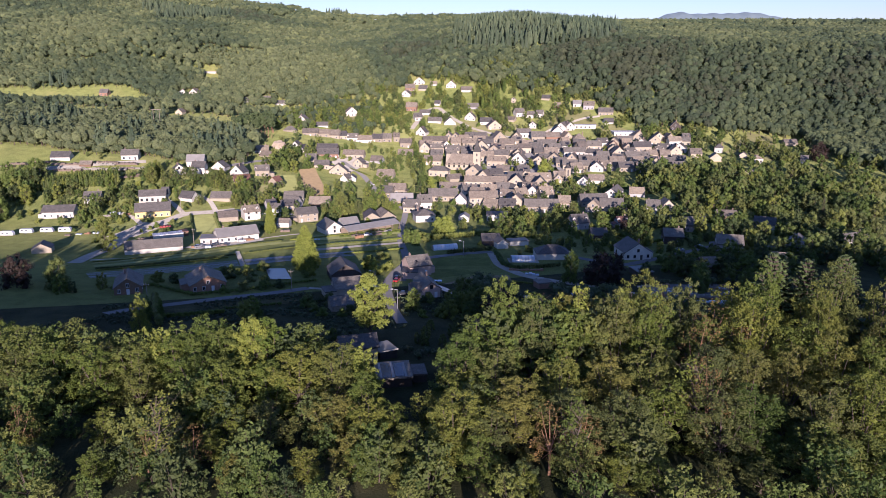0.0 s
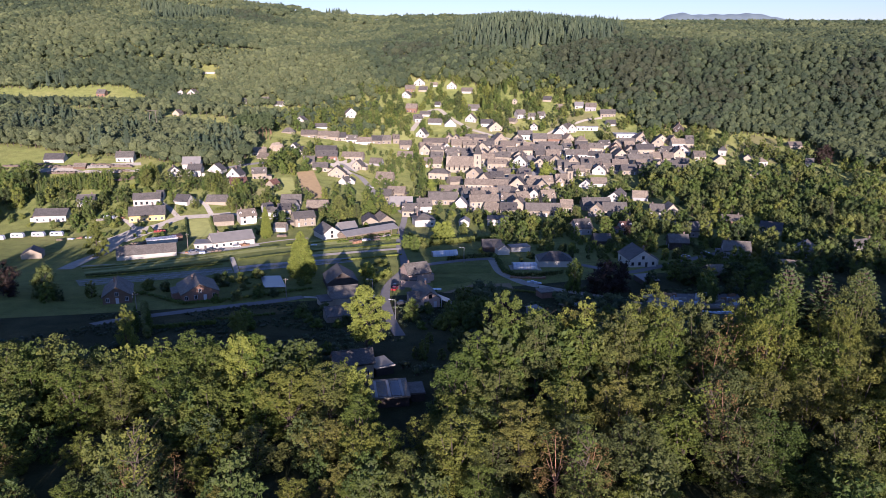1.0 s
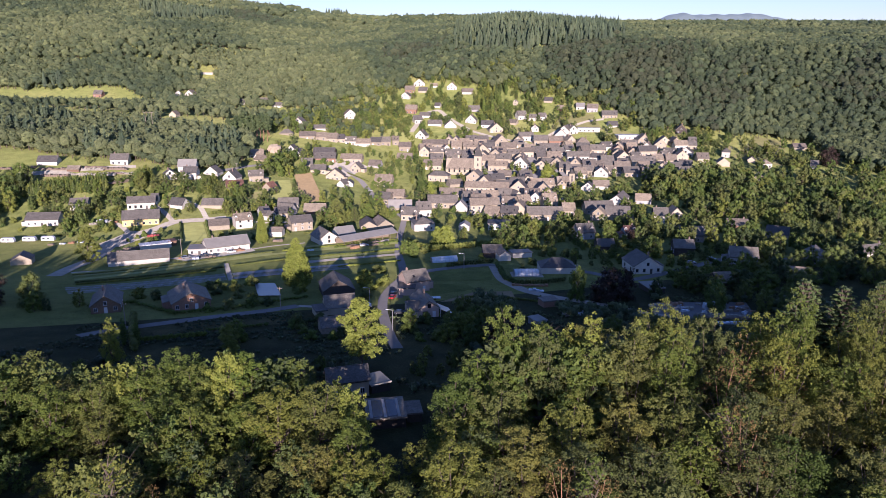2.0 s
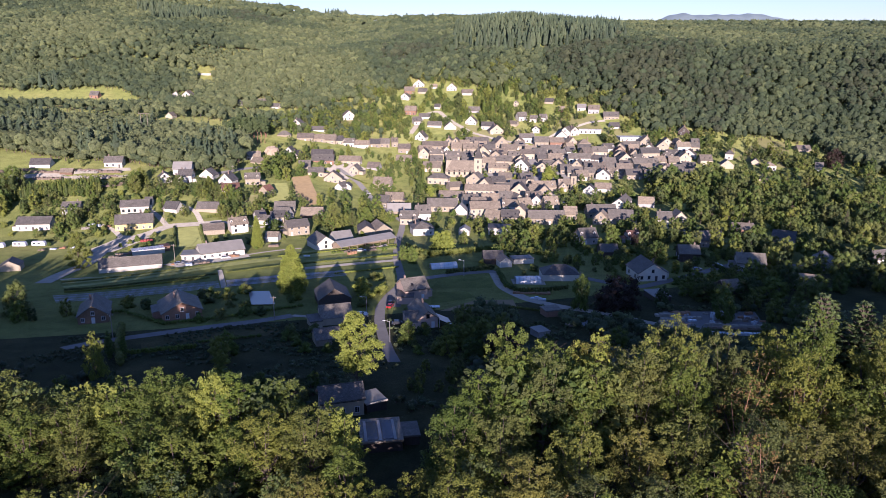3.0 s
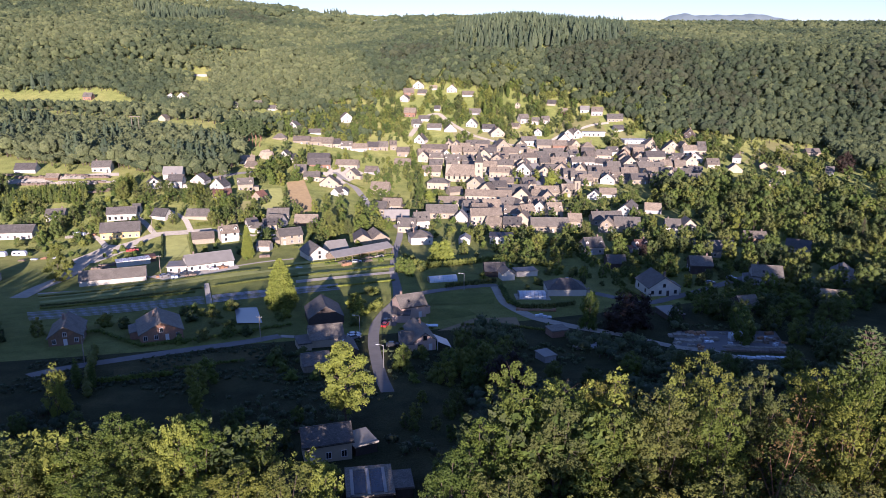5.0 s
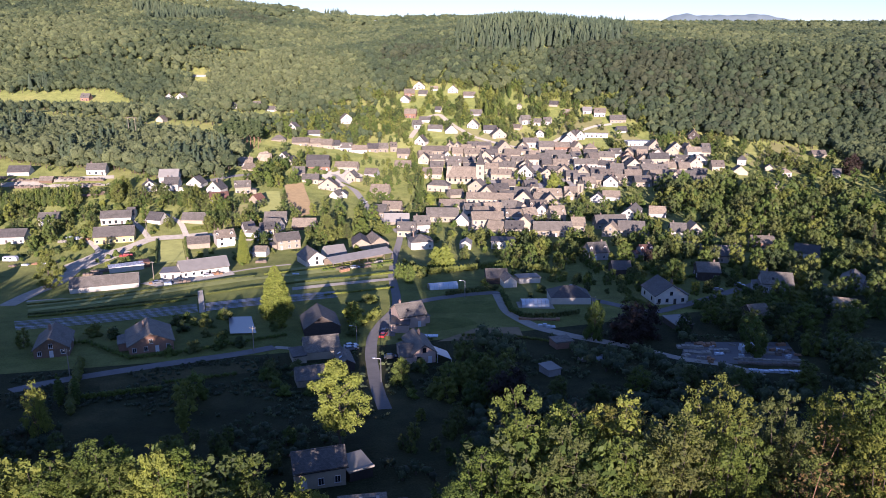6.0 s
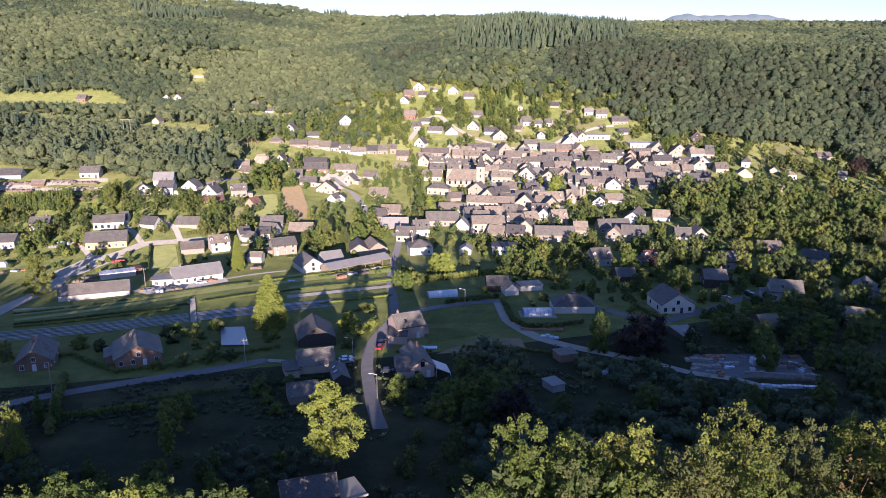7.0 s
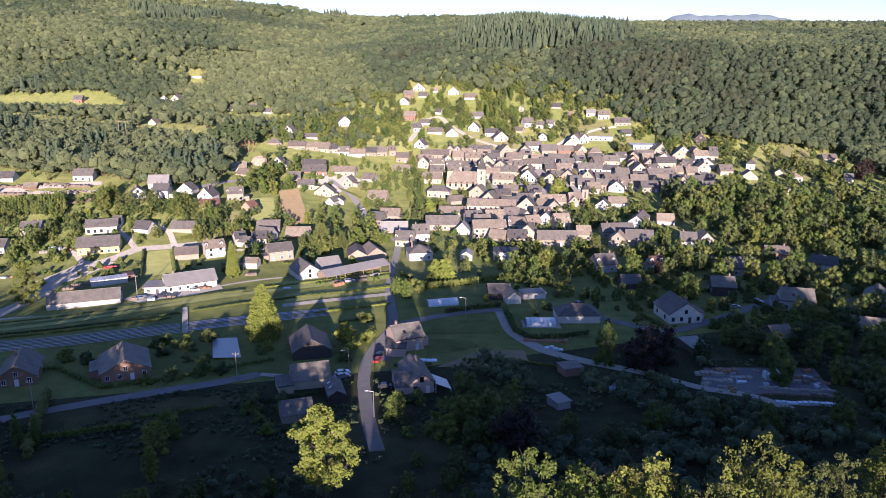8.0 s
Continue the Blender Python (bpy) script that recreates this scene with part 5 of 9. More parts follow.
house(86.2, 640.4, 4, 19.0, 8.5, 3.7, 3.7, "e", "white", "slate")
house(96.4, 601.4, 12, 10.8, 8.5, 4.7, 4.0, "e", "white", "brown")
house(102.4, 637.2, -22, 10.6, 8.5, 3.7, 3.2, "e", "white", "slate")
house(108.3, 625.4, 8, 10.3, 8.5, 3.7, 3.8, "e", "white", "slate")
house(116.9, 603.8, -2, 12.0, 8.5, 3.7, 4.2, "e", "stone", "brown")
house(122.8, 633.4, 5, 11.8, 8.5, 4.7, 5.3, "g", "cream", "slate")
house(131.3, 622.1, 16, 10.3, 8.5, 4.7, 3.6, "e", "cream", "slate")
house(145.7, 647.0, 8, 15.6, 8.5, 7.2, 4.0, "e", "cream", "slate")
house(137.4, 681.6, -7, 13.7, 8.5, 3.7, 3.4, "e", "white", "slate")
house(141.5, 709.5, 5, 21.3, 14, 3.7, 0.0, "f", "white", "white")
house(123.6, 661.4, -6, 11.0, 8.5, 3.7, 4.8, "g", "stone", "tile")
house(133.9, 602.9, 17, 9.9, 8.5, 4.7, 3.6, "e", "stone", "brown")
house(147.9, 609.9, -19, 9.2, 8.5, 3.7, 3.4, "e", "stone", "slate")
house(157.4, 606.4, 2, 15.4, 8.5, 3.7, 3.3, "e", "cream", "slate")
house(167.7, 657.2, -14, 9.9, 8.5, 3.7, 3.5, "e", "stone", "slate")
house(182.2, 657.2, -22, 11.7, 8.5, 3.7, 4.4, "g", "white", "slate")
house(189.9, 637.0, 2, 9.6, 8.5, 3.7, 4.2, "e", "cream", "brown")
house(215.7, 655.4, -19, 6.7, 8.5, 4.7, 3.6, "h", "white", "slate")
house(203.6, 625.2, -5, 12.0, 8.5, 2.4, 4.7, "g", "cream", "slate")
house(193.5, 722.8, -5, 10.1, 8.5, 3.7, 4.8, "g", "dark", "brown")
house(195.6, 689.9, 0, 6.7, 8.5, 3.7, 3.7, "e", "grey", "slate")
house(287.8, 682.0, 5, 12.0, 8.5, 2.4, 3.4, "e", "stone", "brown")
house(236.1, 619.8, 6, 8.0, 8.5, 3.7, 3.3, "h", "white", "brown")
house(231.8, 639.1, -20, 6.1, 8.5, 2.4, 2.4, "g", "cream", "slate")
house(275.8, 620.0, -20, 5.9, 8.5, 2.4, 4.2, "e", "white", "slate")
house(216.5, 579.9, -18, 6.7, 8.5, 2.4, 3.0, "g", "cream", "brown")
house(147.7, 423.3, -7, 11.1, 9, 3.9, 2.8, "e", "brick", "brown")
house(164.3, 407.6, -26, 11.4, 10, 2.6, 3.5, "e", "white", "slate")
house(151.7, 337.7, -32, 8.0, 11, 3.9, 2.5, "g", "grey", "slate")
house(117.4, 328.3, -11, 11.1, 10, 3.9, 3.3, "e", "grey", "slate")
house(-195.5, 466.0, 24, 7.7, 8.5, 3.7, 3.0, "g", "white", "slate")
house(-190.4, 483.8, 9, 11.3, 8.5, 4.7, 4.1, "e", "white", "grey")
house(-183.8, 471.8, 6, 8.4, 8.5, 4.7, 3.4, "e", "white", "slate")
house(-174.4, 485.6, -4, 10.0, 8.5, 2.4, 4.1, "g", "white", "slate")
house(-159.3, 477.8, -8, 9.5, 8.5, 3.7, 4.7, "g", "white", "slate")
house(-146.7, 488.2, 18, 9.4, 8.5, 4.7, 3.2, "e", "stone", "slate")
house(-133.3, 473.1, -17, 6.2, 8, 2.4, 3.0, "g", "stone", "tile")
house(-153.4, 464.4, 24, 10.5, 8, 2.4, 3.7, "e", "white", "tile")
house(-159.4, 547.5, -22, 10.3, 8, 2.4, 3.3, "e", "cream", "brown")
house(-167.0, 648.7, 10, 11.8, 8.5, 2.4, 3.5, "h", "stone", "slate")
house(-167.1, 698.3, -11, 8.9, 8.5, 3.7, 3.5, "g", "white", "slate")
house(-141.1, 585.1, -20, 7.8, 8.5, 3.7, 3.2, "g", "white", "slate")
house(-121.0, 588.4, 7, 16.9, 8, 3.7, 3.9, "e", "brick", "slate")
house(-129.5, 562.3, 12, 8.6, 8, 2.4, 4.0, "e", "stone", "slate")
house(-145.8, 691.1, 7, 12.7, 8, 2.4, 3.1, "e", "white", "slate")
house(-154.7, 429.4, 2, 12.6, 8.5, 2.4, 3.3, "e", "cream", "slate")
house(-189.1, 428.0, 12, 4.1, 8, 2.4, 3.6, "e", "white", "slate")
house(-173.6, 424.8, -13, 9.0, 8, 2.4, 3.6, "e", "white", "slate")
house(-112.6, 439.3, 8, 11.7, 8.5, 3.7, 3.4, "e", "cream", "slate")
house(-95.5, 434.7, 4, 12.7, 8.5, 2.4, 3.9, "e", "brown", "brown")
house(-111.0, 427.2, -14, 9.6, 8.5, 2.4, 4.3, "e", "grey", "slate")
house(-235.1, 482.9, 12, 11.0, 8.5, 3.7, 3.2, "e", "white", "slate")
house(-255.7, 462.9, 4, 7.7, 5, 1.8, 2.0, "e", "brown", "brown")
house(-431.2, 838.6, 1, 9.4, 8.5, 3.7, 4.1, "e", "brick", "slate")
house(-348.2, 860.6, 24, 11.3, 8.5, 3.7, 4.5, "g", "white", "grey")
house(-334.5, 864.5, -13, 12.6, 8.5, 3.7, 5.0, "g", "white", "slate")
house(-338.8, 933.0, 1, 16.9, 8.5, 2.4, 0.0, "f", "white", "grey")
house(-272.9, 666.1, -5, 6.6, 8, 2.4, 3.1, "g", "cream", "brown")
house(-254.5, 802.3, -1, 7.2, 8.5, 2.4, 3.9, "e", "white", "slate")
house(-231.8, 806.7, 1, 8.5, 8, 2.4, 3.3, "e", "white", "slate")
house(-212.6, 791.8, -19, 10.5, 8.5, 2.4, 3.3, "e", "white", "slate")
house(-276.8, 471.6, 9, 12.4, 8.5, 2.4, 3.4, "e", "white", "slate")
house(-235.8, 393.1, 10, 16.9, 10, 3.9, 2.8, "e", "white", "slate")
house(-228.0, 415.8, 17, 9.3, 9, 3.9, 2.4, "e", "white", "slate")
house(-184.2, 398.3, 19, 18.7, 11, 3.9, 3.8, "e", "yellow", "slate")
house(-194.0, 421.0, 17, 15.0, 9, 3.9, 2.9, "e", "white", "slate")
house(-202.2, 318.6, 22, 8.4, 8, 2.2, 2.4, "g", "cream", "slate")
house(-139.2, 393.2, 21, 10.6, 9, 2.6, 2.7, "e", "stone", "brown")
house(-127.5, 397.4, 31, 8.9, 9, 4.9, 2.7, "e", "white", "brown")
house(-121.3, 416.8, 32, 5.3, 8, 3.9, 2.7, "e", "white", "slate")
house(-157.1, 353.3, 32, 14.2, 6, 2.2, 0.0, "f", "white", "white")
house(-151.7, 359.7, 32, 4.0, 6, 2.2, 0.0, "f", "brown", "tile")
house(-150.6, 322.6, 22, 25.4, 9, 2.2, 3.1, "e", "white", "slate")
house(-129.2, 339.8, 14, 9.9, 9, 2.9, 0.0, "f", "white", "grey")
house(-118.7, 345.1, 32, 19.6, 11, 3.2, 3.1, "e", "white", "grey")
house(-75.3, 364.3, 32, 10.1, 13, 2.9, 3.5, "g", "white", "slate")
house(-68.0, 377.7, 31, 9.5, 9, 2.6, 3.0, "e", "white", "grey")
house(-50.7, 268.2, 19, 11.4, 13, 2.6, 3.7, "g", "dark", "slate")
house(-44.9, 243.1, 19, 10.0, 9, 2.6, 3.0, "e", "cream", "slate")
house(-50.4, 237.8, 24, 3.6, 7, 2.2, 0.0, "f", "cream", "slate")
COTTAGE = house(-36.4, 234.0, 20, 4.2, 9, 2.2, 1.2, "g", "dark", "slate")
house(-42.9, 220.4, 22, 7.3, 7, 2.2, 2.2, "e", "stone", "slate")
house(-24.6, 269.4, 2, 5.7, 7, 2.6, 0.0, "f", "pink", "slate")
house(-22.7, 275.6, 27, 8.9, 9, 4.4, 2.9, "e", "pink", "slate")
house(-16.5, 243.6, 19, 6.5, 13, 3.3, 2.3, "g", "pink", "slate")
house(-19.8, 240.4, 7, 3.8, 8, 2.2, 2.4, "e", "pink", "slate")
house(34.0, 306.8, 4, 14.6, 10, 2.6, 3.1, "h", "white", "slate")
house(7.7, 333.6, 5, 8.6, 9, 2.6, 2.6, "e", "dark", "slate")
house(12.3, 327.7, 14, 5.3, 8, 2.6, 1.9, "g", "white", "slate")
house(20.6, 334.9, 15, 9.1, 6, 2.2, 0.0, "f", "white", "grey")
house(25.8, 255.6, 20, 5.6, 5, 2.2, 0.0, "f", "brick", "slate")
house(20.1, 231.8, 28, 3.7, 5, 1.9, 0.0, "f", "grey", "grey")
house(69.8, 310.9, 10, 12.0, 13, 3.4, 3.8, "g", "white", "slate")
house(66.8, 279.4, 14, 6.0, 9, 1.9, 0.0, "f", "dark", "grey")
house(95.0, 287.9, 14, 6.9, 9, 2.6, 2.9, "e", "dark", "brown")
house(-97.8, 247.8, 28, 12.3, 14, 2.9, 3.1, "g", "brick", "slate")
house(-123.5, 241.5, 23, 9.0, 13, 2.8, 3.2, "g", "brown", "slate")
house(127.8, 297.3, -16, 9.4, 10, 2.6, 3.2, "e", "dark", "brown")
house(-28.4, 166.0, 20, 9.0, 5.8, 4.2, 2.2, "e", "cream", "slate")
house(-22.3, 169.6, 32, 4.6, 6, 2.2, 0.0, "f", "dark", "grey")
# dark slate on this flat roof stands in for the trees' shade
panel_roof(house(-17.9, 152.0, 12, 7.8, 9, 2.2, 0.0, "f", "dark", "slate"), 7.8, 9, 2.2)
house(-12.2, 153.6, 12, 3.0, 5.5, 1.9, 0.0, "f", "dark", "slate")
house(-117.5, 414.6, -7, 6.0, 7, 2.6, 2.2, "e", "white", "slate")
house(-112.3, 420.9, 13, 7.2, 8, 3.2, 2.6, "e", "cream", "slate")
house(-95.2, 395.5, 29, 11.3, 9, 4.9, 2.7, "e", "stone", "slate")
house(-103.4, 378.9, 0, 6.5, 6, 2.6, 1.9, "e", "white", "brown")
house(-166.8, 557.9, 14, 10.1, 8.5, 3.7, 3.4, "e", "white", "brown")
house(-147.2, 589.0, -4, 7.0, 8, 4.7, 3.5, "g", "white", "slate")
house(-123.9, 600.9, 1, 16.8, 8.5, 4.7, 3.9, "e", "brown", "slate")
house(187.6, 357.3, 21, 15.5, 8, 3.3, 2.8, "e", "white", "slate")
house(180.6, 394.9, 19, 10.2, 8, 3.3, 2.7, "e", "white", "slate")
house(7.0, 541.8, -22, 9.7, 8, 4.7, 4.7, "g", "cream", "brown")
house(4.8, 651.7, 2, 12.7, 8, 4.7, 5.7, "g", "cream", "brown")
house(20.5, 683.3, 22, 12.5, 8.5, 4.7, 5.7, "g", "stone", "slate")
house(134.6, 582.6, -5, 12.4, 8.5, 4.7, 3.5, "e", "cream", "brown")
house(82.6, 618.0, -23, 8.1, 8.5, 3.7, 4.0, "g", "cream", "slate")
house(170.5, 691.4, 1, 10.1, 8, 3.7, 3.9, "g", "cream", "slate")
house(14.3, 628.1, 18, 8.3, 8, 3.7, 3.1, "e", "cream", "slate")
house(147.1, 594.7, -18, 10.6, 8, 4.7, 4.9, "g", "cream", "slate")
house(91.8, 613.4, 7, 11.0, 8, 3.7, 3.3, "e", "white", "slate")
house(142.0, 625.7, 2, 11.6, 8, 3.7, 3.5, "e", "white", "slate")
house(1.3, 475.7, 14, 9.1, 8.5, 4.7, 4.0, "e", "cream", "brown")
house(181.4, 676.3, 6, 11.7, 8.5, 4.7, 3.8, "e", "white", "brown")
house(-0.5, 560.3, -23, 12.4, 8, 4.7, 4.8, "g", "cream", "slate")
house(-20.8, 623.5, 4, 8.3, 8, 3.7, 4.0, "e", "cream", "slate")
house(152.3, 694.0, 5, 11.1, 8.5, 3.7, 5.2, "g", "stone", "slate")
house(160.4, 582.1, 11, 8.7, 8.5, 4.7, 4.2, "e", "cream", "slate")
house(38.1, 506.4, 1, 10.0, 8.5, 3.7, 3.6, "e", "cream", "brown")
house(133.9, 637.1, 20, 8.8, 8.5, 3.7, 4.3, "e", "cream", "slate")
house(-45.9, 658.9, 17, 10.6, 8.5, 4.7, 3.3, "e", "cream", "brown")
house(-11.9, 677.1, 23, 9.1, 8, 4.7, 3.5, "e", "cream", "brown")
house(163.9, 677.4, -5, 10.3, 8.5, 4.7, 4.5, "g", "cream", "slate")
house(106.9, 663.8, -7, 12.9, 8.5, 3.7, 4.0, "e", "cream", "slate")
house(122.3, 648.0, -23, 8.9, 8.5, 4.7, 3.8, "g", "stone", "slate")
house(36.9, 612.7, -20, 11.9, 8.5, 3.7, 5.5, "g", "white", "slate")
house(120.6, 586.4, 6, 12.1, 8.5, 3.7, 3.9, "e", "stone", "slate")
house(151.1, 632.8, 18, 9.6, 8.5, 3.7, 3.5, "e", "cream", "brown")
house(179.1, 687.4, 11, 9.5, 8.5, 3.7, 4.6, "g", "stone", "slate")
house(173.4, 640.7, 1, 10.5, 8.5, 4.7, 4.6, "g", "cream", "brown")
house(10.4, 663.2, 1, 10.2, 8.5, 4.7, 3.8, "e", "white", "slate")
house(127.4, 675.8, -20, 9.4, 8.5, 3.7, 4.1, "g", "stone", "slate")
house(-33.8, 626.5, 0, 10.1, 8.5, 3.7, 3.9, "e", "stone", "slate")
house(-7.0, 666.4, 8, 11.7, 8, 4.7, 3.7, "e", "stone", "brown")
house(29.7, 542.6, 0, 10.4, 8.5, 3.7, 4.3, "e", "stone", "slate")
house(-19.1, 683.3, -7, 8.2, 8, 4.7, 3.6, "g", "stone", "slate")
house(151.4, 670.6, -20, 11.6, 8.5, 3.7, 4.9, "g", "white", "slate")
house(52.1, 609.0, 0, 9.7, 8.5, 3.7, 3.6, "g", "cream", "slate")
house(76.7, 592.5, -4, 11.4, 8.5, 3.7, 3.8, "e", "cream", "slate")
house(54.1, 655.8, 5, 10.9, 8.5, 3.7, 4.3, "e", "white", "slate")
house(94.5, 658.7, 20, 8.2, 8.5, 3.7, 4.3, "e", "stone", "brown")
house(21.5, 570.4, -2, 9.8, 8.5, 3.7, 3.6, "e", "cream", "brown")
house(80.6, 663.8, 22, 8.8, 8, 3.7, 3.6, "e", "white", "slate")
house(115.3, 673.4, 20, 10.3, 8, 3.7, 4.0, "e", "white", "slate")
house(80.0, 579.7, 11, 9.2, 8.5, 3.7, 4.1, "e", "cream", "brown")
house(119.7, 616.9, -8, 8.1, 8.5, 3.7, 3.6, "e", "white", "slate")
house(5.1, 688.4, 14, 9.2, 8.5, 3.7, 3.6, "e", "cream", "slate")
house(19.5, 536.4, 13, 10.7, 8, 3.7, 3.2, "e", "cream", "slate")
house(162.0, 630.3, -1, 8.2, 8.5, 3.7, 4.2, "e", "stone", "brown")
house(32.1, 647.2, -13, 9.5, 8, 3.7, 3.4, "e", "stone", "slate")
house(84.4, 689.2, 22, 10.1, 8.5, 3.7, 5.0, "g", "cream", "brown")
house(170.6, 615.0, -20, 9.7, 8, 3.7, 3.4, "e", "stone", "slate")
house(21.4, 477.3, -2, 9.1, 8.5, 3.7, 3.4, "e", "white", "brown")
house(46.2, 516.0, -2, 10.9, 8.5, 4.7, 5.5, "g", "stone", "slate")
house(43.1, 650.0, 5, 12.2, 8.5, 4.7, 3.2, "e", "cream", "brown")
house(97.5, 584.8, -13, 10.5, 8, 3.7, 4.3, "g", "white", "slate")
house(16.6, 640.1, -14, 11.6, 8, 4.7, 4.6, "g", "stone", "slate")
house(136.4, 667.5, 2, 8.3, 8.5, 4.7, 3.9, "e", "stone", "brown")
house(135.1, 656.7, 2, 8.2, 8, 3.7, 3.8, "g", "stone", "brown")
house(15.3, 558.4, 23, 10.4, 8.5, 3.7, 3.5, "e", "stone", "slate")
house(-6.5, 623.9, 7, 12.2, 8, 3.7, 3.4, "e", "white", "slate")
house(94.7, 671.6, -7, 11.2, 8, 3.7, 3.5, "e", "stone", "slate")
house(144.4, 580.6, 24, 8.3, 8, 3.7, 3.4, "e", "cream", "slate")
house(30.5, 526.6, -13, 12.3, 8, 3.7, 5.7, "g", "cream", "slate")
house(88.5, 592.1, -17, 8.2, 8, 3.7, 3.5, "e", "stone", "slate")
house(-34.6, 646.6, 3, 11.8, 8.5, 4.7, 3.3, "e", "cream", "slate")
house(9.2, 618.1, -8, 11.2, 8, 4.7, 3.5, "e", "cream", "brown")
house(105.5, 591.5, 4, 8.1, 8, 3.7, 3.3, "e", "cream", "brown")
house(66.2, 614.7, -10, 9.3, 8.5, 4.7, 4.1, "g", "stone", "slate")
house(-5.5, 685.9, 17, 10.2, 8.5, 4.7, 3.5, "e", "cream", "slate")
house(-3.9, 489.5, 17, 9.7, 8, 4.7, 3.3, "e", "white", "slate")
house(6.0, 638.2, -12, 9.3, 8.5, 3.7, 3.9, "g", "cream", "slate")
house(70.7, 601.6, -6, 8.3, 8.5, 3.7, 3.7, "e", "stone", "slate")
house(38.4, 689.9, -13, 8.3, 8, 3.7, 3.6, "g", "cream", "brown")
house(159.8, 642.9, 22, 8.0, 8, 4.7, 3.3, "e", "stone", "slate")
house(59.2, 618.4, -23, 9.9, 8, 3.7, 3.0, "e", "cream", "slate")
house(9.3, 475.1, 11, 8.4, 8.5, 4.7, 3.6, "g", "stone", "slate")
house(106.3, 609.8, -17, 9.2, 8.5, 3.7, 3.8, "e", "white", "slate")
house(37.0, 568.2, 16, 9.4, 8.5, 3.7, 4.0, "e", "stone", "slate")
house(47.0, 480.0, 13, 8.8, 8.5, 4.7, 4.3, "e", "cream", "brown")
house(30.1, 476.8, 24, 8.1, 8, 4.7, 3.6, "e", "cream", "brown")
house(192.6, 679.4, -8, 8.0, 8.5, 3.7, 3.4, "e", "cream", "slate")
house(-25.4, 685.6, -7, 8.3, 8, 3.7, 4.1, "g", "stone", "slate")


# ---- church ----
def spire(bm, x, y, z, half, tall):
    lo = [bm.verts.new((x + i * half, y + j * half, z)) for i, j in ((-1, -1), (1, -1), (1, 1), (-1, 1))]
    mid = [bm.verts.new((x + i * half * 0.42, y + j * half * 0.42, z + tall * 0.42)) for i, j in ((-1, -1), (1, -1), (1, 1), (-1, 1))]
    top = bm.verts.new((x, y, z + tall))
    for i in range(4):
        j = (i + 1) % 4
        bm.faces.new((lo[i], lo[j], mid[j], mid[i]))
        bm.faces.new((mid[i], mid[j], top))
    bm.faces.new(lo[::-1])


def arched(bm, w, h, depth, sides=6):
    """A round-headed opening's fill, standing on the x axis."""
    pts = [(-w / 2, 0), (w / 2, 0)] + [(w / 2 * math.cos(math.pi * i / sides), h - w / 2 + w / 2 * math.sin(math.pi * i / sides)) for i in range(sides + 1)]
    front, back = [bm.verts.new((px, -depth, pz)) for px, pz in pts], [bm.verts.new((px, 0.02, pz)) for px, pz in pts]
    bm.faces.new(front), bm.faces.new(back[::-1])
    for i in range(len(pts)):
        j = (i + 1) % len(pts)
        bm.faces.new((front[j], front[i], back[i], back[j]))


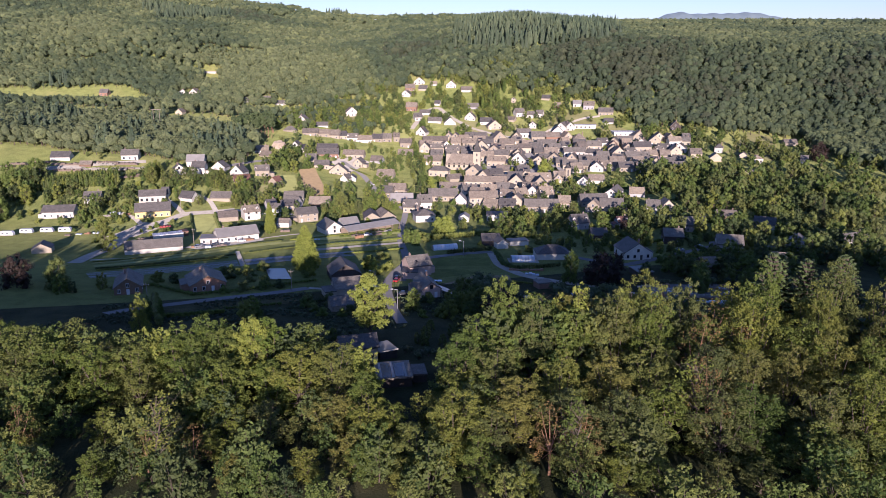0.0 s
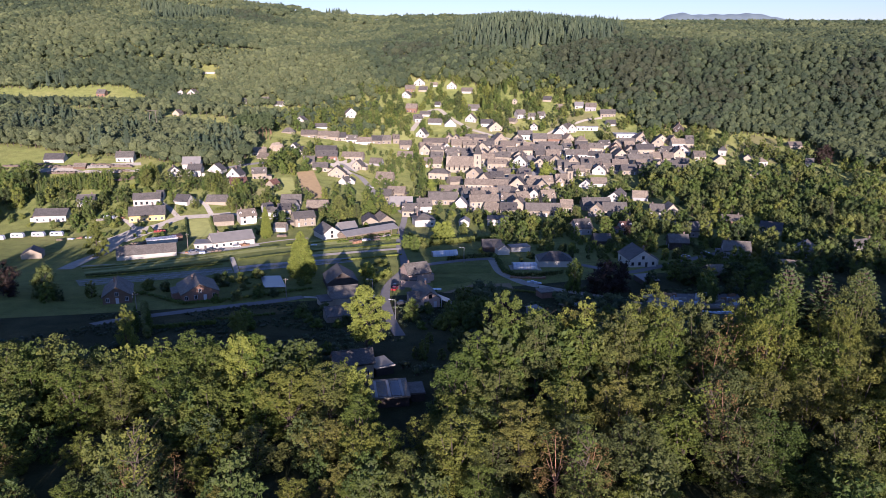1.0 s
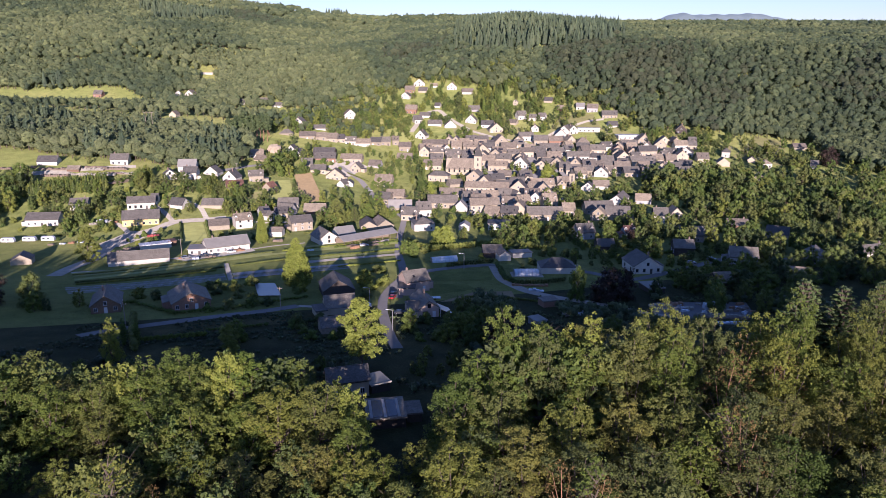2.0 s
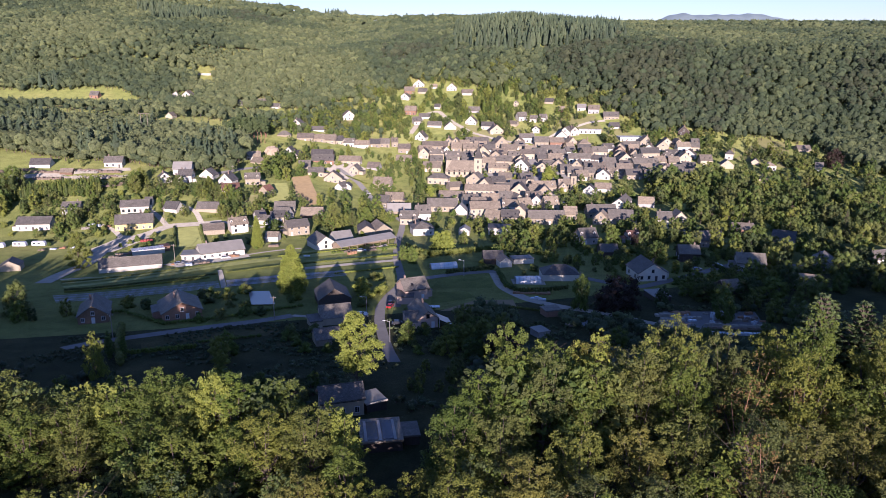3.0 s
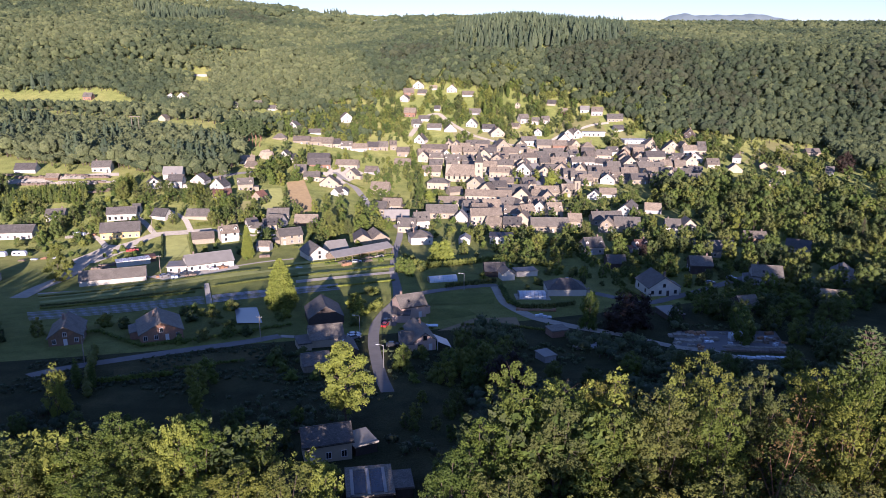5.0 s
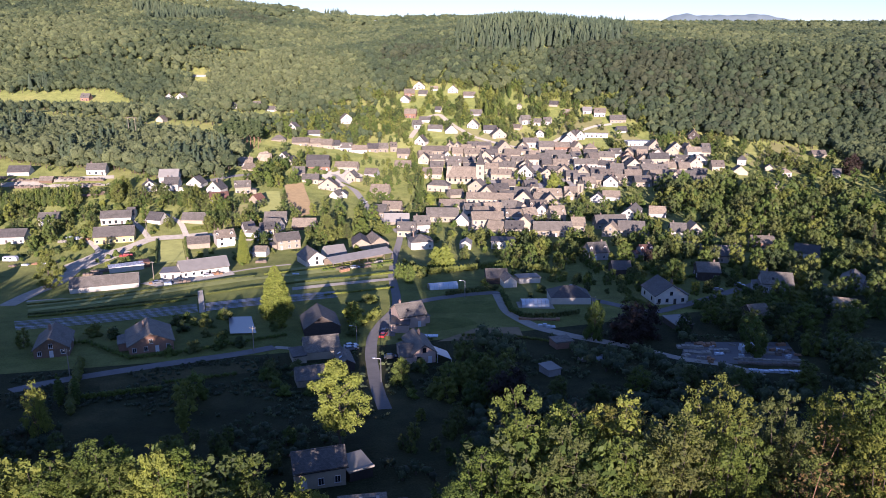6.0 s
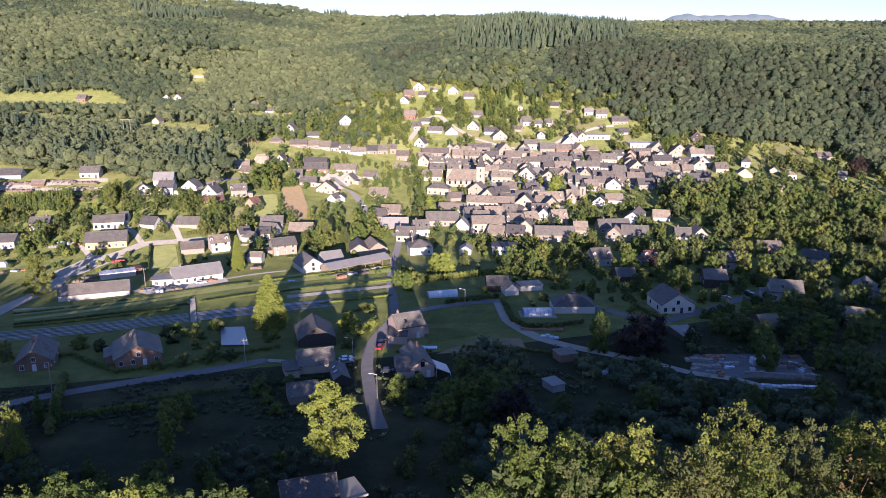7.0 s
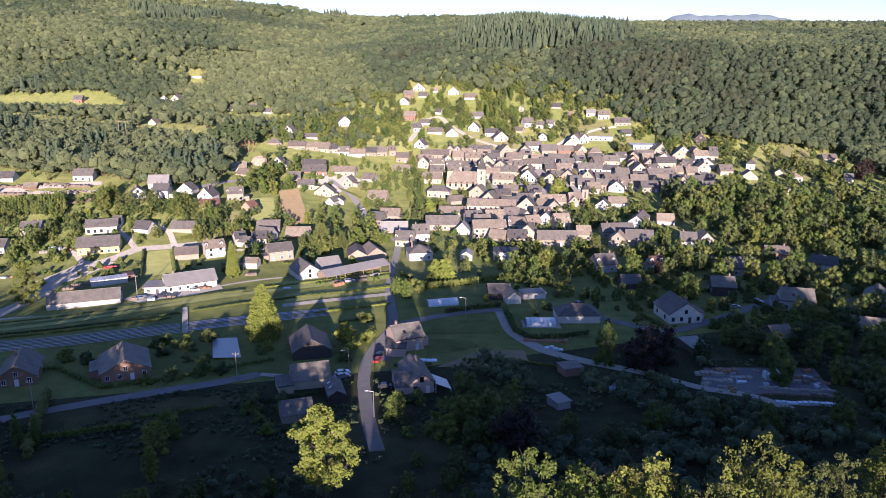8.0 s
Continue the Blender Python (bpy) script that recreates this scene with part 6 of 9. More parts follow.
def church(x, y, turn, long, wide, eave, rise, tower_wide, tower_tall, spire_tall, label, wall="cream"):
    z = float(height(x, y))
    thing = tagged(new("church"), label, "church")
    thing.matrix_basis = pose(x, y, z, 0, 0, turn)
    TAKEN.append((x, y, long * 0.6))
    hw, hd = long / 2, wide / 2
    bm = bmesh.new()
    outline = [(-hd, -2), (hd, -2), (hd, eave), (0, eave + rise), (-hd, eave)]
    a, b = [bm.verts.new((hw, py, pz)) for py, pz in outline], [bm.verts.new((-hw, py, pz)) for py, pz in outline]
    bm.faces.new(a), bm.faces.new(b[::-1])
    for i in range(5):
        j = (i + 1) % 5
        bm.faces.new((a[j], a[i], b[i], b[j]))
    part("nave_wall", bm, WALLS[wall], thing)
    bm = bmesh.new()
    over, s = 0.5, rise / hd
    el, top = eave - over * s + 0.25, eave + rise + 0.25
    roof_slab(bm, (-hw - 0.4, -hd - over, el), (hw, -hd - over, el), (hw, 0, top), (-hw + 4.5, 0, top), 0.25)
    roof_slab(bm, (hw, hd + over, el), (-hw - 0.4, hd + over, el), (-hw + 4.5, 0, top), (hw, 0, top), 0.25)
    lo0, lo1, tip = bm.verts.new((-hw - 0.4, hd + over, el)), bm.verts.new((-hw - 0.4, -hd - over, el)), bm.verts.new((-hw + 4.5, 0, top))
    bm.faces.new((lo0, lo1, tip))
    roof = part("nave_roof", bm, ROOFS["brown"], thing)
    roof_uv(roof.data)
    for i in range(5):
        bm = bmesh.new()
        arched(bm, 1.3, 3.4, 0.08)
        win = part("window", bm, GLASS, thing)
        win.matrix_basis = pose(-hw + (i + 0.7) * long / 5.4, -hd, 1.6)
    tw = tower_wide / 2
    bm = bmesh.new()
    block(bm, hw + 0.01, -tw, -2, hw + tower_wide, tw, tower_tall)
    block(bm, hw - 0.15, -tw - 0.15, tower_tall, hw + tower_wide + 0.15, tw + 0.15, tower_tall + 0.35)
    tower = part("tower", bm, WALLS[wall], thing)
    bm = bmesh.new()
    spire(bm, hw + tw, 0, tower_tall + 0.352, tw + 0.25, spire_tall)
    part("spire", bm, ROOFS["slate"], thing)
    bm = bmesh.new()
    block(bm, hw + tw - 0.05, -0.05, tower_tall + spire_tall - 0.2, hw + tw + 0.05, 0.05, tower_tall + spire_tall + 2.0)
    block(bm, hw + tw - 0.5, -0.05, tower_tall + spire_tall + 1.2, hw + tw + 0.5, 0.05, tower_tall + spire_tall + 1.3)
    part("cross", bm, FRAME_DARK, thing)
    for zz in (tower_tall - 3.2, tower_tall * 0.45):
        bm = bmesh.new()
        arched(bm, 1.2, 2.3, 0.06)
        louvre = part("louvre", bm, FRAME_DARK, tower)
        louvre.matrix_basis = pose(hw + tw, -tw, zz)
    return thing


# ---- small built things ----
METAL = plain("grey_metal", (0.45, 0.46, 0.47), 0.4, 0.15, 2, 0, 0.8)
TIMBER = plain("weathered_timber", (0.24, 0.19, 0.14), 0.9, 0.35, 2)
PLASTIC = plain("milky_sheet", (0.6, 0.66, 0.7), 0.25, 0.08, 1, 0)
RUBBER = plain("tyre_rubber", (0.02, 0.02, 0.02), 0.8, 0.2, 4, 0)
PAINTS = {"white": plain("white_car_paint", (0.75, 0.75, 0.75), 0.25, 0.03, 1, 0), "dark": plain("dark_car_paint", (0.03, 0.035, 0.045), 0.25, 0.1, 1, 0), "red": plain("red_car_paint", (0.4, 0.04, 0.035), 0.3, 0.1, 1, 0),
          "silver": plain("silver_car_paint", (0.42, 0.43, 0.45), 0.3, 0.05, 1, 0, 0.5), "orange": plain("orange_paint", (0.5, 0.2, 0.05), 0.5, 0.2, 1, 0), "blue": plain("blue_paint", (0.08, 0.16, 0.28), 0.4, 0.15, 1, 0)}


def loft(bm, rings):
    made = [[bm.verts.new(p) for p in ring] for ring in rings]
    n = len(made[0])
    for a, b in zip(made, made[1:]):
        for i in range(n):
            j = (i + 1) % n
            bm.faces.new((a[i], a[j], b[j], b[i]))
    bm.faces.new(made[0][::-1])
    bm.faces.new(made[-1])


def wheel_set(thing, places, radius, width):
    for x, y in places:
        bm = bmesh.new()
        bmesh.ops.create_cone(bm, cap_ends=True, segments=14, radius1=radius, radius2=radius, depth=width)
        tyre = part("wheel", bm, RUBBER, thing)
        tyre.matrix_basis = pose(x, y, radius, 90, 0, 0)
        bm = bmesh.new()
        bmesh.ops.create_cone(bm, cap_ends=True, segments=10, radius1=radius * 0.6, radius2=radius * 0.6, depth=width + 0.02)
        part("rim", bm, METAL, tyre)


def car(x, y, turn, paint, label):
    thing = tagged(new("car"), label, "car", "parked cars")
    thing.matrix_basis = pose(x, y, float(height(x, y)) + 0.14, 0, 0, turn)
    bm = bmesh.new()
    w = 0.86
    profile = [(-2.1, 0.3, 0.7), (-2.05, 0.3, 0.88), (-1.3, 0.28, 0.95), (0.9, 0.28, 0.95), (1.9, 0.3, 0.82), (2.1, 0.34, 0.65)]
    loft(bm, [[(px, -w, lo), (px, w, lo), (px, w * 0.96, hi), (px, -w * 0.96, hi)] for px, lo, hi in profile])
    part("body", bm, PAINTS[paint], thing)
    bm = bmesh.new()
    loft(bm, [[(-1.75, -0.78, 0.945), (0.95, -0.78, 0.945), (0.95, 0.78, 0.945), (-1.75, 0.78, 0.945)], [(-1.3, -0.62, 1.36), (0.25, -0.62, 1.36), (0.25, 0.62, 1.36), (-1.3, 0.62, 1.36)]])
    part("cabin_glass", bm, GLASS, thing)
    bm = bmesh.new()
    loft(bm, [[(-1.34, -0.66, 1.362), (0.28, -0.66, 1.362), (0.28, 0.66, 1.362), (-1.34, 0.66, 1.362)], [(-1.2, -0.58, 1.43), (0.15, -0.58, 1.43), (0.15, 0.58, 1.43), (-1.2, 0.58, 1.43)]])
    part("car_roof", bm, PAINTS[paint], thing)
    for s in (-1, 1):
        bm = bmesh.new()
        block(bm, 2.0, s * 0.6 - 0.16, 0.6, 2.14, s * 0.6 + 0.16, 0.74)
        part("headlight", bm, PLASTIC, thing)
    wheel_set(thing, ((-1.35, -0.8), (-1.35, 0.8), (1.35, -0.8), (1.35, 0.8)), 0.32, 0.2)
    return thing


def caravan(x, y, turn, label):
    thing = tagged(new("caravan"), label, "caravan", "parked caravans")
    thing.matrix_basis = pose(x, y, float(height(x, y)) + 0.1, 0, 0, turn)
    bm = bmesh.new()
    loft(bm, [[(px, -1.1, 0.45), (px, 1.1, 0.45), (px, 1.1, hi), (px, 0.9, hi + 0.2), (px, -0.9, hi + 0.2), (px, -1.1, hi)] for px, hi in ((-3.2, 1.6), (-3.0, 2.3), (2.6, 2.4), (3.1, 1.9), (3.3, 1.2))])
    part("body", bm, PAINTS["white"], thing)
    for px in (-1.9, 0.4):
        bm = bmesh.new()
        block(bm, px - 0.6, -1.13, 1.35, px + 0.6, -1.09, 2.0)
        part("window", bm, GLASS, thing)
    bm = bmesh.new()
    block(bm, 1.4, -1.13, 0.55, 2.1, -1.09, 2.2)
    part("door", bm, FRAME_WHITE, thing)
    wheel_set(thing, ((-0.3, -0.95), (-0.3, 0.95)), 0.34, 0.2)
    return thing


def utility_pole(x, y, tall, label, lamp=False):
    thing = tagged(new("street_lamp" if lamp else "utility_pole"), label, "street lamp" if lamp else "utility pole", "" if lamp else "poles along the roads")
    thing.matrix_basis = pose(x, y, float(height(x, y)) - 0.3)
    bm = bmesh.new()
    limb(bm, (0, 0, 0), (0, 0, tall), 0.16, 0.1, 10)
    part("pole", bm, METAL if lamp else BARK_PALE, thing)
    bm = bmesh.new()
    if lamp:
        limb(bm, (0, 0, tall - 0.1), (-1.5, 0, tall + 0.15), 0.07, 0.05, 8)
        part("arm", bm, METAL, thing)
        bm = bmesh.new()
        block(bm, -2.2, -0.16, tall + 0.05, -1.4, 0.16, tall + 0.22)
        part("lamp_head", bm, FRAME_WHITE, thing)
    else:
        block(bm, -0.9, -0.06, tall - 0.5, 0.9, 0.06, tall - 0.36)
        part("crossarm", bm, BARK_PALE, thing)
        for px in (-0.8, 0.0, 0.8):
            bm = bmesh.new()
            limb(bm, (px, 0, tall - 0.36), (px, 0, tall - 0.1 if px else tall + 0.2), 0.06, 0.05, 6)
            part("insulator", bm, FRAME_WHITE, thing)
    return thing


def pylon(x, y, tall):
    thing = tagged(new("power_pylon"), "pale twin-pole power pylon above the wood", "pylon")
    thing.matrix_basis = pose(x, y, float(height(x, y)))
    for px in (-2.6, 2.6):
        bm = bmesh.new()
        limb(bm, (px, 0, -1), (px, 0, tall), 0.2, 0.15, 8)
        part("post", bm, BARK_PALE, thing)
    bm = bmesh.new()
    block(bm, -4.2, -0.15, tall, 4.2, 0.15, tall + 0.35)
    part("crossarm", bm, BARK_PALE, thing)


def pool_canopy(x, y, turn, w, d, tall):
    thing = tagged(new("pool_canopy"), "pale ribbed pool canopy with milky panes on a terrace", "pool canopy")
    thing.matrix_basis = pose(x, y, float(height(x, y)) + 0.15, 0, 0, turn)
    TAKEN.append((x, y, w * 0.7))
    n = 7
    for i in range(n):
        x0, x1 = -w / 2 + i * w / n, -w / 2 + (i + 1) * w / n
        bm = bmesh.new()
        arc = [(-d / 2 * math.cos(q), tall * math.sin(q) ** 0.7) for q in np.linspace(0.02, math.pi - 0.02, 9)]
        loft(bm, [[(px, py, pz) for py, pz in arc] for px in (x0 + 0.1, x1 - 0.1)])
        part("pane", bm, PLASTIC, thing)
        bm = bmesh.new()
        loft(bm, [[(px, py * 1.02, pz * 1.03 + 0.02) for py, pz in arc] for px in (x0 - 0.08, x0 + 0.08)])
        part("rib", bm, METAL, thing)
    bm = bmesh.new()
    block(bm, -w / 2 - 1.2, -d / 2 - 1.4, -0.5, w / 2 + 1.6, d / 2 + 0.8, -0.004)
    part("terrace", bm, GRAVEL, thing)


def poly_tunnel(x, y, turn, long, wide, tall):
    """A low white plant tunnel: a sheet over hoops, closed by flat ends."""
    thing = tagged(new("poly_tunnel"), "long white plastic plant tunnel on dark grass", "poly tunnel")
    thing.matrix_basis = pose(x, y, float(height(x, y)) - 0.1, 0, 0, turn)
    TAKEN.append((x, y, long * 0.55))
    arc = [(-wide / 2 * math.cos(q), tall * math.sin(q) ** 0.8) for q in np.linspace(0.0, math.pi, 11)]
    bm = bmesh.new()
    loft(bm, [[(px, py, pz) for py, pz in arc] for px in (-long / 2, long / 2)])
    part("sheet", bm, PLASTIC, thing)
    for i in range(7):
        bm = bmesh.new()
        px = -long / 2 + i * long / 6
        loft(bm, [[(k, py * 1.015, pz * 1.02 + 0.01) for py, pz in arc] for k in (px - 0.05, px + 0.05)])
        part("hoop", bm, METAL, thing)


def canopy(x, y, turn, w, d, high, low):
    """A sloping sheet roof on four posts."""
    thing = tagged(new("lean_to_canopy"), "sloping pale sheet canopy on posts beside a house", "canopy")
    thing.matrix_basis = pose(x, y, float(height(x, y)), 0, 0, turn)
    bm = bmesh.new()
    roof_slab(bm, (-w / 2, -d / 2, high), (w / 2, -d / 2, low), (w / 2, d / 2, low), (-w / 2, d / 2, high), 0.08)
    part("sheet", bm, PLASTIC, thing)
    for px, tall in ((-w / 2 + 0.1, high), (w / 2 - 0.1, low)):
        for py in (-d / 2 + 0.1, d / 2 - 0.1):
            bm = bmesh.new()
            block(bm, px - 0.06, py - 0.06, -0.5, px + 0.06, py + 0.06, tall - 0.1)
            part("post", bm, FRAME_WHITE, thing)


def skylights(thing, w, eave, rise, places, side=-1):
    """Roof windows in the slope of a gable-fronted house."""
    slope = math.degrees(math.atan2(rise, w / 2))
    for py, f in places:
        bm = bmesh.new()
        block(bm, -0.55, -0.45, 0, 0.55, 0.45, 0.1)
        win = part("roof_window", bm, FRAME_DARK, thing)
        win.matrix_basis = pose(side * w / 2 * (1 - f), py, eave + rise * f + 0.24, 0, side * slope, 0)
        # the pane's milky colour stands in for sky reflected in glass
        bm = bmesh.new()
        block(bm, -0.47, -0.37, 0.104, 0.47, 0.37, 0.13)
        part("pane", bm, PLASTIC, win)


def open_shed(x, y, turn, w, d, eave, rise):
    thing = tagged(new("open_shed"), "long open timber shed with a grey roof, full of stacked goods", "shed")
    thing.matrix_basis = pose(x, y, float(height(x, y)), 0, 0, turn)
    TAKEN.append((x, y, w * 0.45))
    bm = bmesh.new()
    roof_slab(bm, (-w / 2, -d / 2 - 0.6, eave), (w / 2, -d / 2 - 0.6, eave), (w / 2, 0.8, eave + rise), (-w / 2, 0.8, eave + rise), 0.2)
    roof_slab(bm, (w / 2, d / 2 + 0.4, eave), (-w / 2, d / 2 + 0.4, eave), (-w / 2, 0.8, eave + rise), (w / 2, 0.8, eave + rise), 0.2)
    roof_uv(part("roof", bm, ROOFS["grey"], thing).data)
    bm = bmesh.new()
    block(bm, -w / 2 + 0.2, d / 2 - 0.2, -1, w / 2 - 0.2, d / 2, eave - 0.1)
    part("back_wall", bm, TIMBER, thing)
    n = int(w / 4.5)
    for i in range(n + 1):
        bm = bmesh.new()
        px = -w / 2 + 0.3 + i * (w - 0.6) / n
        block(bm, px - 0.12, -d / 2 - 0.2, -1, px + 0.12, -d / 2 + 0.04, eave - 0.05)
        part("post", bm, TIMBER, thing)


def stack(x, y, turn, w, d, tall, material, label, name="timber_stack"):
    """Boards, crates or bags heaped in uneven courses."""
    rng = random.Random(int(x * 13 + y * 7))
    thing = tagged(new(name), label, name.replace("_", " "))
    thing.matrix_basis = pose(x, y, float(height(x, y)) + 0.1, 0, 0, turn)
    n = max(2, int(w / 1.3))
    for i in range(n):
        bm = bmesh.new()
        hh = tall * rng.uniform(0.5, 1.05)
        x0, x1 = -w / 2 + i * w / n + 0.06, -w / 2 + (i + 1) * w / n - 0.06
        rings = []
        for lift, out in ((0, 1.0), (0.45, 1.03), (0.5, 0.9), (0.95, 0.93), (1.0, 0.8)):
            m, s = (x0 + x1) / 2 + rng.uniform(-0.06, 0.06), rng.uniform(-0.08, 0.08)
            rings.append([(m - (x1 - x0) / 2 * out, -d / 2 * out + s, lift * hh), (m + (x1 - x0) / 2 * out, -d / 2 * out + s, lift * hh), (m + (x1 - x0) / 2 * out, d / 2 * out + s, lift * hh), (m - (x1 - x0) / 2 * out, d / 2 * out + s, lift * hh)])
        loft(bm, rings)
        part("crate", bm, material, thing)
    return thing


def hedge(points, wide, tall, label, leaf=None, group="hedges", dense=20.0):
    """A clipped hedge along a line."""
    rng = np.random.default_rng(int(abs(points[0][0] * 17 + points[0][1] * 5)))
    centres, radii = [], []
    for (x0, y0), (x1, y1) in zip(points, points[1:]):
        n = max(1, int(math.hypot(x1 - x0, y1 - y0) / (wide * 0.6)))
        for i in range(n + 1):
            x, y = x0 + (x1 - x0) * i / n, y0 + (y1 - y0) * i / n
            z = float(height(x, y))
            for lift in ((0.4, 0.75) if tall > 1.6 else (0.5,)):
                centres.append((x + rng.normal() * 0.12 * wide, y + rng.normal() * 0.12 * wide, z + tall * lift))
                radii.append(max(wide, tall * 0.75) * 0.5 * rng.uniform(0.85, 1.1))
    origin = np.array(centres).mean(0)
    centres = np.array(centres) - origin
    v, f = leaves(rng, centres, radii, int(len(centres) * dense), 0.32, 0.9)
    cv, cf = lumps(centres, radii, 0.9, 0.86)
    ob = new("hedge", mixed_mesh("hedge", np.concatenate([v, cv]), f, cf + len(v), leaf or LEAF_BROAD))
    ob.location = origin
    return tagged(ob, label, "hedge", group)


def rock(x, y, wide, tall, label):
    """A craggy outcrop bedded in the slope."""
    rng = random.Random(int(x * 3 + y))
    bm = bmesh.new()
    bmesh.ops.create_icosphere(bm, subdivisions=3, radius=1.0)
    for v in bm.verts:
        n = noise.noise(v.co * 2.1 + Vector((x, y, 0))) * 0.3 + noise.noise(v.co * 6.0) * 0.12
        v.co *= 1 + n
        v.co.z = round(v.co.z * 5) / 5 * 0.5 + v.co.z * 0.5
        v.co = Vector((v.co.x * wide / 2, v.co.y * wide * 0.35, v.co.z * tall))
    ob = part("rock_outcrop", bm, ROCK)
    ob.matrix_basis = pose(x, y, float(height(x, y)), 0, 0, rng.uniform(-20, 20))
    TAKEN.append((x, y, wide * 0.5))
    return tagged(ob, label, "rock")


ROCK = plain("pale_rock", (0.42, 0.35, 0.25), 0.95, 0.35, 0.7, 0.15)
rock(-160.0, 583.0, 11, 6.5, "sunlit beige rock outcrop at the end of the spur")
rock(-152.0, 575.0, 7, 3.5, "sunlit beige rock outcrop at the end of the spur")
BRICK_HEAP = plain("orange_brown_goods", (0.38, 0.22, 0.12), 0.9, 0.35, 2)
RED_HEAP = plain("red_machinery", (0.35, 0.06, 0.05), 0.6, 0.3, 2)
church(-13.0, 589.9, -4, 22, 13, 4.2, 7.5, 6, 13.5, 12, "cream church with a slate roof and a pointed tower spire")
church(62.9, 545.7, 5, 9, 8, 5, 3.2, 4.2, 10, 3.5, "small stone chapel with a square tower", "stone")
skylights(COTTAGE, 4.2, 2.2, 1.2, ((1.6, 0.45), (-1.2, 0.45)))
poly_tunnel(-13.5, 321.0, 18, 11.5, 4.4, 2.4)
canopy(-9.6, 241.2, 15, 4.2, 6.0, 3.2, 1.2)
open_shed(-54.5, 367.6, 41, 32.0, 8, 3.0, 1.8)
stack(-60.6, 352.4, 41, 4.5, 1.6, 1.3, TIMBER, "stacked reddish timber and goods before a shed")
stack(-56.8, 354.7, 41, 4.5, 1.6, 1.3, GRAVEL, "stacked reddish timber and goods before a shed")
stack(-53.1, 358.0, 41, 4.5, 1.6, 1.3, BRICK_HEAP, "stacked reddish timber and goods before a shed")
stack(-49.2, 362.3, 41, 4.5, 1.6, 1.3, TIMBER, "stacked reddish timber and goods before a shed")
stack(-45.3, 366.0, 41, 4.5, 1.6, 1.3, GRAVEL, "stacked reddish timber and goods before a shed")
stack(-57.4, 347.8, 41, 4.5, 1.6, 1.3, BRICK_HEAP, "stacked reddish timber and goods before a shed")
stack(-49.4, 356.5, 41, 4.5, 1.6, 1.3, TIMBER, "stacked reddish timber and goods before a shed")
pool_canopy(21.0, 299.7, 5, 10, 6, 2.2)
utility_pole(-65.2, 244.5, 8, "pale wooden utility pole beside a road")
utility_pole(-106.9, 220.3, 8, "pale wooden utility pole beside a road")
utility_pole(39.7, 287.0, 8, "pale wooden utility pole beside a road")
utility_pole(-170.6, 404.4, 9, "pale wooden utility pole beside a road")
utility_pole(220.7, 658.1, 8, "pale wooden utility pole beside a road")
utility_pole(-161.1, 493.4, 8, "pale wooden utility pole beside a road")
utility_pole(-137.3, 337.1, 8, "pale wooden utility pole beside a road")
utility_pole(-24.5, 221.7, 7, "grey street lamp with a single arm beside the lane", True)
utility_pole(-36.3, 253.9, 6, "grey street lamp with a single arm beside the lane", True)
utility_pole(-4.5, 307.4, 7, "grey street lamp with a single arm beside the lane", True)
stack(-262.7, 452.3, 3, 18, 2.4, 1.7, TIMBER, "brown timber stacked in the railway yard", "timber_stack")
stack(-241.0, 457.3, 3, 28, 2.4, 1.7, GRAVEL, "long low row of pale timber in the railway yard", "timber_stack")
stack(-266.2, 461.4, 3, 24, 2.4, 1.7, TIMBER, "long low row of timber in the railway yard", "timber_stack")
stack(-245.8, 464.8, 3, 16, 2.4, 1.7, GRAVEL, "long low row of pale timber in the railway yard", "timber_stack")
stack(-233.4, 468.7, 3, 18, 2.4, 1.7, TIMBER, "long low row of timber in the railway yard", "timber_stack")
stack(-221.7, 463.9, 3, 10, 2.4, 1.7, GRAVEL, "pale timber stacked in the railway yard", "timber_stack")
stack(-226.2, 447.7, 62, 9, 2, 1.2, TIMBER, "pale sheets stacked in rows", "timber_stack")
stack(-224.1, 448.5, 62, 9, 2, 1.2, TIMBER, "pale sheets stacked in rows", "timber_stack")
stack(-222.1, 449.6, 62, 9, 2, 1.2, TIMBER, "pale sheets stacked in rows", "timber_stack")
stack(-220.2, 450.7, 62, 9, 2, 1.2, TIMBER, "pale sheets stacked in rows", "timber_stack")
stack(-218.2, 451.3, 62, 9, 2, 1.2, TIMBER, "pale sheets stacked in rows", "timber_stack")
pylon(-257.9, 580.1, 19)
car(-37.4, 249.9, 30, "white", "white hatchback parked beside the lane")
car(-37.0, 247.3, 30, "silver", "silver car parked beside the lane")
car(-29.4, 265.7, 75, "dark", "dark car parked by a house")
car(-29.2, 261.5, 80, "red", "red car parked on a forecourt")
car(-24.1, 240.7, 5, "dark", "dark car parked beside a house")
car(106.1, 334.4, -30, "silver", "pale car parked in a shaded garden")
car(149.4, 408.4, 20, "white", "white car parked by a house")
car(156.0, 408.8, 70, "silver", "silver car parked by a house")
car(37.4, 324.5, 40, "dark", "dark car parked near a bungalow")
car(-55.3, 455.3, 30, "dark", "dark car on a village street")
car(-65.1, 484.7, 40, "red", "red car on a village street")
car(-74.4, 510.9, 50, "white", "white car on a village street")
car(81.4, 475.5, 20, "dark", "dark car by village houses")
car(59.1, 503.2, 0, "white", "white car by village houses")
car(94.3, 324.6, 10, "silver", "silver car in a shaded garden")
car(-113.9, 338.0, 20, "white", "white van beside the hall")
car(-131.4, 328.1, 40, "silver", "silver car in the yard")
car(-124.0, 329.5, 20, "dark", "dark car in the yard")
car(-53.8, 354.2, 10, "silver", "silver car beside the shed")
caravan(-235.1, 358.8, 4, "white caravan parked in a row on grass")
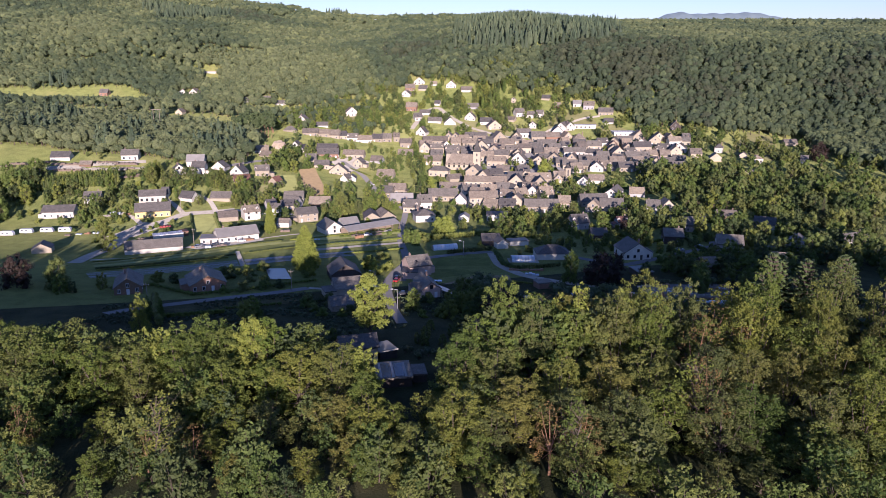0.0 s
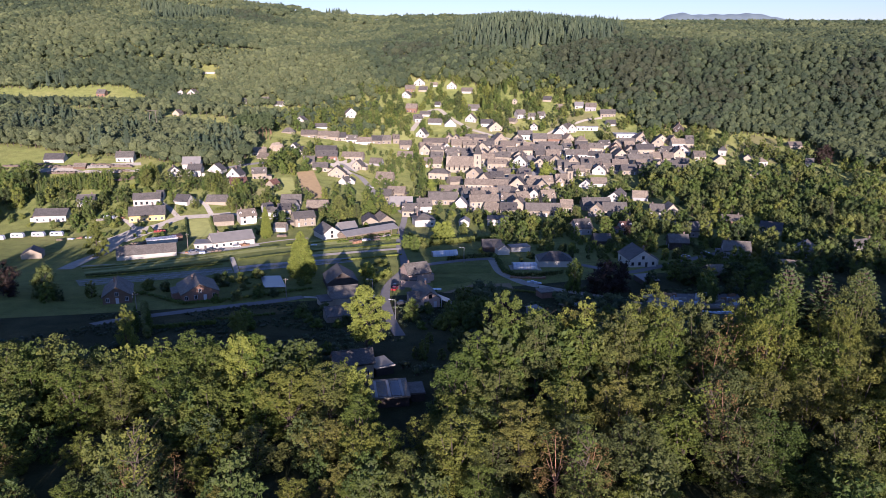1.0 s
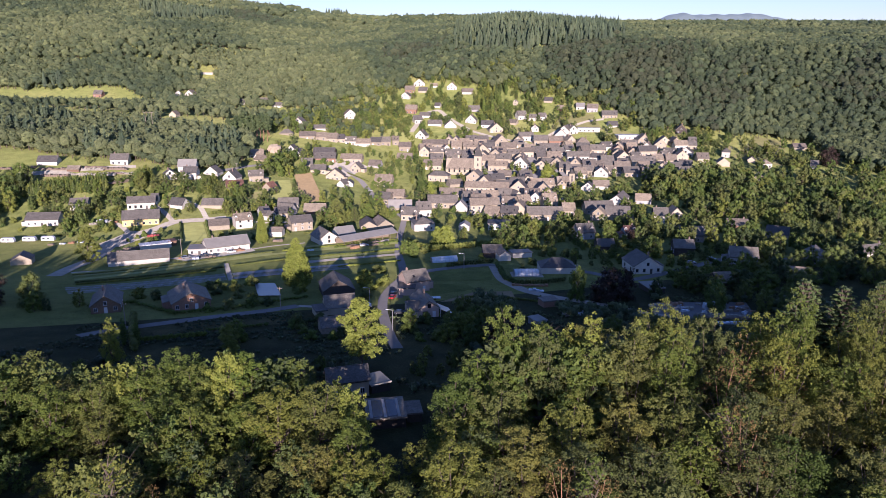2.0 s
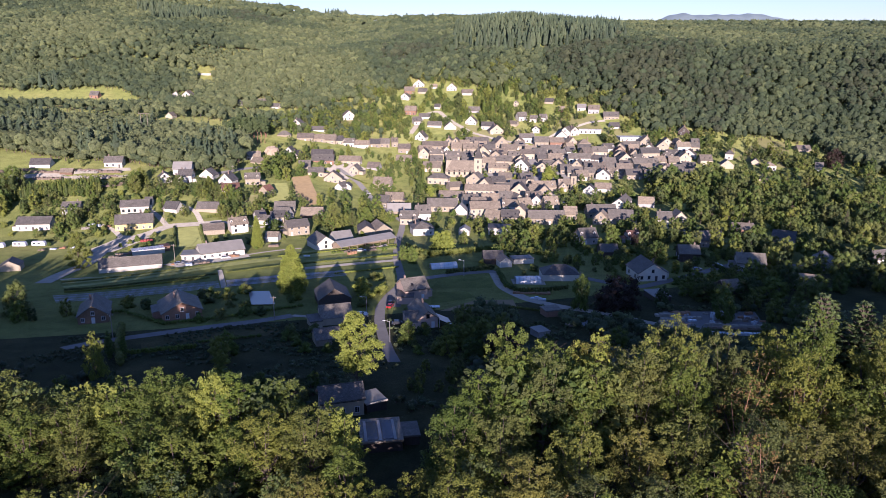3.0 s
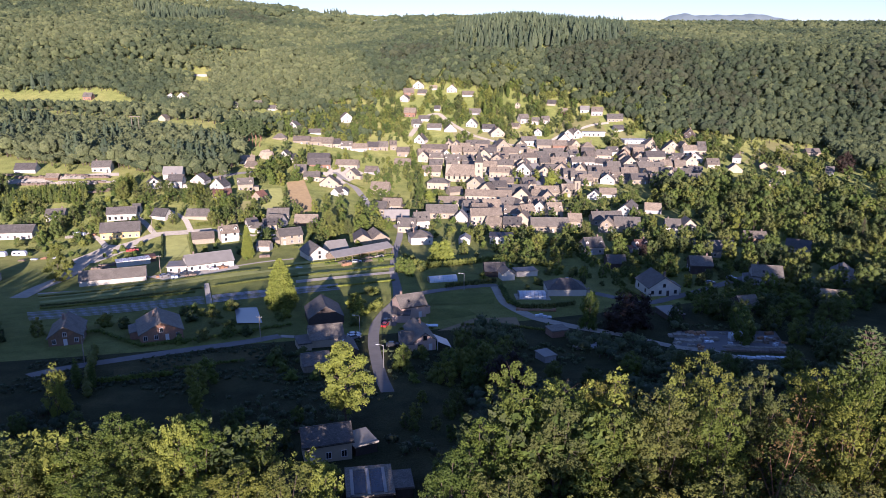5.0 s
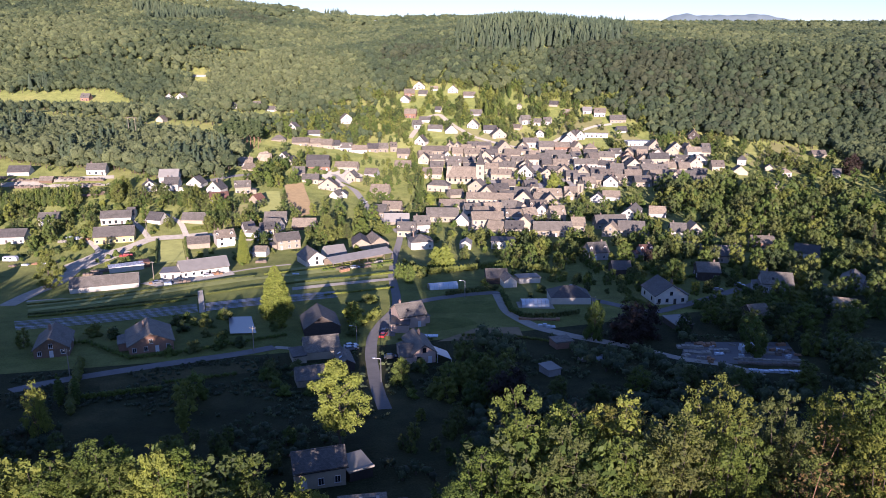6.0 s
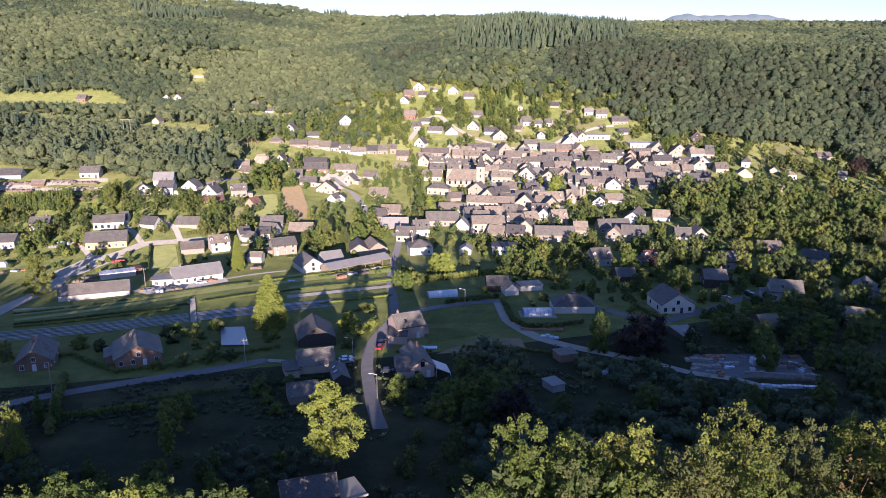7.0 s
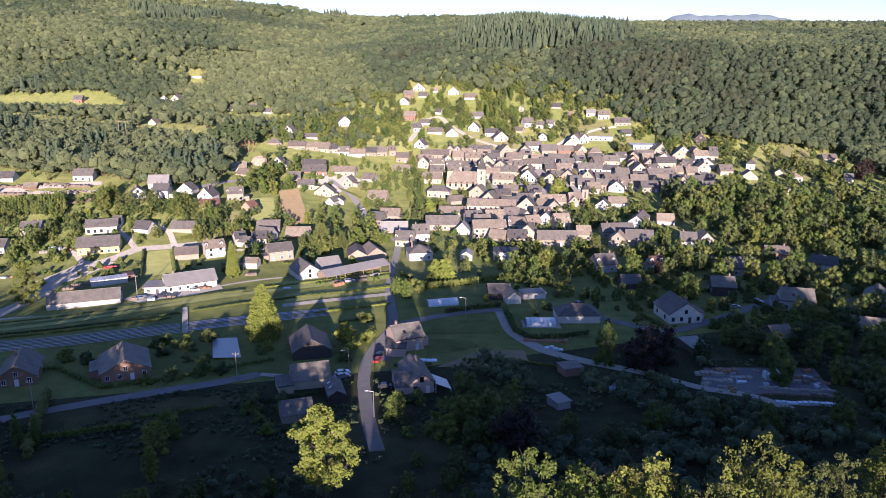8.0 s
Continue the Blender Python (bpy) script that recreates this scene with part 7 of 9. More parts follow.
caravan(-225.8, 361.7, 4, "white caravan parked in a row on grass")
caravan(-217.0, 363.4, 4, "white caravan parked in a row on grass")
caravan(-241.8, 353.1, 4, "white caravan parked in a row on grass")
stack(-206.5, 357.7, 0, 3, 1.5, 0.9, PLASTIC, "white wrapped goods on a gravel yard", "goods_stack")
stack(-202.8, 359.3, 0, 3, 1.5, 1, BRICK_HEAP, "orange pallets on a gravel yard", "goods_stack")
stack(-199.0, 360.8, 0, 3, 1.5, 0.9, PLASTIC, "white wrapped goods on a gravel yard", "goods_stack")
stack(-195.4, 362.1, 0, 2.5, 1.5, 1, BRICK_HEAP, "orange pallets on a gravel yard", "goods_stack")
stack(-211.0, 355.1, 0, 3, 1.5, 0.9, TIMBER, "brown pallets on a gravel yard", "goods_stack")
stack(-205.5, 396.1, 0, 6, 2, 1.6, PLASTIC, "white crates stacked beside a house", "goods_stack")
stack(-208.3, 391.6, 0, 4, 2, 1.4, GRAVEL, "pale crates stacked beside a house", "goods_stack")
stack(-198.9, 396.0, 0, 4, 2, 1.2, BRICK_HEAP, "orange pallets beside a yellow house", "goods_stack")
stack(-295.4, 456.9, 0, 16, 2.5, 1.5, TIMBER, "brown timber stacked in the railway yard", "timber_stack")
stack(-286.6, 461.3, 0, 14, 2.5, 1.2, TIMBER, "brown timber stacked in the railway yard", "timber_stack")
stack(-303.7, 451.9, 0, 12, 2, 1.4, TIMBER, "brown timber stacked in the railway yard", "timber_stack")
stack(-245.1, 469.2, 0, 16, 2, 1.2, TIMBER, "brown timber stacked in the railway yard", "timber_stack")
stack(-261.2, 456.0, 0, 14, 2, 1.0, GRAVEL, "pale timber stacked in the railway yard", "timber_stack")
stack(-230.4, 462.1, 0, 14, 2, 1.2, TIMBER, "brown timber stacked in the railway yard", "timber_stack")
stack(-223.8, 451.4, 0, 6, 2, 1.0, TIMBER, "pale sheets stacked in rows", "timber_stack")
stack(-219.4, 454.2, 0, 6, 2, 1.0, TIMBER, "pale sheets stacked in rows", "timber_stack")
stack(64.6, 256.8, 0, 8, 2, 1.0, GRAVEL, "pale stone slabs stacked in a shaded yard", "stone_stack")
stack(70.0, 259.4, 0, 6, 2, 1.2, BRICK_HEAP, "brown crates stacked in a shaded yard", "goods_stack")
stack(65.2, 251.6, 0, 8, 2, 0.8, GRAVEL, "pale stone slabs stacked in a shaded yard", "stone_stack")
stack(72.2, 254.1, 0, 6, 1.5, 0.8, GRAVEL, "pale stone slabs stacked in a shaded yard", "stone_stack")
stack(80.6, 254.7, 0, 4, 3, 2.4, PLASTIC, "white container cube in a shaded yard", "container")
stack(84.4, 252.5, 0, 7, 1.2, 0.7, GRAVEL, "pale stone slabs stacked in a shaded yard", "stone_stack")
stack(84.1, 246.4, -4, 20, 1.2, 0.8, GRAVEL, "long row of pale sheets in a shaded yard", "timber_stack")
stack(84.1, 242.9, -4, 20, 1.2, 0.8, TIMBER, "long row of brown boards in a shaded yard", "timber_stack")
stack(83.5, 236.7, -4, 17, 1.4, 0.8, PLASTIC, "long row of white boards in a shaded yard", "timber_stack")
stack(21.9, 276.2, 0, 3, 1.2, 1.0, PLASTIC, "white bags beside a gravel track", "goods_stack")
stack(24.5, 274.8, 0, 3, 1.2, 1.0, PLASTIC, "white bags beside a gravel track", "goods_stack")
stack(21.3, 282.6, 0, 14, 1.5, 0.8, BRICK_HEAP, "low brown stone edging by a hedge", "stone_stack")
stack(32.0, 243.7, 30, 6, 2, 1.0, GRAVEL, "grey sheets leaning in a shaded yard", "goods_stack")
stack(35.8, 244.7, 40, 5, 2, 1.0, PLASTIC, "pale sheets leaning in a shaded yard", "goods_stack")
stack(-133.6, 328.1, 20, 3, 2, 1.4, BRICK_HEAP, "orange crates in a gravel yard", "goods_stack")
stack(-125.7, 324.7, 20, 3, 2, 1.3, PLASTIC, "white crates in a gravel yard", "goods_stack")
stack(-120.0, 328.0, 20, 5, 2, 1.2, TIMBER, "brown pallets in a gravel yard", "goods_stack")
stack(-111.2, 341.3, 20, 5, 2, 1.2, BRICK_HEAP, "orange pallets beside the hall", "goods_stack")
stack(-162.6, 352.7, 25, 8, 2, 1.2, BRICK_HEAP, "reddish machine parts beside a shed", "goods_stack")
stack(-167.9, 375.3, 25, 6, 2, 1.6, RED_HEAP, "red trailer standing beside the farm road", "trailer")
stack(-166.2, 350.1, 25, 10, 2, 1.2, TIMBER, "brown timber beside a shed", "timber_stack")
stack(-167.8, 344.3, 25, 8, 2, 1.0, TIMBER, "brown timber beside a shed", "timber_stack")
stack(-14.5, 263.0, 0, 5, 2, 0.5, PLASTIC, "pale garden furniture on a terrace", "goods_stack")
stack(-99.0, 363.9, 15, 5, 2, 2, TIMBER, "small brown garden hut", "garden_hut")
stack(-108.6, 381.8, 15, 4, 2, 2, GRAVEL, "small pale garden hut", "garden_hut")
stack(-77.0, 340.5, 10, 3, 1, 0.6, PLASTIC, "white bench on the grass", "bench")
stack(66.7, 243.7, -36, 1.6, 0.9, 1.0, BRICK_HEAP, "brown bricks stacked in a shaded yard", "goods_stack")
stack(79.4, 254.1, -4, 2.3, 1.1, 0.6, GRAVEL, "grey stone slabs lying in a shaded yard", "goods_stack")
stack(93.2, 261.2, 16, 2.9, 1.2, 0.8, BRICK_HEAP, "brown bricks stacked in a shaded yard", "goods_stack")
stack(90.5, 249.2, 25, 1.4, 1.1, 1.0, PLASTIC, "white wrapped goods stacked in a shaded yard", "goods_stack")
stack(68.1, 260.0, -0, 2.8, 1.3, 1.0, BRICK_HEAP, "brown bricks stacked in a shaded yard", "goods_stack")
stack(84.1, 259.6, -37, 2.4, 1.3, 0.6, GRAVEL, "grey stone slabs lying in a shaded yard", "goods_stack")
stack(91.1, 254.1, -17, 3.2, 1.0, 1.0, TIMBER, "brown timber stacked in a shaded yard", "goods_stack")
stack(64.8, 246.7, -15, 2.4, 1.0, 0.9, GRAVEL, "grey stone slabs lying in a shaded yard", "goods_stack")
stack(77.6, 250.3, 2, 1.5, 1.2, 0.5, PLASTIC, "white wrapped goods stacked in a shaded yard", "goods_stack")
stack(92.1, 253.1, -20, 1.7, 0.8, 0.7, TIMBER, "brown timber stacked in a shaded yard", "goods_stack")
stack(71.3, 253.3, 16, 1.9, 1.1, 0.9, NET, "pale sheets stacked in a shaded yard", "goods_stack")
stack(63.2, 243.9, 21, 1.7, 1.0, 0.5, GRAVEL, "grey stone slabs lying in a shaded yard", "goods_stack")
stack(88.7, 255.9, 32, 2.5, 0.9, 0.8, BRICK_HEAP, "brown bricks stacked in a shaded yard", "goods_stack")
stack(78.4, 260.2, -32, 1.9, 0.9, 0.6, GRAVEL, "grey stone slabs lying in a shaded yard", "goods_stack")
stack(80.2, 254.9, -28, 2.3, 1.2, 0.6, TIMBER, "brown timber stacked in a shaded yard", "goods_stack")
stack(93.8, 256.3, -16, 1.5, 1.0, 0.7, TIMBER, "brown timber stacked in a shaded yard", "goods_stack")
stack(83.6, 252.9, -37, 3.2, 1.5, 1.0, GRAVEL, "grey stone slabs lying in a shaded yard", "goods_stack")
stack(94.4, 252.0, -6, 2.0, 0.9, 0.6, BRICK_HEAP, "brown bricks stacked in a shaded yard", "goods_stack")
stack(67.5, 246.3, -31, 2.1, 1.3, 0.9, BRICK_HEAP, "brown bricks stacked in a shaded yard", "goods_stack")
stack(85.8, 252.5, -2, 2.8, 1.1, 0.7, GRAVEL, "grey stone slabs lying in a shaded yard", "goods_stack")
stack(71.2, 257.3, -23, 1.5, 0.8, 0.9, NET, "pale sheets stacked in a shaded yard", "goods_stack")
stack(91.1, 250.6, 38, 2.4, 1.3, 0.9, NET, "pale sheets stacked in a shaded yard", "goods_stack")
stack(88.7, 251.8, 2, 1.7, 1.3, 0.9, TIMBER, "brown timber stacked in a shaded yard", "goods_stack")
stack(61.3, 249.0, 34, 2.9, 1.5, 0.6, GRAVEL, "grey stone slabs lying in a shaded yard", "goods_stack")
stack(71.4, 251.0, 19, 3.1, 1.0, 0.7, PLASTIC, "white wrapped goods stacked in a shaded yard", "goods_stack")
stack(90.9, 255.9, -31, 2.7, 1.1, 0.7, PLASTIC, "white wrapped goods stacked in a shaded yard", "goods_stack")
hedge([(-40.3, 266.7), (-37.4, 275.1), (-34.8, 284.4)], 2.2, 2.6, "sunlit yellow-green hedge along the lane", LEAF_LIME, "hedges")
hedge([(9.4, 313.5), (12.1, 290.3), (16.0, 284.1)], 1.8, 2.2, "dark clipped hedge beside a gravel track", None, "hedges")
hedge([(16.0, 284.1), (27.9, 286.1), (35.6, 289.8)], 1.6, 2, "dark clipped hedge behind a terrace", None, "hedges")
hedge([(-11.4, 309.3), (0.6, 315.8), (7.9, 319.9)], 1.6, 2.2, "dark clipped hedge along a lane", None, "hedges")
hedge([(107.0, 368.9), (104.9, 331.0), (106.6, 319.3)], 1.5, 1.8, "dark clipped hedge round a garden", None, "hedges")
hedge([(-130.3, 242.4), (-118.4, 249.0), (-97.7, 234.6), (-82.9, 242.0), (-70.8, 251.5), (-60.2, 259.5)], 1.5, 1.6, "dark hedge behind the shaded road", None, "hedges")
hedge([(-129.7, 448.2), (-113.6, 457.8), (-126.5, 508.0)], 1.2, 1.5, "green hedge round a garden", None, "hedges")
hedge([(-217.7, 372.2), (-205.5, 378.2), (-195.1, 383.6)], 1.5, 1.8, "green hedge behind the yard", None, "hedges")
hedge([(-150.6, 458.9), (-137.3, 418.7)], 1.2, 1.8, "green hedge between gardens", None, "hedges")
hedge([(-29.7, 350.9), (-19.9, 345.0), (-4.1, 352.9), (12.7, 364.4), (26.4, 355.3), (34.7, 346.6)], 2.5, 3.0, "tall green hedge behind the sheds", None, "hedges")
hedge([(-59.0, 434.1), (-46.0, 450.8)], 1.5, 2, "green hedge beside the street", None, "hedges")
hedge([(-4.3, 263.5), (9.0, 264.4), (24.7, 258.3)], 1.2, 1.4, "dark rough hedge beside trampled earth", None, "hedges")
hedge([(56.5, 311.5), (62.7, 296.5)], 1.4, 1.8, "dark hedge beside a white house", None, "hedges")
hedge([(-224.4, 386.7), (-213.3, 391.3), (-203.9, 394.3)], 1.3, 1.6, "rough green hedge between gardens", None, "hedges")
hedge([(-204.1, 404.9), (-193.0, 383.7)], 1.3, 1.6, "rough green hedge between gardens", None, "hedges")
hedge([(-162.8, 398.8), (-148.0, 363.5)], 1.3, 1.4, "rough green hedge between gardens", None, "hedges")
hedge([(-150.6, 404.0), (-132.9, 364.9)], 1.3, 1.2, "rough green hedge between gardens", None, "hedges")
hedge([(-151.4, 415.8), (-143.5, 419.7)], 1.3, 1.8, "rough green hedge between gardens", None, "hedges")
hedge([(-117.6, 381.3), (-105.3, 356.8)], 1.3, 1.6, "rough green hedge between gardens", None, "hedges")
hedge([(-191.7, 430.1), (-181.6, 434.6)], 1.3, 1.5, "rough green hedge between gardens", None, "hedges")
hedge([(-205.6, 424.6), (-194.3, 429.2)], 1.3, 1.5, "rough green hedge between gardens", None, "hedges")
hedge([(-142.9, 490.1), (-129.1, 448.4)], 1.3, 1.4, "rough green hedge between gardens", None, "hedges")
hedge([(-92.5, 436.1), (-77.2, 394.5)], 1.3, 1.6, "rough green hedge between gardens", None, "hedges")
hedge([(-110.7, 410.7), (-98.1, 382.0)], 1.3, 1.5, "rough green hedge between gardens", None, "hedges")
hedge([(-90.3, 382.7), (-78.9, 387.8)], 1.3, 1.5, "rough green hedge between gardens", None, "hedges")
hedge([(-66.8, 347.9), (-38.7, 366.4)], 1.3, 0.9, "rough green hedge between gardens", None, "hedges")
hedge([(-97.4, 556.8), (-79.1, 540.4)], 1.3, 1.6, "rough green hedge between gardens", None, "hedges")
hedge([(88.6, 347.0), (101.9, 353.4)], 1.3, 1.8, "rough green hedge between gardens", None, "hedges")
hedge([(111.3, 316.2), (125.6, 317.4)], 1.3, 1.8, "rough green hedge between gardens", None, "hedges")
hedge([(82.6, 289.6), (91.5, 285.0)], 1.3, 1.8, "rough green hedge between gardens", None, "hedges")
hedge([(-23.5, 257.4), (-13.9, 258.9)], 1.3, 1.3, "rough green hedge between gardens", None, "hedges")
hedge([(-21.1, 236.2), (-11.1, 239.3)], 1.3, 1.3, "rough green hedge between gardens", None, "hedges")
hedge([(-52.7, 228.5), (-41.3, 234.9)], 1.3, 1.3, "rough green hedge between gardens", None, "hedges")
hedge([(-79.7, 215.9), (-63.9, 224.0)], 1.3, 1.5, "rough green hedge between gardens", None, "hedges")
hedge([(-93.6, 203.2), (-78.4, 210.6)], 1.3, 1.8, "rough green hedge between gardens", None, "hedges")
hedge([(-167.0, 296.4), (-93.6, 336.0)], 0.9, 0.8, "low clipped nursery row", None, "nursery rows")
hedge([(-158.1, 283.2), (-106.2, 305.5)], 0.9, 0.8, "low clipped nursery row", None, "nursery rows")
hedge([(-102.6, 307.1), (-54.8, 334.7)], 0.9, 0.8, "low clipped nursery row", None, "nursery rows")
hedge([(-54.8, 334.7), (-36.3, 347.6)], 0.9, 0.8, "low clipped nursery row", LEAF_LIME, "nursery rows")
hedge([(-74.4, 324.2), (-36.1, 345.5)], 0.9, 0.8, "low clipped nursery row", LEAF_LIME, "nursery rows")
hedge([(-155.5, 279.4), (-107.8, 299.6)], 0.9, 0.8, "low clipped nursery row", None, "nursery rows")
hedge([(-89.9, 338.8), (-39.3, 371.5)], 0.9, 0.8, "low clipped nursery row", LEAF_LIME, "nursery rows")
hedge([(-57.5, 306.6), (-32.9, 319.5)], 0.9, 0.8, "low clipped nursery row", LEAF_LIME, "nursery rows")
hedge([(-47.5, 296.9), (-36.6, 302.1)], 0.9, 0.8, "low clipped nursery row", None, "nursery rows")

# ---- near belt of trees on the slope ----
belt = random.Random(5)
# trees past |x| 112 and the hidden y 149 row are added for shade
for y, top, x0, x1 in ((166, 38, 118, 205), (154, 39.0, 7.5, 190), (143, 36.8, 3.5, 185), (131, 34.6, -2, 150), (119, 31, -4, 104), (108, 26.5, -8, 98), (141, 32, -185, -35), (149, 28.5, -185, -36), (131, 30, -112, -27), (120, 25, -106, -15), (109, 20.5, -100, -9)):
    x = x0
    while x <= x1:
        px, py = x + belt.uniform(-1.8, 1.8), y + belt.uniform(-4.5, 4.5)
        tall = top + (-2.5 if x > 140 else 3.5 if x > 99 else 3.0 if x > 55 else 0.5 if x < -112 else 1.0 if y == 141 and x > -52 else 0) - float(height(px, py)) + belt.uniform(-3.6, 2.4)
        kind = "broad" if abs(x) > 112 else "edge" if tall < 14 else "oak"
        plant(kind, px, py, max(6.5, tall), "tall green oak tree on the wooded near slope", "trees of the near belt", None, belt.uniform(0.86, 1.06) * 21.5 / max(14, tall))
        x += belt.uniform(6.8, 10.2)
for _ in range(110):
    px, py = belt.uniform(-118, 122), belt.uniform(97, 150)
    if not -24 < px < -6 or py < 116:
        mass("under", px, py, belt.uniform(7, 12.5), "belt understory")
for px in range(-108, 112, 7):
    mass("under", px + belt.uniform(-2, 2), 96 + belt.uniform(-5, 5), (10.5 if px > 12 else 5.5) + belt.uniform(-3, 2), "belt understory")
for px in range(-104, -14, 5):
    mass("under", px + belt.uniform(-2, 2), 104 + belt.uniform(-4, 4), 6 + belt.uniform(-2, 2.5), "belt understory")
# hidden fill, added to stop sun leaking through the left belt
for px in range(-152, -34, 5):
    mass("under", px, 144.5 + belt.uniform(-2, 2), (16.5 if px > -62 else 14.5) + belt.uniform(-1.5, 0.8), "belt understory")
for px, py, tall in ((-57, 145, 17.2), (-47.5, 146, 16.8), (-36, 146, 15)):
    plant("oak", px, py, tall, "tall green oak tree on the wooded near slope", "trees of the near belt", None, 1.1)
for px, py, tall in ((24.1, 156.4, 22.9), (64.4, 172, 18), (12, 152, 21), (33, 152, 22.5)):
    plant("bright", px, py, tall, "bright yellow-green tree along the crest of the belt", "trees of the near belt", None, 0.85)
# fill row added to keep sunlight off the house roofs below
for px in range(4, 34, 5):
    mass("under", px, 148 + belt.uniform(-2, 2), 20 + belt.uniform(-1.5, 0.5), "belt understory")
for px, py, tall in ((-14, 121, 8.5), (-8, 125, 9.5), (-19, 118, 8), (-11, 114, 8), (-4, 118, 10.5), (-24, 123, 9.5), (-16, 109, 7.5), (-6, 107, 8), (-2, 129, 13), (-21, 111, 8)):
    plant("edge", px, py, tall, "young green oak in the gap of the belt", "trees of the near belt", None, 1.25)
for px, py, tall in ((52, 150, 21), (57, 143, 20), (47, 141, 20), (-47, 108, 10), (-56, 109, 9), (14, 112, 14), (19, 110, 13), (43, 121, 19), (-80, 112, 11)):
    plant("withered", px, py, tall, "withered brown tree with bare reddish branches in the belt", "trees of the near belt")
plant("egg", -174.2, 322.7, 16.5, "dense rounded green tree beside the farm road", "single trees", None, 0.95)
TAKEN.append((-174.2, 322.7, 3.0))
plant("sequoia", -67.9, 279.0, 18.5, "broad conical pale green conifer by the nursery", "single trees", 20, 1.15)
TAKEN.append((-67.9, 279.0, 6.0))
plant("maple", -26.5, 177.0, 20, "sunlit yellow-green maple standing alone above a cabin", "single trees", 40, 0.95)
TAKEN.append((-26.5, 177.0, 4.0))
plant("spruce", 70.0, 165.0, 29.5, "tall pale green spruce above the oak belt", "conifers of the near belt", None, 1.7)
plant("spruce", 74.2, 169.0, 27, "tall pale green spruce above the oak belt", "conifers of the near belt", None, 1.7)
plant("spruce", 77.3, 163.0, 28.5, "tall pale green spruce above the oak belt", "conifers of the near belt", None, 1.7)
plant("spruce", 86.8, 166.0, 29, "tall pale green spruce above the oak belt", "conifers of the near belt", None, 1.7)
plant("spruce", 89.7, 170.0, 27.5, "tall pale green spruce above the oak belt", "conifers of the near belt", None, 1.7)
plant("oak", -28.0, 134.0, 15, "tall green oak tree on the wooded near slope", "trees of the near belt", None, 1.15)
plant("oak", -20.0, 125.0, 13, "tall green oak tree on the wooded near slope", "trees of the near belt", None, 1.15)
plant("oak", -18.0, 116.0, 12, "tall green oak tree on the wooded near slope", "trees of the near belt", None, 1.15)
plant("bright", -21.6, 134.7, 15.0, "bright green tree in the gap of the belt", "trees of the near belt", None, 0.8)
plant("lime", -24.7, 148.0, 7.5, "bright green young tree beside the cabin", "single trees")
plant("maple", -46.6, 142.0, 17.5, "yellowing maple among the belt trees", "trees of the near belt", None, 0.75)
plant("column", -61.5, 185.0, 10, "slender sunlit sapling on the slope", "single trees")
plant("bright", -89.7, 179.5, 13.4, "sunlit yellow-green tree standing on the slope", "single trees", None, 0.62)
plant("column", -94.7, 188.0, 7.0, "slender sunlit sapling on the slope", "single trees")
plant("column", -91.0, 184.0, 8, "slender sunlit sapling on the slope", "single trees")
plant("dead", 18.0, 108.0, 17, "half-bare pale dying tree in the belt", "trees of the near belt")
plant("dead", -52.0, 106.0, 17, "half-bare pale dying tree in the belt", "trees of the near belt")
plant("dead", 41.0, 122.0, 19, "half-bare pale dying tree in the belt", "trees of the near belt")
plant("lime", -14.1, 357.2, 10, "broad yellow-green tree beside the lane", "single trees", None, 1)
TAKEN.append((-14.1, 357.2, 2.0))
plant("lime", -18.5, 359.0, 9, "broad yellow-green tree beside the lane", "single trees", None, 1)
TAKEN.append((-18.5, 359.0, 1.8))
plant("lime", -31.7, 519.0, 8, "bright yellow-green garden tree", "single trees", None, 1)
TAKEN.append((-31.7, 519.0, 1.6))
plant("lime", 53.5, 569.1, 12, "broad sunlit village tree", "single trees", None, 1)
TAKEN.append((53.5, 569.1, 2.4))
plant("egg", -77.8, 410.8, 14, "broad dark green village tree", "single trees", None, 1)
TAKEN.append((-77.8, 410.8, 2.8))
plant("egg", -63.0, 430.8, 9, "round leafy green tree", "single trees", None, 1)
TAKEN.append((-63.0, 430.8, 1.8))
plant("egg", -69.4, 419.3, 9, "round leafy green tree", "single trees", None, 1)
TAKEN.append((-69.4, 419.3, 1.8))
plant("egg", 56.4, 411.9, 11, "wide round green village tree", "single trees", None, 1)
TAKEN.append((56.4, 411.9, 2.2))
plant("broad", 68.1, 377.9, 10, "leafy green garden tree", "single trees", None, 1)
TAKEN.append((68.1, 377.9, 2.0))
plant("egg", 89.3, 385.3, 10, "round leafy green tree", "single trees", None, 1)
TAKEN.append((89.3, 385.3, 2.0))
plant("copper", 79.6, 379.4, 6, "dark red copper tree beside a house", "single trees", None, 1)
TAKEN.append((79.6, 379.4, 1.2))
plant("column", 111.3, 396.0, 9, "pointed green garden tree", "single trees", None, 1)
TAKEN.append((111.3, 396.0, 1.8))
plant("column", 167.4, 706.6, 13, "tall pale green tree at the wood edge", "single trees", None, 1)
TAKEN.append((167.4, 706.6, 2.6))
plant("copper", 290.5, 625.8, 17, "large dark copper beech at the wood edge", "single trees", None, 1)
TAKEN.append((290.5, 625.8, 3.4))
plant("broad", 171.1, 380.9, 15, "tall pale green valley tree", "single trees", None, 1)
TAKEN.append((171.1, 380.9, 3.0))
plant("column", 165.9, 377.9, 16, "tall pale green valley tree", "single trees", None, 1)
TAKEN.append((165.9, 377.9, 3.2))
plant("broad", 174.6, 376.0, 15, "tall green valley tree", "single trees", None, 1)
TAKEN.append((174.6, 376.0, 3.0))
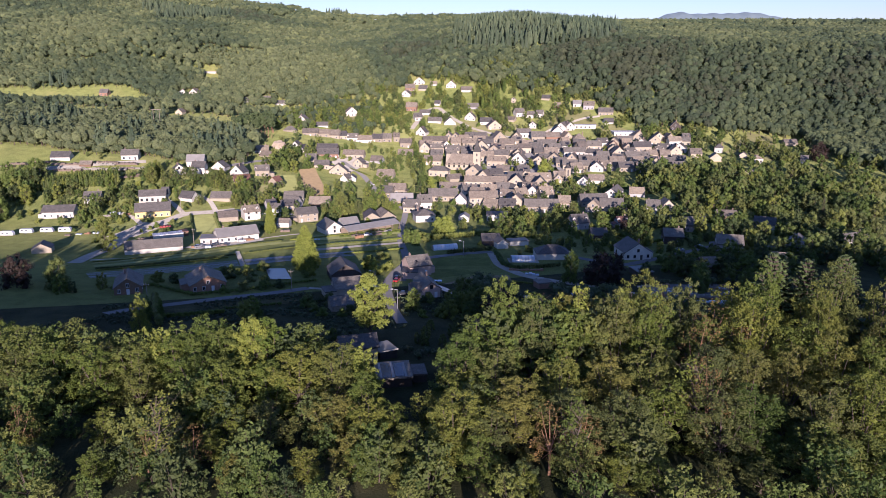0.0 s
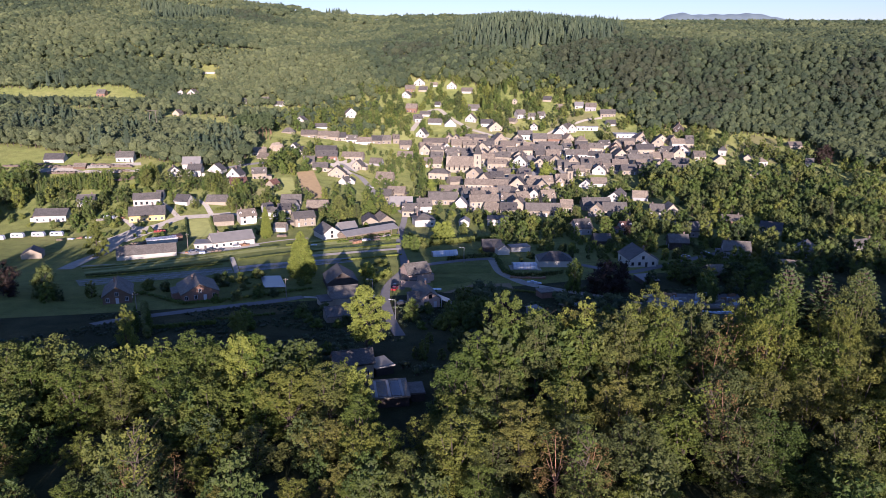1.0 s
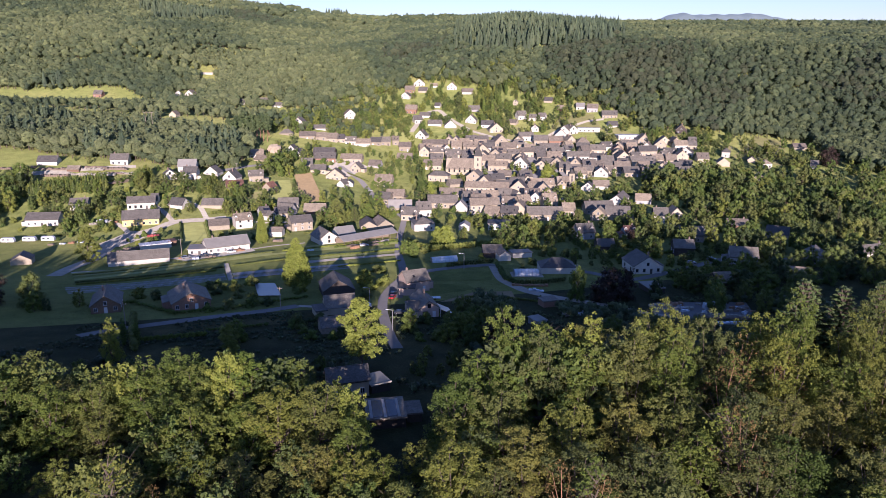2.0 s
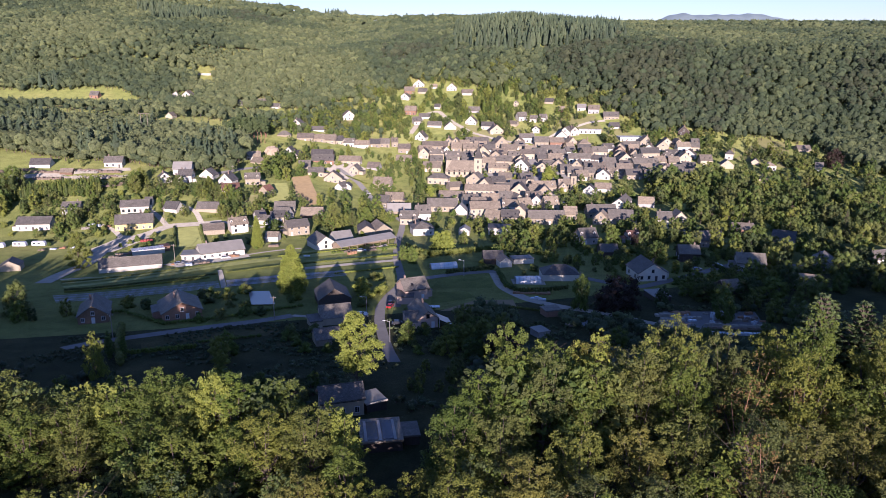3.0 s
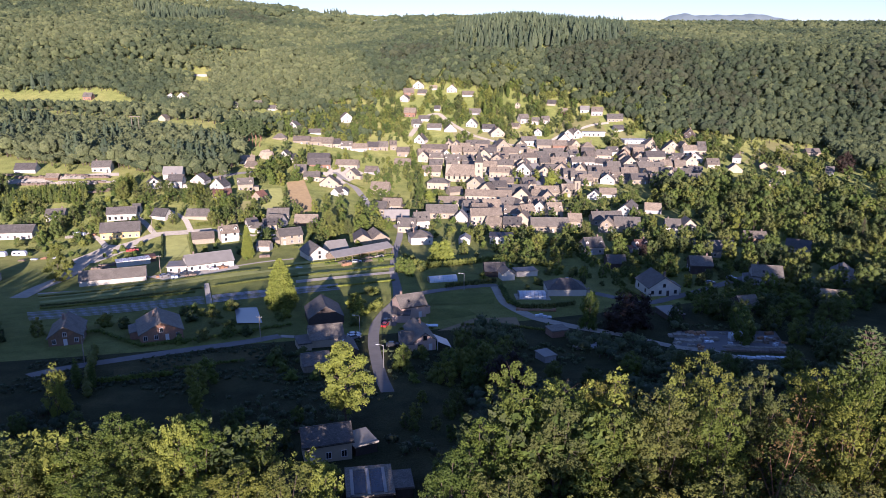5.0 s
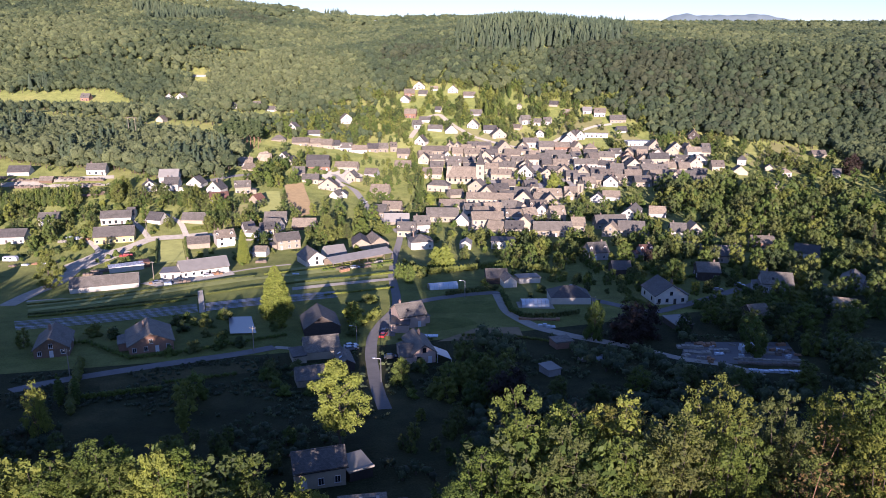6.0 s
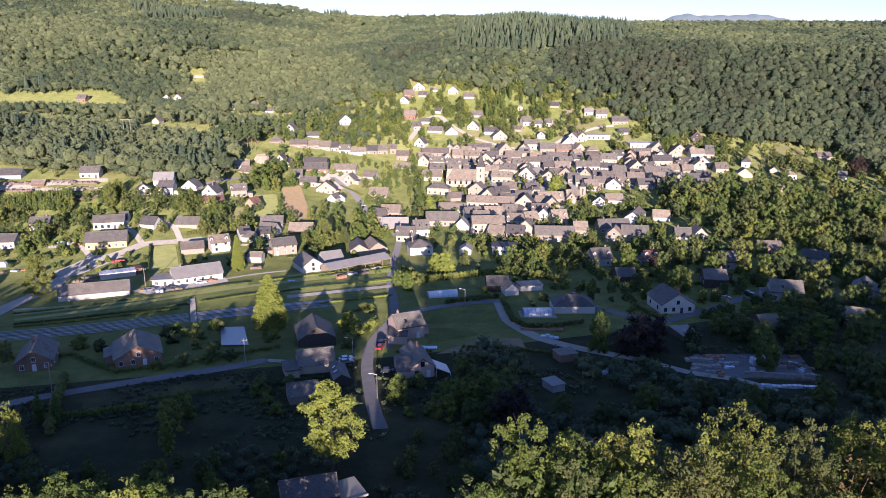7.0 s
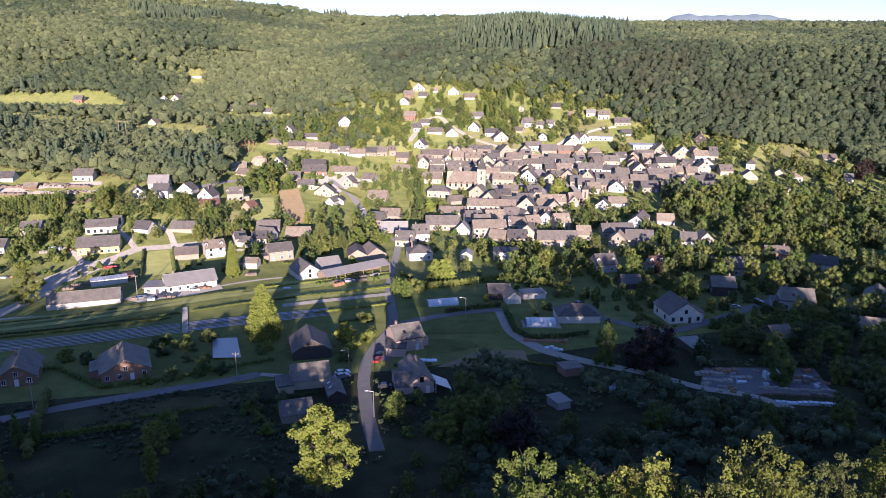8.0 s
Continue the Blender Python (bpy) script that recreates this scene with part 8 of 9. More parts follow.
plant("spruce", 134.0, 355.7, 8, "small conical conifer in a garden", "single trees", None, 1)
TAKEN.append((134.0, 355.7, 1.6))
plant("broad", -27.6, 329.5, 8, "sunlit pale green tree at the lane", "single trees", None, 1)
TAKEN.append((-27.6, 329.5, 1.6))
plant("broad", -32.3, 336.7, 7, "sunlit green tree at the lane", "single trees", None, 1)
TAKEN.append((-32.3, 336.7, 1.4))
plant("spruce", -163.3, 419.2, 8, "grey-green conical garden conifer", "single trees", None, 1)
TAKEN.append((-163.3, 419.2, 1.6))
plant("lime", -39.8, 275.3, 6, "sunlit yellow-green garden tree", "single trees", None, 1)
TAKEN.append((-39.8, 275.3, 1.2))
plant("lime", -41.5, 277.1, 7, "sunlit yellow-green garden tree", "single trees", None, 1)
TAKEN.append((-41.5, 277.1, 1.4))
plant("broad", -19.2, 220.2, 8, "dark green garden tree beside the lane", "single trees", None, 1)
TAKEN.append((-19.2, 220.2, 1.6))
plant("broad", -39.8, 524.1, 8, "leafy green garden tree", "single trees", None, 1)
TAKEN.append((-39.8, 524.1, 1.6))
plant("column", -40.9, 569.9, 9, "round leafy garden tree", "single trees", None, 1)
TAKEN.append((-40.9, 569.9, 1.8))
plant("broad", -164.5, 457.5, 10, "leafy green garden tree", "single trees", None, 1)
TAKEN.append((-164.5, 457.5, 2.0))
plant("broad", -207.9, 451.0, 11, "green tree by the railway yard", "single trees", None, 1)
TAKEN.append((-207.9, 451.0, 2.2))
plant("broad", -206.8, 458.8, 10, "green tree by the railway yard", "single trees", None, 1)
TAKEN.append((-206.8, 458.8, 2.0))
plant("broad", -169.0, 448.8, 9, "leafy green garden tree", "single trees", None, 1)
TAKEN.append((-169.0, 448.8, 1.8))
plant("broad", -143.3, 417.5, 9, "pale green tree beside a house", "single trees", None, 1)
TAKEN.append((-143.3, 417.5, 1.8))
plant("broad", 102.8, 767.6, 7, "round green tree on the hillside", "single trees", None, 1)
TAKEN.append((102.8, 767.6, 1.4))
plant("broad", -37.8, 600.1, 8, "leafy green garden tree", "single trees", None, 1)
TAKEN.append((-37.8, 600.1, 1.6))
plant("broad", -98.2, 726.5, 10, "leafy green hillside tree", "single trees", None, 1)
TAKEN.append((-98.2, 726.5, 2.0))
plant("broad", -83.2, 731.0, 11, "leafy green hillside tree", "single trees", None, 1)
TAKEN.append((-83.2, 731.0, 2.2))
plant("broad", 271.8, 655.4, 9, "green tree beside a bungalow", "single trees", None, 1)
TAKEN.append((271.8, 655.4, 1.8))
plant("broad", 119.2, 686.1, 10, "round green tree by white halls", "single trees", None, 1)
TAKEN.append((119.2, 686.1, 2.0))
plant("copper", 61.9, 556.7, 7, "dark reddish garden tree", "single trees", None, 1)
TAKEN.append((61.9, 556.7, 1.4))
plant("broad", 61.2, 481.1, 8, "pale green village tree", "single trees", None, 1)
TAKEN.append((61.2, 481.1, 1.6))
plant("broad", 71.1, 481.6, 8, "pale green village tree", "single trees", None, 1)
TAKEN.append((71.1, 481.6, 1.6))
plant("broad", 100.8, 450.5, 9, "leafy green village tree", "single trees", None, 1)
TAKEN.append((100.8, 450.5, 1.8))
plant("broad", -108.1, 399.4, 7, "leafy green garden tree", "single trees", None, 1)
TAKEN.append((-108.1, 399.4, 1.4))
plant("broad", -97.2, 408.1, 7, "leafy green garden tree", "single trees", None, 1)
TAKEN.append((-97.2, 408.1, 1.4))
plant("broad", -122.4, 434.5, 6, "leafy green garden tree", "single trees", None, 1)
TAKEN.append((-122.4, 434.5, 1.2))
plant("broad", -78.0, 383.8, 7, "leafy green garden tree", "single trees", None, 1)
TAKEN.append((-78.0, 383.8, 1.4))
plant("broad", -88.7, 415.1, 7, "leafy green garden tree", "single trees", None, 1)
TAKEN.append((-88.7, 415.1, 1.4))
plant("bush", -119.4, 256.4, 4, "dark round garden bush", "single trees", None, 1)
TAKEN.append((-119.4, 256.4, 0.8))
plant("bush", -183.9, 348.9, 3, "small green garden bush", "single trees", None, 1)
TAKEN.append((-183.9, 348.9, 0.6))
plant("pine", -203.8, 605.5, 16.5, "tall pine with a bare reddish trunk on the spur", "pines of the spur")
plant("pine", -200.7, 604.5, 15.3, "tall pine with a bare reddish trunk on the spur", "pines of the spur")
plant("pine", -198.9, 598.1, 16.0, "tall pine with a bare reddish trunk on the spur", "pines of the spur")
plant("pine", -195.3, 594.5, 16.9, "tall pine with a bare reddish trunk on the spur", "pines of the spur")
plant("pine", -197.6, 611.6, 17.6, "tall pine with a bare reddish trunk on the spur", "pines of the spur")
plant("pine", -196.6, 606.5, 18.5, "tall pine with a bare reddish trunk on the spur", "pines of the spur")
plant("pine", -193.3, 604.9, 17.7, "tall pine with a bare reddish trunk on the spur", "pines of the spur")
plant("pine", -193.1, 604.5, 17.4, "tall pine with a bare reddish trunk on the spur", "pines of the spur")
plant("pine", -198.4, 627.5, 18.5, "tall pine with a bare reddish trunk on the spur", "pines of the spur")
plant("pine", -189.9, 608.3, 18.5, "tall pine with a bare reddish trunk on the spur", "pines of the spur")
plant("pine", -185.9, 603.6, 16.6, "tall pine with a bare reddish trunk on the spur", "pines of the spur")
plant("pine", -189.0, 618.8, 18.7, "tall pine with a bare reddish trunk on the spur", "pines of the spur")
plant("pine", -190.6, 629.6, 15.5, "tall pine with a bare reddish trunk on the spur", "pines of the spur")
plant("pine", -183.3, 604.5, 16.7, "tall pine with a bare reddish trunk on the spur", "pines of the spur")
plant("pine", -186.9, 625.4, 17.0, "tall pine with a bare reddish trunk on the spur", "pines of the spur")
plant("pine", -185.7, 624.2, 17.3, "tall pine with a bare reddish trunk on the spur", "pines of the spur")
plant("pine", -178.9, 609.6, 17.7, "tall pine with a bare reddish trunk on the spur", "pines of the spur")
plant("pine", -177.0, 612.4, 19.0, "tall pine with a bare reddish trunk on the spur", "pines of the spur")
plant("pine", -182.6, 633.2, 18.4, "tall pine with a bare reddish trunk on the spur", "pines of the spur")
plant("pine", -174.0, 613.3, 17.3, "tall pine with a bare reddish trunk on the spur", "pines of the spur")
plant("pine", -179.4, 633.6, 18.3, "tall pine with a bare reddish trunk on the spur", "pines of the spur")
plant("pine", -177.7, 632.0, 15.3, "tall pine with a bare reddish trunk on the spur", "pines of the spur")
for k in range(34):
    mass("nursery", -265.5 + 1.28 * k + belt.uniform(-0.4, 0.4), 423.6 + 0.44 * k, belt.uniform(6.2, 8.0), "hedge trees")
for k in range(34):
    mass("nursery", -267.0 + 1.27 * k + belt.uniform(-0.4, 0.4), 425.9 + 0.46 * k, belt.uniform(6.2, 8.0), "hedge trees")
for k in range(34):
    mass("nursery", -268.7 + 1.28 * k + belt.uniform(-0.4, 0.4), 428.6 + 0.46 * k, belt.uniform(6.2, 8.0), "hedge trees")
for k in range(34):
    mass("nursery", -270.5 + 1.29 * k + belt.uniform(-0.4, 0.4), 431.3 + 0.47 * k, belt.uniform(6.2, 8.0), "hedge trees")
plant("sequoia", -106.3, 361.9, 16, "slender pale green conical tree beside houses", "single trees", 70, 0.72)
plant("dense", -165.5, 448.5, 11, "wide green tree before white houses", "single trees", None, 1)
TAKEN.append((-165.5, 448.5, 2.2))
plant("dense", -204.4, 444.4, 11, "wide green tree by the railway yard", "single trees", None, 1)
TAKEN.append((-204.4, 444.4, 2.2))
plant("dense", -150.4, 243.1, 12.5, "dense round green tree by the shaded road", "single trees", None, 1)
TAKEN.append((-150.4, 243.1, 2.2))
plant("copper", -166.8, 244.1, 13, "dark copper-leaved tree by the shaded road", "single trees", None, 1)
TAKEN.append((-166.8, 244.1, 1.8))
plant("column", 165.1, 369.5, 17, "tall pale green poplar in the valley", "single trees", None, 1)
TAKEN.append((165.1, 369.5, 3.4))
plant("spruce", 196.5, 409.5, 19, "tall spruce among the valley trees", "single trees", None, 1)
TAKEN.append((196.5, 409.5, 3.8))
plant("broad", 213.9, 418.4, 12, "round pale green valley tree", "single trees", None, 1)
TAKEN.append((213.9, 418.4, 2.4))
grove("mid", 164.4, 503.7, 51.3, 90.0, 52, 13, "full green tree in the valley wood", "valley wood")
grove("mid", 212.8, 499.9, 37.1, 90.0, 34, 13, "full green tree in the valley wood", "valley wood")
grove("mid", 148.3, 553.7, 22.8, 46.2, 14, 14, "sunlit green tree beside the village", "valley wood")
grove("mid", 164.9, 547.2, 26.2, 45.8, 12, 13, "sunlit green tree beside the village", "valley wood")
grove("small", -78.7, 736.8, 32.0, 58.6, 16, 9, "sunlit green hillside tree", "hillside trees")
grove("column", 16.2, 813.6, 21.2, 35.3, 14, 13, "tall slender hillside tree", "hillside trees")
grove("small", -0.9, 807.1, 23.9, 31.2, 10, 10, "sunlit green hillside tree", "hillside trees")
grove("small", -29.1, 799.4, 35.4, 54.9, 10, 8, "sunlit green hillside tree", "hillside trees")
grove("small", 70.8, 784.2, 22.6, 53.3, 9, 8, "sunlit green hillside tree", "hillside trees")
grove("small", -153.2, 741.4, 31.7, 57.8, 14, 9, "sunlit green hillside tree", "hillside trees")
grove("small", -62.7, 504.2, 14.0, 57.9, 8, 7, "green village garden tree", "garden trees")
grove("small", -53.5, 588.0, 16.5, 47.9, 12, 7, "green village garden tree", "garden trees")
grove("small", -94.3, 636.6, 35.9, 24.4, 10, 6, "green village garden tree", "garden trees")
grove("small", -147.2, 597.3, 16.8, 61.9, 12, 8, "green village garden tree", "garden trees")
grove("small", -120.1, 447.3, 18.6, 37.9, 16, 7, "green village garden tree", "garden trees")
grove("small", -144.8, 437.9, 18.2, 32.3, 16, 7, "green village garden tree", "garden trees")
grove("small", -194.7, 433.3, 36.1, 30.1, 20, 6, "green village garden tree", "garden trees")
grove("small", -230.8, 421.3, 26.4, 30.3, 18, 7, "green village garden tree", "garden trees")
grove("mid", -275.4, 418.9, 13.7, 22.9, 16, 11, "full green tree in the valley wood", "valley wood")
grove("broad", -280.4, 418.6, 10.3, 21.2, 9, 13, "full green tree at the meadow edge", "meadow trees")
grove("small", 47.3, 458.7, 28.1, 56.0, 10, 7, "green village garden tree", "garden trees")
grove("small", 90.8, 490.8, 26.8, 58.4, 9, 7, "green village garden tree", "garden trees")
grove("small", 0.6, 390.4, 18.4, 25.6, 9, 5, "green village garden tree", "garden trees")
grove("small", 28.5, 381.4, 22.9, 28.1, 16, 7, "green village garden tree", "garden trees")
for kind, x, y, tall, slim, words in (
        ("copper", 47.5, 261.0, 12.5, 1.25, "great dark copper beech in the shaded gardens"), ("copper", 53.0, 266.5, 12, 1.1, "dark copper-leaved tree in the shaded gardens"),
        ("broad", 36.5, 262.0, 13.5, 0.7, "slender dark birch beside a track"), ("copper", 8.5, 203.0, 11.5, 1.1, "dark copper-leaved tree on the shaded slope"),
        ("broad", 78.6, 283.5, 8, 1.25, "full dark green tree in the shaded gardens"), ("broad", 83.0, 277.5, 9.5, 1.3, "full dark green tree in the shaded gardens"),
        ("broad", 99.6, 280.0, 9.5, 1.4, "full dark green tree in the shaded gardens"), ("broad", 107.9, 278.0, 9.5, 1.4, "full dark green tree in the shaded gardens"),
        ("broad", 103.3, 296.6, 6.5, 1.5, "full dark green tree in the shaded gardens"), ("broad", 116.5, 272.0, 12, 1.1, "full dark green tree in the shaded gardens"),
        ("broad", 66.0, 269.0, 8, 1.1, "full dark green tree in the shaded gardens"), ("broad", 92.0, 296.0, 6.5, 1.4, "full dark green tree in the shaded gardens"),
        ("broad", 88.0, 272.0, 9, 1.1, "full dark green tree in the shaded gardens"), ("broad", 126.0, 284.0, 9, 1.4, "full dark green tree in the shaded gardens"),
        ("broad", 20.0, 212.0, 7, 1.1, "dark green tree on the shaded slope"), ("broad", 29.0, 207.0, 7, 1.2, "dark green tree on the shaded slope"),
        ("broad", 41.0, 219.0, 7.5, 1.2, "dark green tree on the shaded slope"), ("broad", 55.0, 222.0, 7, 1.2, "dark green tree on the shaded slope"),
        ("broad", 66.0, 218.0, 8, 1.2, "dark green tree on the shaded slope"), ("broad", 84.0, 222.0, 8, 1.2, "dark green tree on the shaded slope")):
    plant(kind, x, y, tall, words, "shaded trees", None, slim)
    TAKEN.append((x, y, tall * 0.2))
hedge([(-107.9, 227.7), (-99.0, 209.0), (-91.1, 193.2)], 2.0, 3.2, "tall dark hedge down the shaded slope", None, "hedges")
grove("mid", 58.0, 339.2, 22.1, 26.7, 14, 4.6, "dark green tree in shade", "shaded trees")
grove("mid", 93.1, 299.0, 22.7, 28.1, 22, 5.2, "dark green tree in shade", "shaded trees")
grove("mid", 2.0, 223.4, 8.1, 13.5, 9, 8, "dark green tree in shade", "shaded trees")
grove("mid", 2.0, 216.5, 11.6, 13.2, 10, 8, "dark green tree in shade", "shaded trees")
grove("mid", 93.3, 244.2, 17.7, 24.5, 14, 8, "dark green tree in shade", "shaded trees")
grove("bush", -89.6, 257.5, 32.9, 19.3, 24, 3, "shaded garden shrub", "shaded shrubs")
grove("column", -94.2, 200.2, 5.4, 8.2, 2, 8, "tall green slope tree", "shaded trees")
grove("mid", -58.0, 172.0, 36.0, 13.0, 26, 4, "dark green tree in shade", "shaded trees")
grove("mid", -8.0, 186.0, 12.0, 14.0, 12, 4.5, "dark green tree in shade", "shaded trees")
grove("mid", -69.2, 202.1, 3.6, 8.7, 2, 8, "small green slope tree", "shaded trees")
grove("bush", -46.0, 219.8, 13.4, 13.7, 12, 3, "garden shrub beside houses", "shaded shrubs")
grove("bush", -40.9, 281.5, 7.2, 21.6, 8, 3, "garden shrub beside houses", "shaded shrubs")
grove("bush", -11.9, 229.5, 8.4, 22.2, 10, 3, "garden shrub beside houses", "shaded shrubs")
grove("bush", -14.0, 427.0, 52.4, 90.0, 46, 3, "garden shrub beside houses", "garden shrubs")
grove("bush", -158.3, 418.5, 75.1, 62.6, 64, 2.4, "garden shrub beside houses", "garden shrubs")
grove("small", -182.0, 458.0, 34.0, 16.0, 18, 6, "green village garden tree", "garden trees")
grove("small", -212.0, 408.0, 40.0, 14.0, 16, 5, "green village garden tree", "garden trees")
grove("bush", -215.0, 412.0, 55.0, 40.0, 60, 2.6, "garden shrub beside houses", "garden shrubs")
grove("small", -100.0, 415.0, 30.0, 30.0, 14, 6, "green village garden tree", "garden trees")
grove("bush", 87.2, 597.7, 66.4, 90.0, 34, 3, "garden shrub beside houses", "garden shrubs")
grove("bush", -0.5, 738.9, 105.9, 90.0, 40, 3.5, "garden shrub beside houses", "garden shrubs")
grove("bush", 227.3, 636.1, 48.1, 63.9, 24, 4, "garden shrub beside houses", "garden shrubs")
grove("bush", -122.3, 599.3, 29.5, 90.0, 24, 3.5, "garden shrub beside houses", "garden shrubs")
grove("mid", 278.4, 596.7, 59.6, 85.9, 32, 11, "full green tree in the valley wood", "valley wood")
grove("mid", 203.2, 449.0, 56.1, 78.9, 44, 11, "full green tree in the valley wood", "valley wood")
grove("mid", 169.8, 534.4, 45.7, 58.0, 22, 11, "full green tree in the valley wood", "valley wood")
grove("mid", 131.3, 337.1, 53.5, 47.6, 30, 9, "dark green tree in shade", "shaded trees")
grove("mid", 165.3, 326.2, 23.2, 46.2, 14, 11, "dark green tree in shade", "shaded trees")
grove("mid", -144.9, 250.4, 19.0, 15.5, 4, 6, "dark green tree in shade", "shaded trees")
grove("broad", -263.1, 374.3, 7.7, 41.2, 6, 11, "full green tree at the meadow edge", "meadow trees")
grove("small", 18.0, 644.9, 72.3, 67.9, 24, 6, "green village garden tree", "garden trees")
grove("small", 103.6, 648.1, 54.1, 67.5, 20, 6, "green village garden tree", "garden trees")
grove("small", -16.2, 483.3, 30.0, 87.7, 14, 6, "green village garden tree", "garden trees")
grove("small", -72.0, 456.5, 22.1, 50.8, 14, 8, "green village garden tree", "garden trees")
grove("small", 103.6, 438.0, 17.7, 52.8, 10, 8, "green village garden tree", "garden trees")
grove("small", 26.8, 783.5, 96.2, 73.6, 40, 6, "green village garden tree", "garden trees")
grove("small", 93.9, 796.6, 41.1, 53.8, 14, 7, "green village garden tree", "garden trees")
grove("small", -53.6, 826.4, 37.4, 48.8, 16, 7, "green village garden tree", "garden trees")
grove("small", 216.3, 667.9, 36.9, 32.2, 10, 7, "green village garden tree", "garden trees")
grove("small", -105.8, 779.8, 40.0, 76.7, 60, 10, "sunlit green hillside tree", "hillside trees")
grove("small", -1.0, 824.9, 93.2, 60.4, 100, 10, "sunlit green hillside tree", "hillside trees")
grove("small", 58.8, 770.3, 71.5, 61.8, 60, 8, "sunlit green hillside tree", "hillside trees")
grove("small", -33.2, 768.9, 67.1, 73.1, 70, 8, "sunlit green hillside tree", "hillside trees")
grove("small", 122.1, 765.0, 38.8, 47.9, 28, 9, "sunlit green hillside tree", "hillside trees")
grove("small", 152.5, 709.6, 30.0, 42.2, 16, 8, "sunlit green hillside tree", "hillside trees")
grove("small", 190.4, 688.6, 38.4, 40.4, 30, 8, "sunlit green hillside tree", "hillside trees")
grove("small", 238.3, 654.0, 49.4, 55.4, 30, 8, "sunlit green hillside tree", "hillside trees")
grove("small", -142.7, 693.7, 44.2, 81.0, 70, 9, "sunlit green hillside tree", "hillside trees")
grove("small", -141.7, 547.2, 17.3, 43.4, 26, 9, "green village garden tree", "garden trees")
grove("small", -60.0, 421.4, 17.3, 30.4, 12, 7, "green village garden tree", "garden trees")
grove("small", -61.5, 552.0, 23.2, 76.9, 22, 7, "green village garden tree", "garden trees")
grove("small", 73.0, 504.2, 41.5, 74.6, 30, 7, "green village garden tree", "garden trees")
grove("small", 23.8, 430.0, 32.1, 52.7, 24, 6, "green village garden tree", "garden trees")
grove("bush", 53.3, 394.8, 47.5, 46.9, 40, 3, "garden shrub beside houses", "garden shrubs")
grove("bush", -192.6, 399.4, 38.7, 41.4, 40, 2.5, "garden shrub beside houses", "garden shrubs")
grove("mid", -40.0, 525.0, 40.0, 55.0, 14, 6, "green village garden tree", "garden trees")
grove("mid", -25.0, 640.0, 45.0, 45.0, 18, 7, "green village garden tree", "garden trees")
grove("mid", -85.0, 440.0, 40.0, 40.0, 6, 7, "green village garden tree", "garden trees")
grove("mid", -190.0, 420.0, 70.0, 40.0, 18, 8, "green village garden tree", "garden trees")
grove("mid", 60.0, 400.0, 52.0, 34.0, 34, 7, "green village garden tree", "garden trees")
grove("mid", 14.0, 408.0, 26.0, 22.0, 12, 6, "green village garden tree", "garden trees")
grove("mid", 70.0, 345.0, 62.0, 26.0, 34, 5, "green village garden tree", "garden trees")
grove("mid", 130.0, 400.0, 50.0, 36.0, 34, 9, "green village garden tree", "garden trees")
grove("mid", 245.0, 528.0, 50.0, 50.0, 36, 11, "full green tree in the valley wood", "valley wood", 0.45)
grove("mid", 205.0, 470.0, 48.0, 50.0, 24, 10, "full green tree in the valley wood", "valley wood", 0.45)
grove("bush", 70.0, 340.0, 70.0, 50.0, 60, 2.6, "garden shrub beside houses", "shaded shrubs")
grove("small", -242.6, 477.2, 49.9, 12.8, 4, 4, "small tree along the railway yard", "hedge trees")
grove("bush", -246.6, 443.5, 27.8, 4.9, 6, 3, "clipped tree of a nursery row", "hedge trees")
join_masses({"belt understory": "leafy young oaks under the belt trees, with hidden fill that blocks sun", "garden trees": "leafy green trees in the village gardens", "garden shrubs": "green garden shrubs between the village houses", "hillside trees": "sunlit green trees on the open hillside", "valley wood": "full green trees of the wood beside the village",
             "hedge trees": "clipped green nursery trees in rows", "shaded shrubs": "dark green shrubs in shaded gardens"})


# ---- woods of the hills ----
def above_edge(x, y):
    return y > np.interp(x, (-850, -413, -296, -196, -132, -55, 0, 59, 114, 143, 159, 171, 194, 239, 302, 312, 335, 400, 900), (832, 865, 780, 775, 815, 855, 842, 824, 795, 765, 724, 716, 733, 710, 699, 610, 560, 480, 470))


def in_spruce(x, y):
    """Stands of spruce among the broadleaved woods."""
    band = np.sin(x / 83 + 0.7) + np.sin(y / 71 + x / 150) + 0.8 * np.sin(x / 37 - y / 53)
    return ((band > 2.1) & (x < 60)) | ((y > 905 + 0.25 * np.abs(x - 60)) & (x > -0.02 * y + 14 * np.sin(y / 9.0)) & (x < 0.165 * y + 25 * np.sin(y / 13.0)) & (np.sin(x / 9.1) + np.sin(y / 7.3 + x / 5.0) > -1.2)) | ((x < -0.36 * y) & (x > -0.45 * y) & (y > 1240) & (y < 1400))


def in_dome(x, y):
    return ((x + 235) / 105) ** 2 + ((y - 890) / 120) ** 2 < 1


def on_plateau(x, y):
    return y > np.interp(x, (-700, -300, -100, 60, 190, 300, 420), (1500, 1350, 1080, 1330, 925, 892, 868))


def in_plantation(x, y):
    return (x > -375) & (x < -285) & (y > 955) & (y < 1030)


def tone_of_wood(x, y):
    """Pale young growth on the dome and the plateau, leaves of the left hill paler for its frontal sun, darker leaves
    on the right face.
    """
    return 0.16 * in_dome(x, y) + 0.25 * on_plateau(x, y) + 0.24 * ((x < -120) & (y < 1250)) - 0.14 * ((x > 80) & ~on_plateau(x, y))


def broad_wood(x, y):
    return above_edge(x, y) & ~in_spruce(x, y) & ~in_plantation(x, y) & ~on_plateau(x, y)


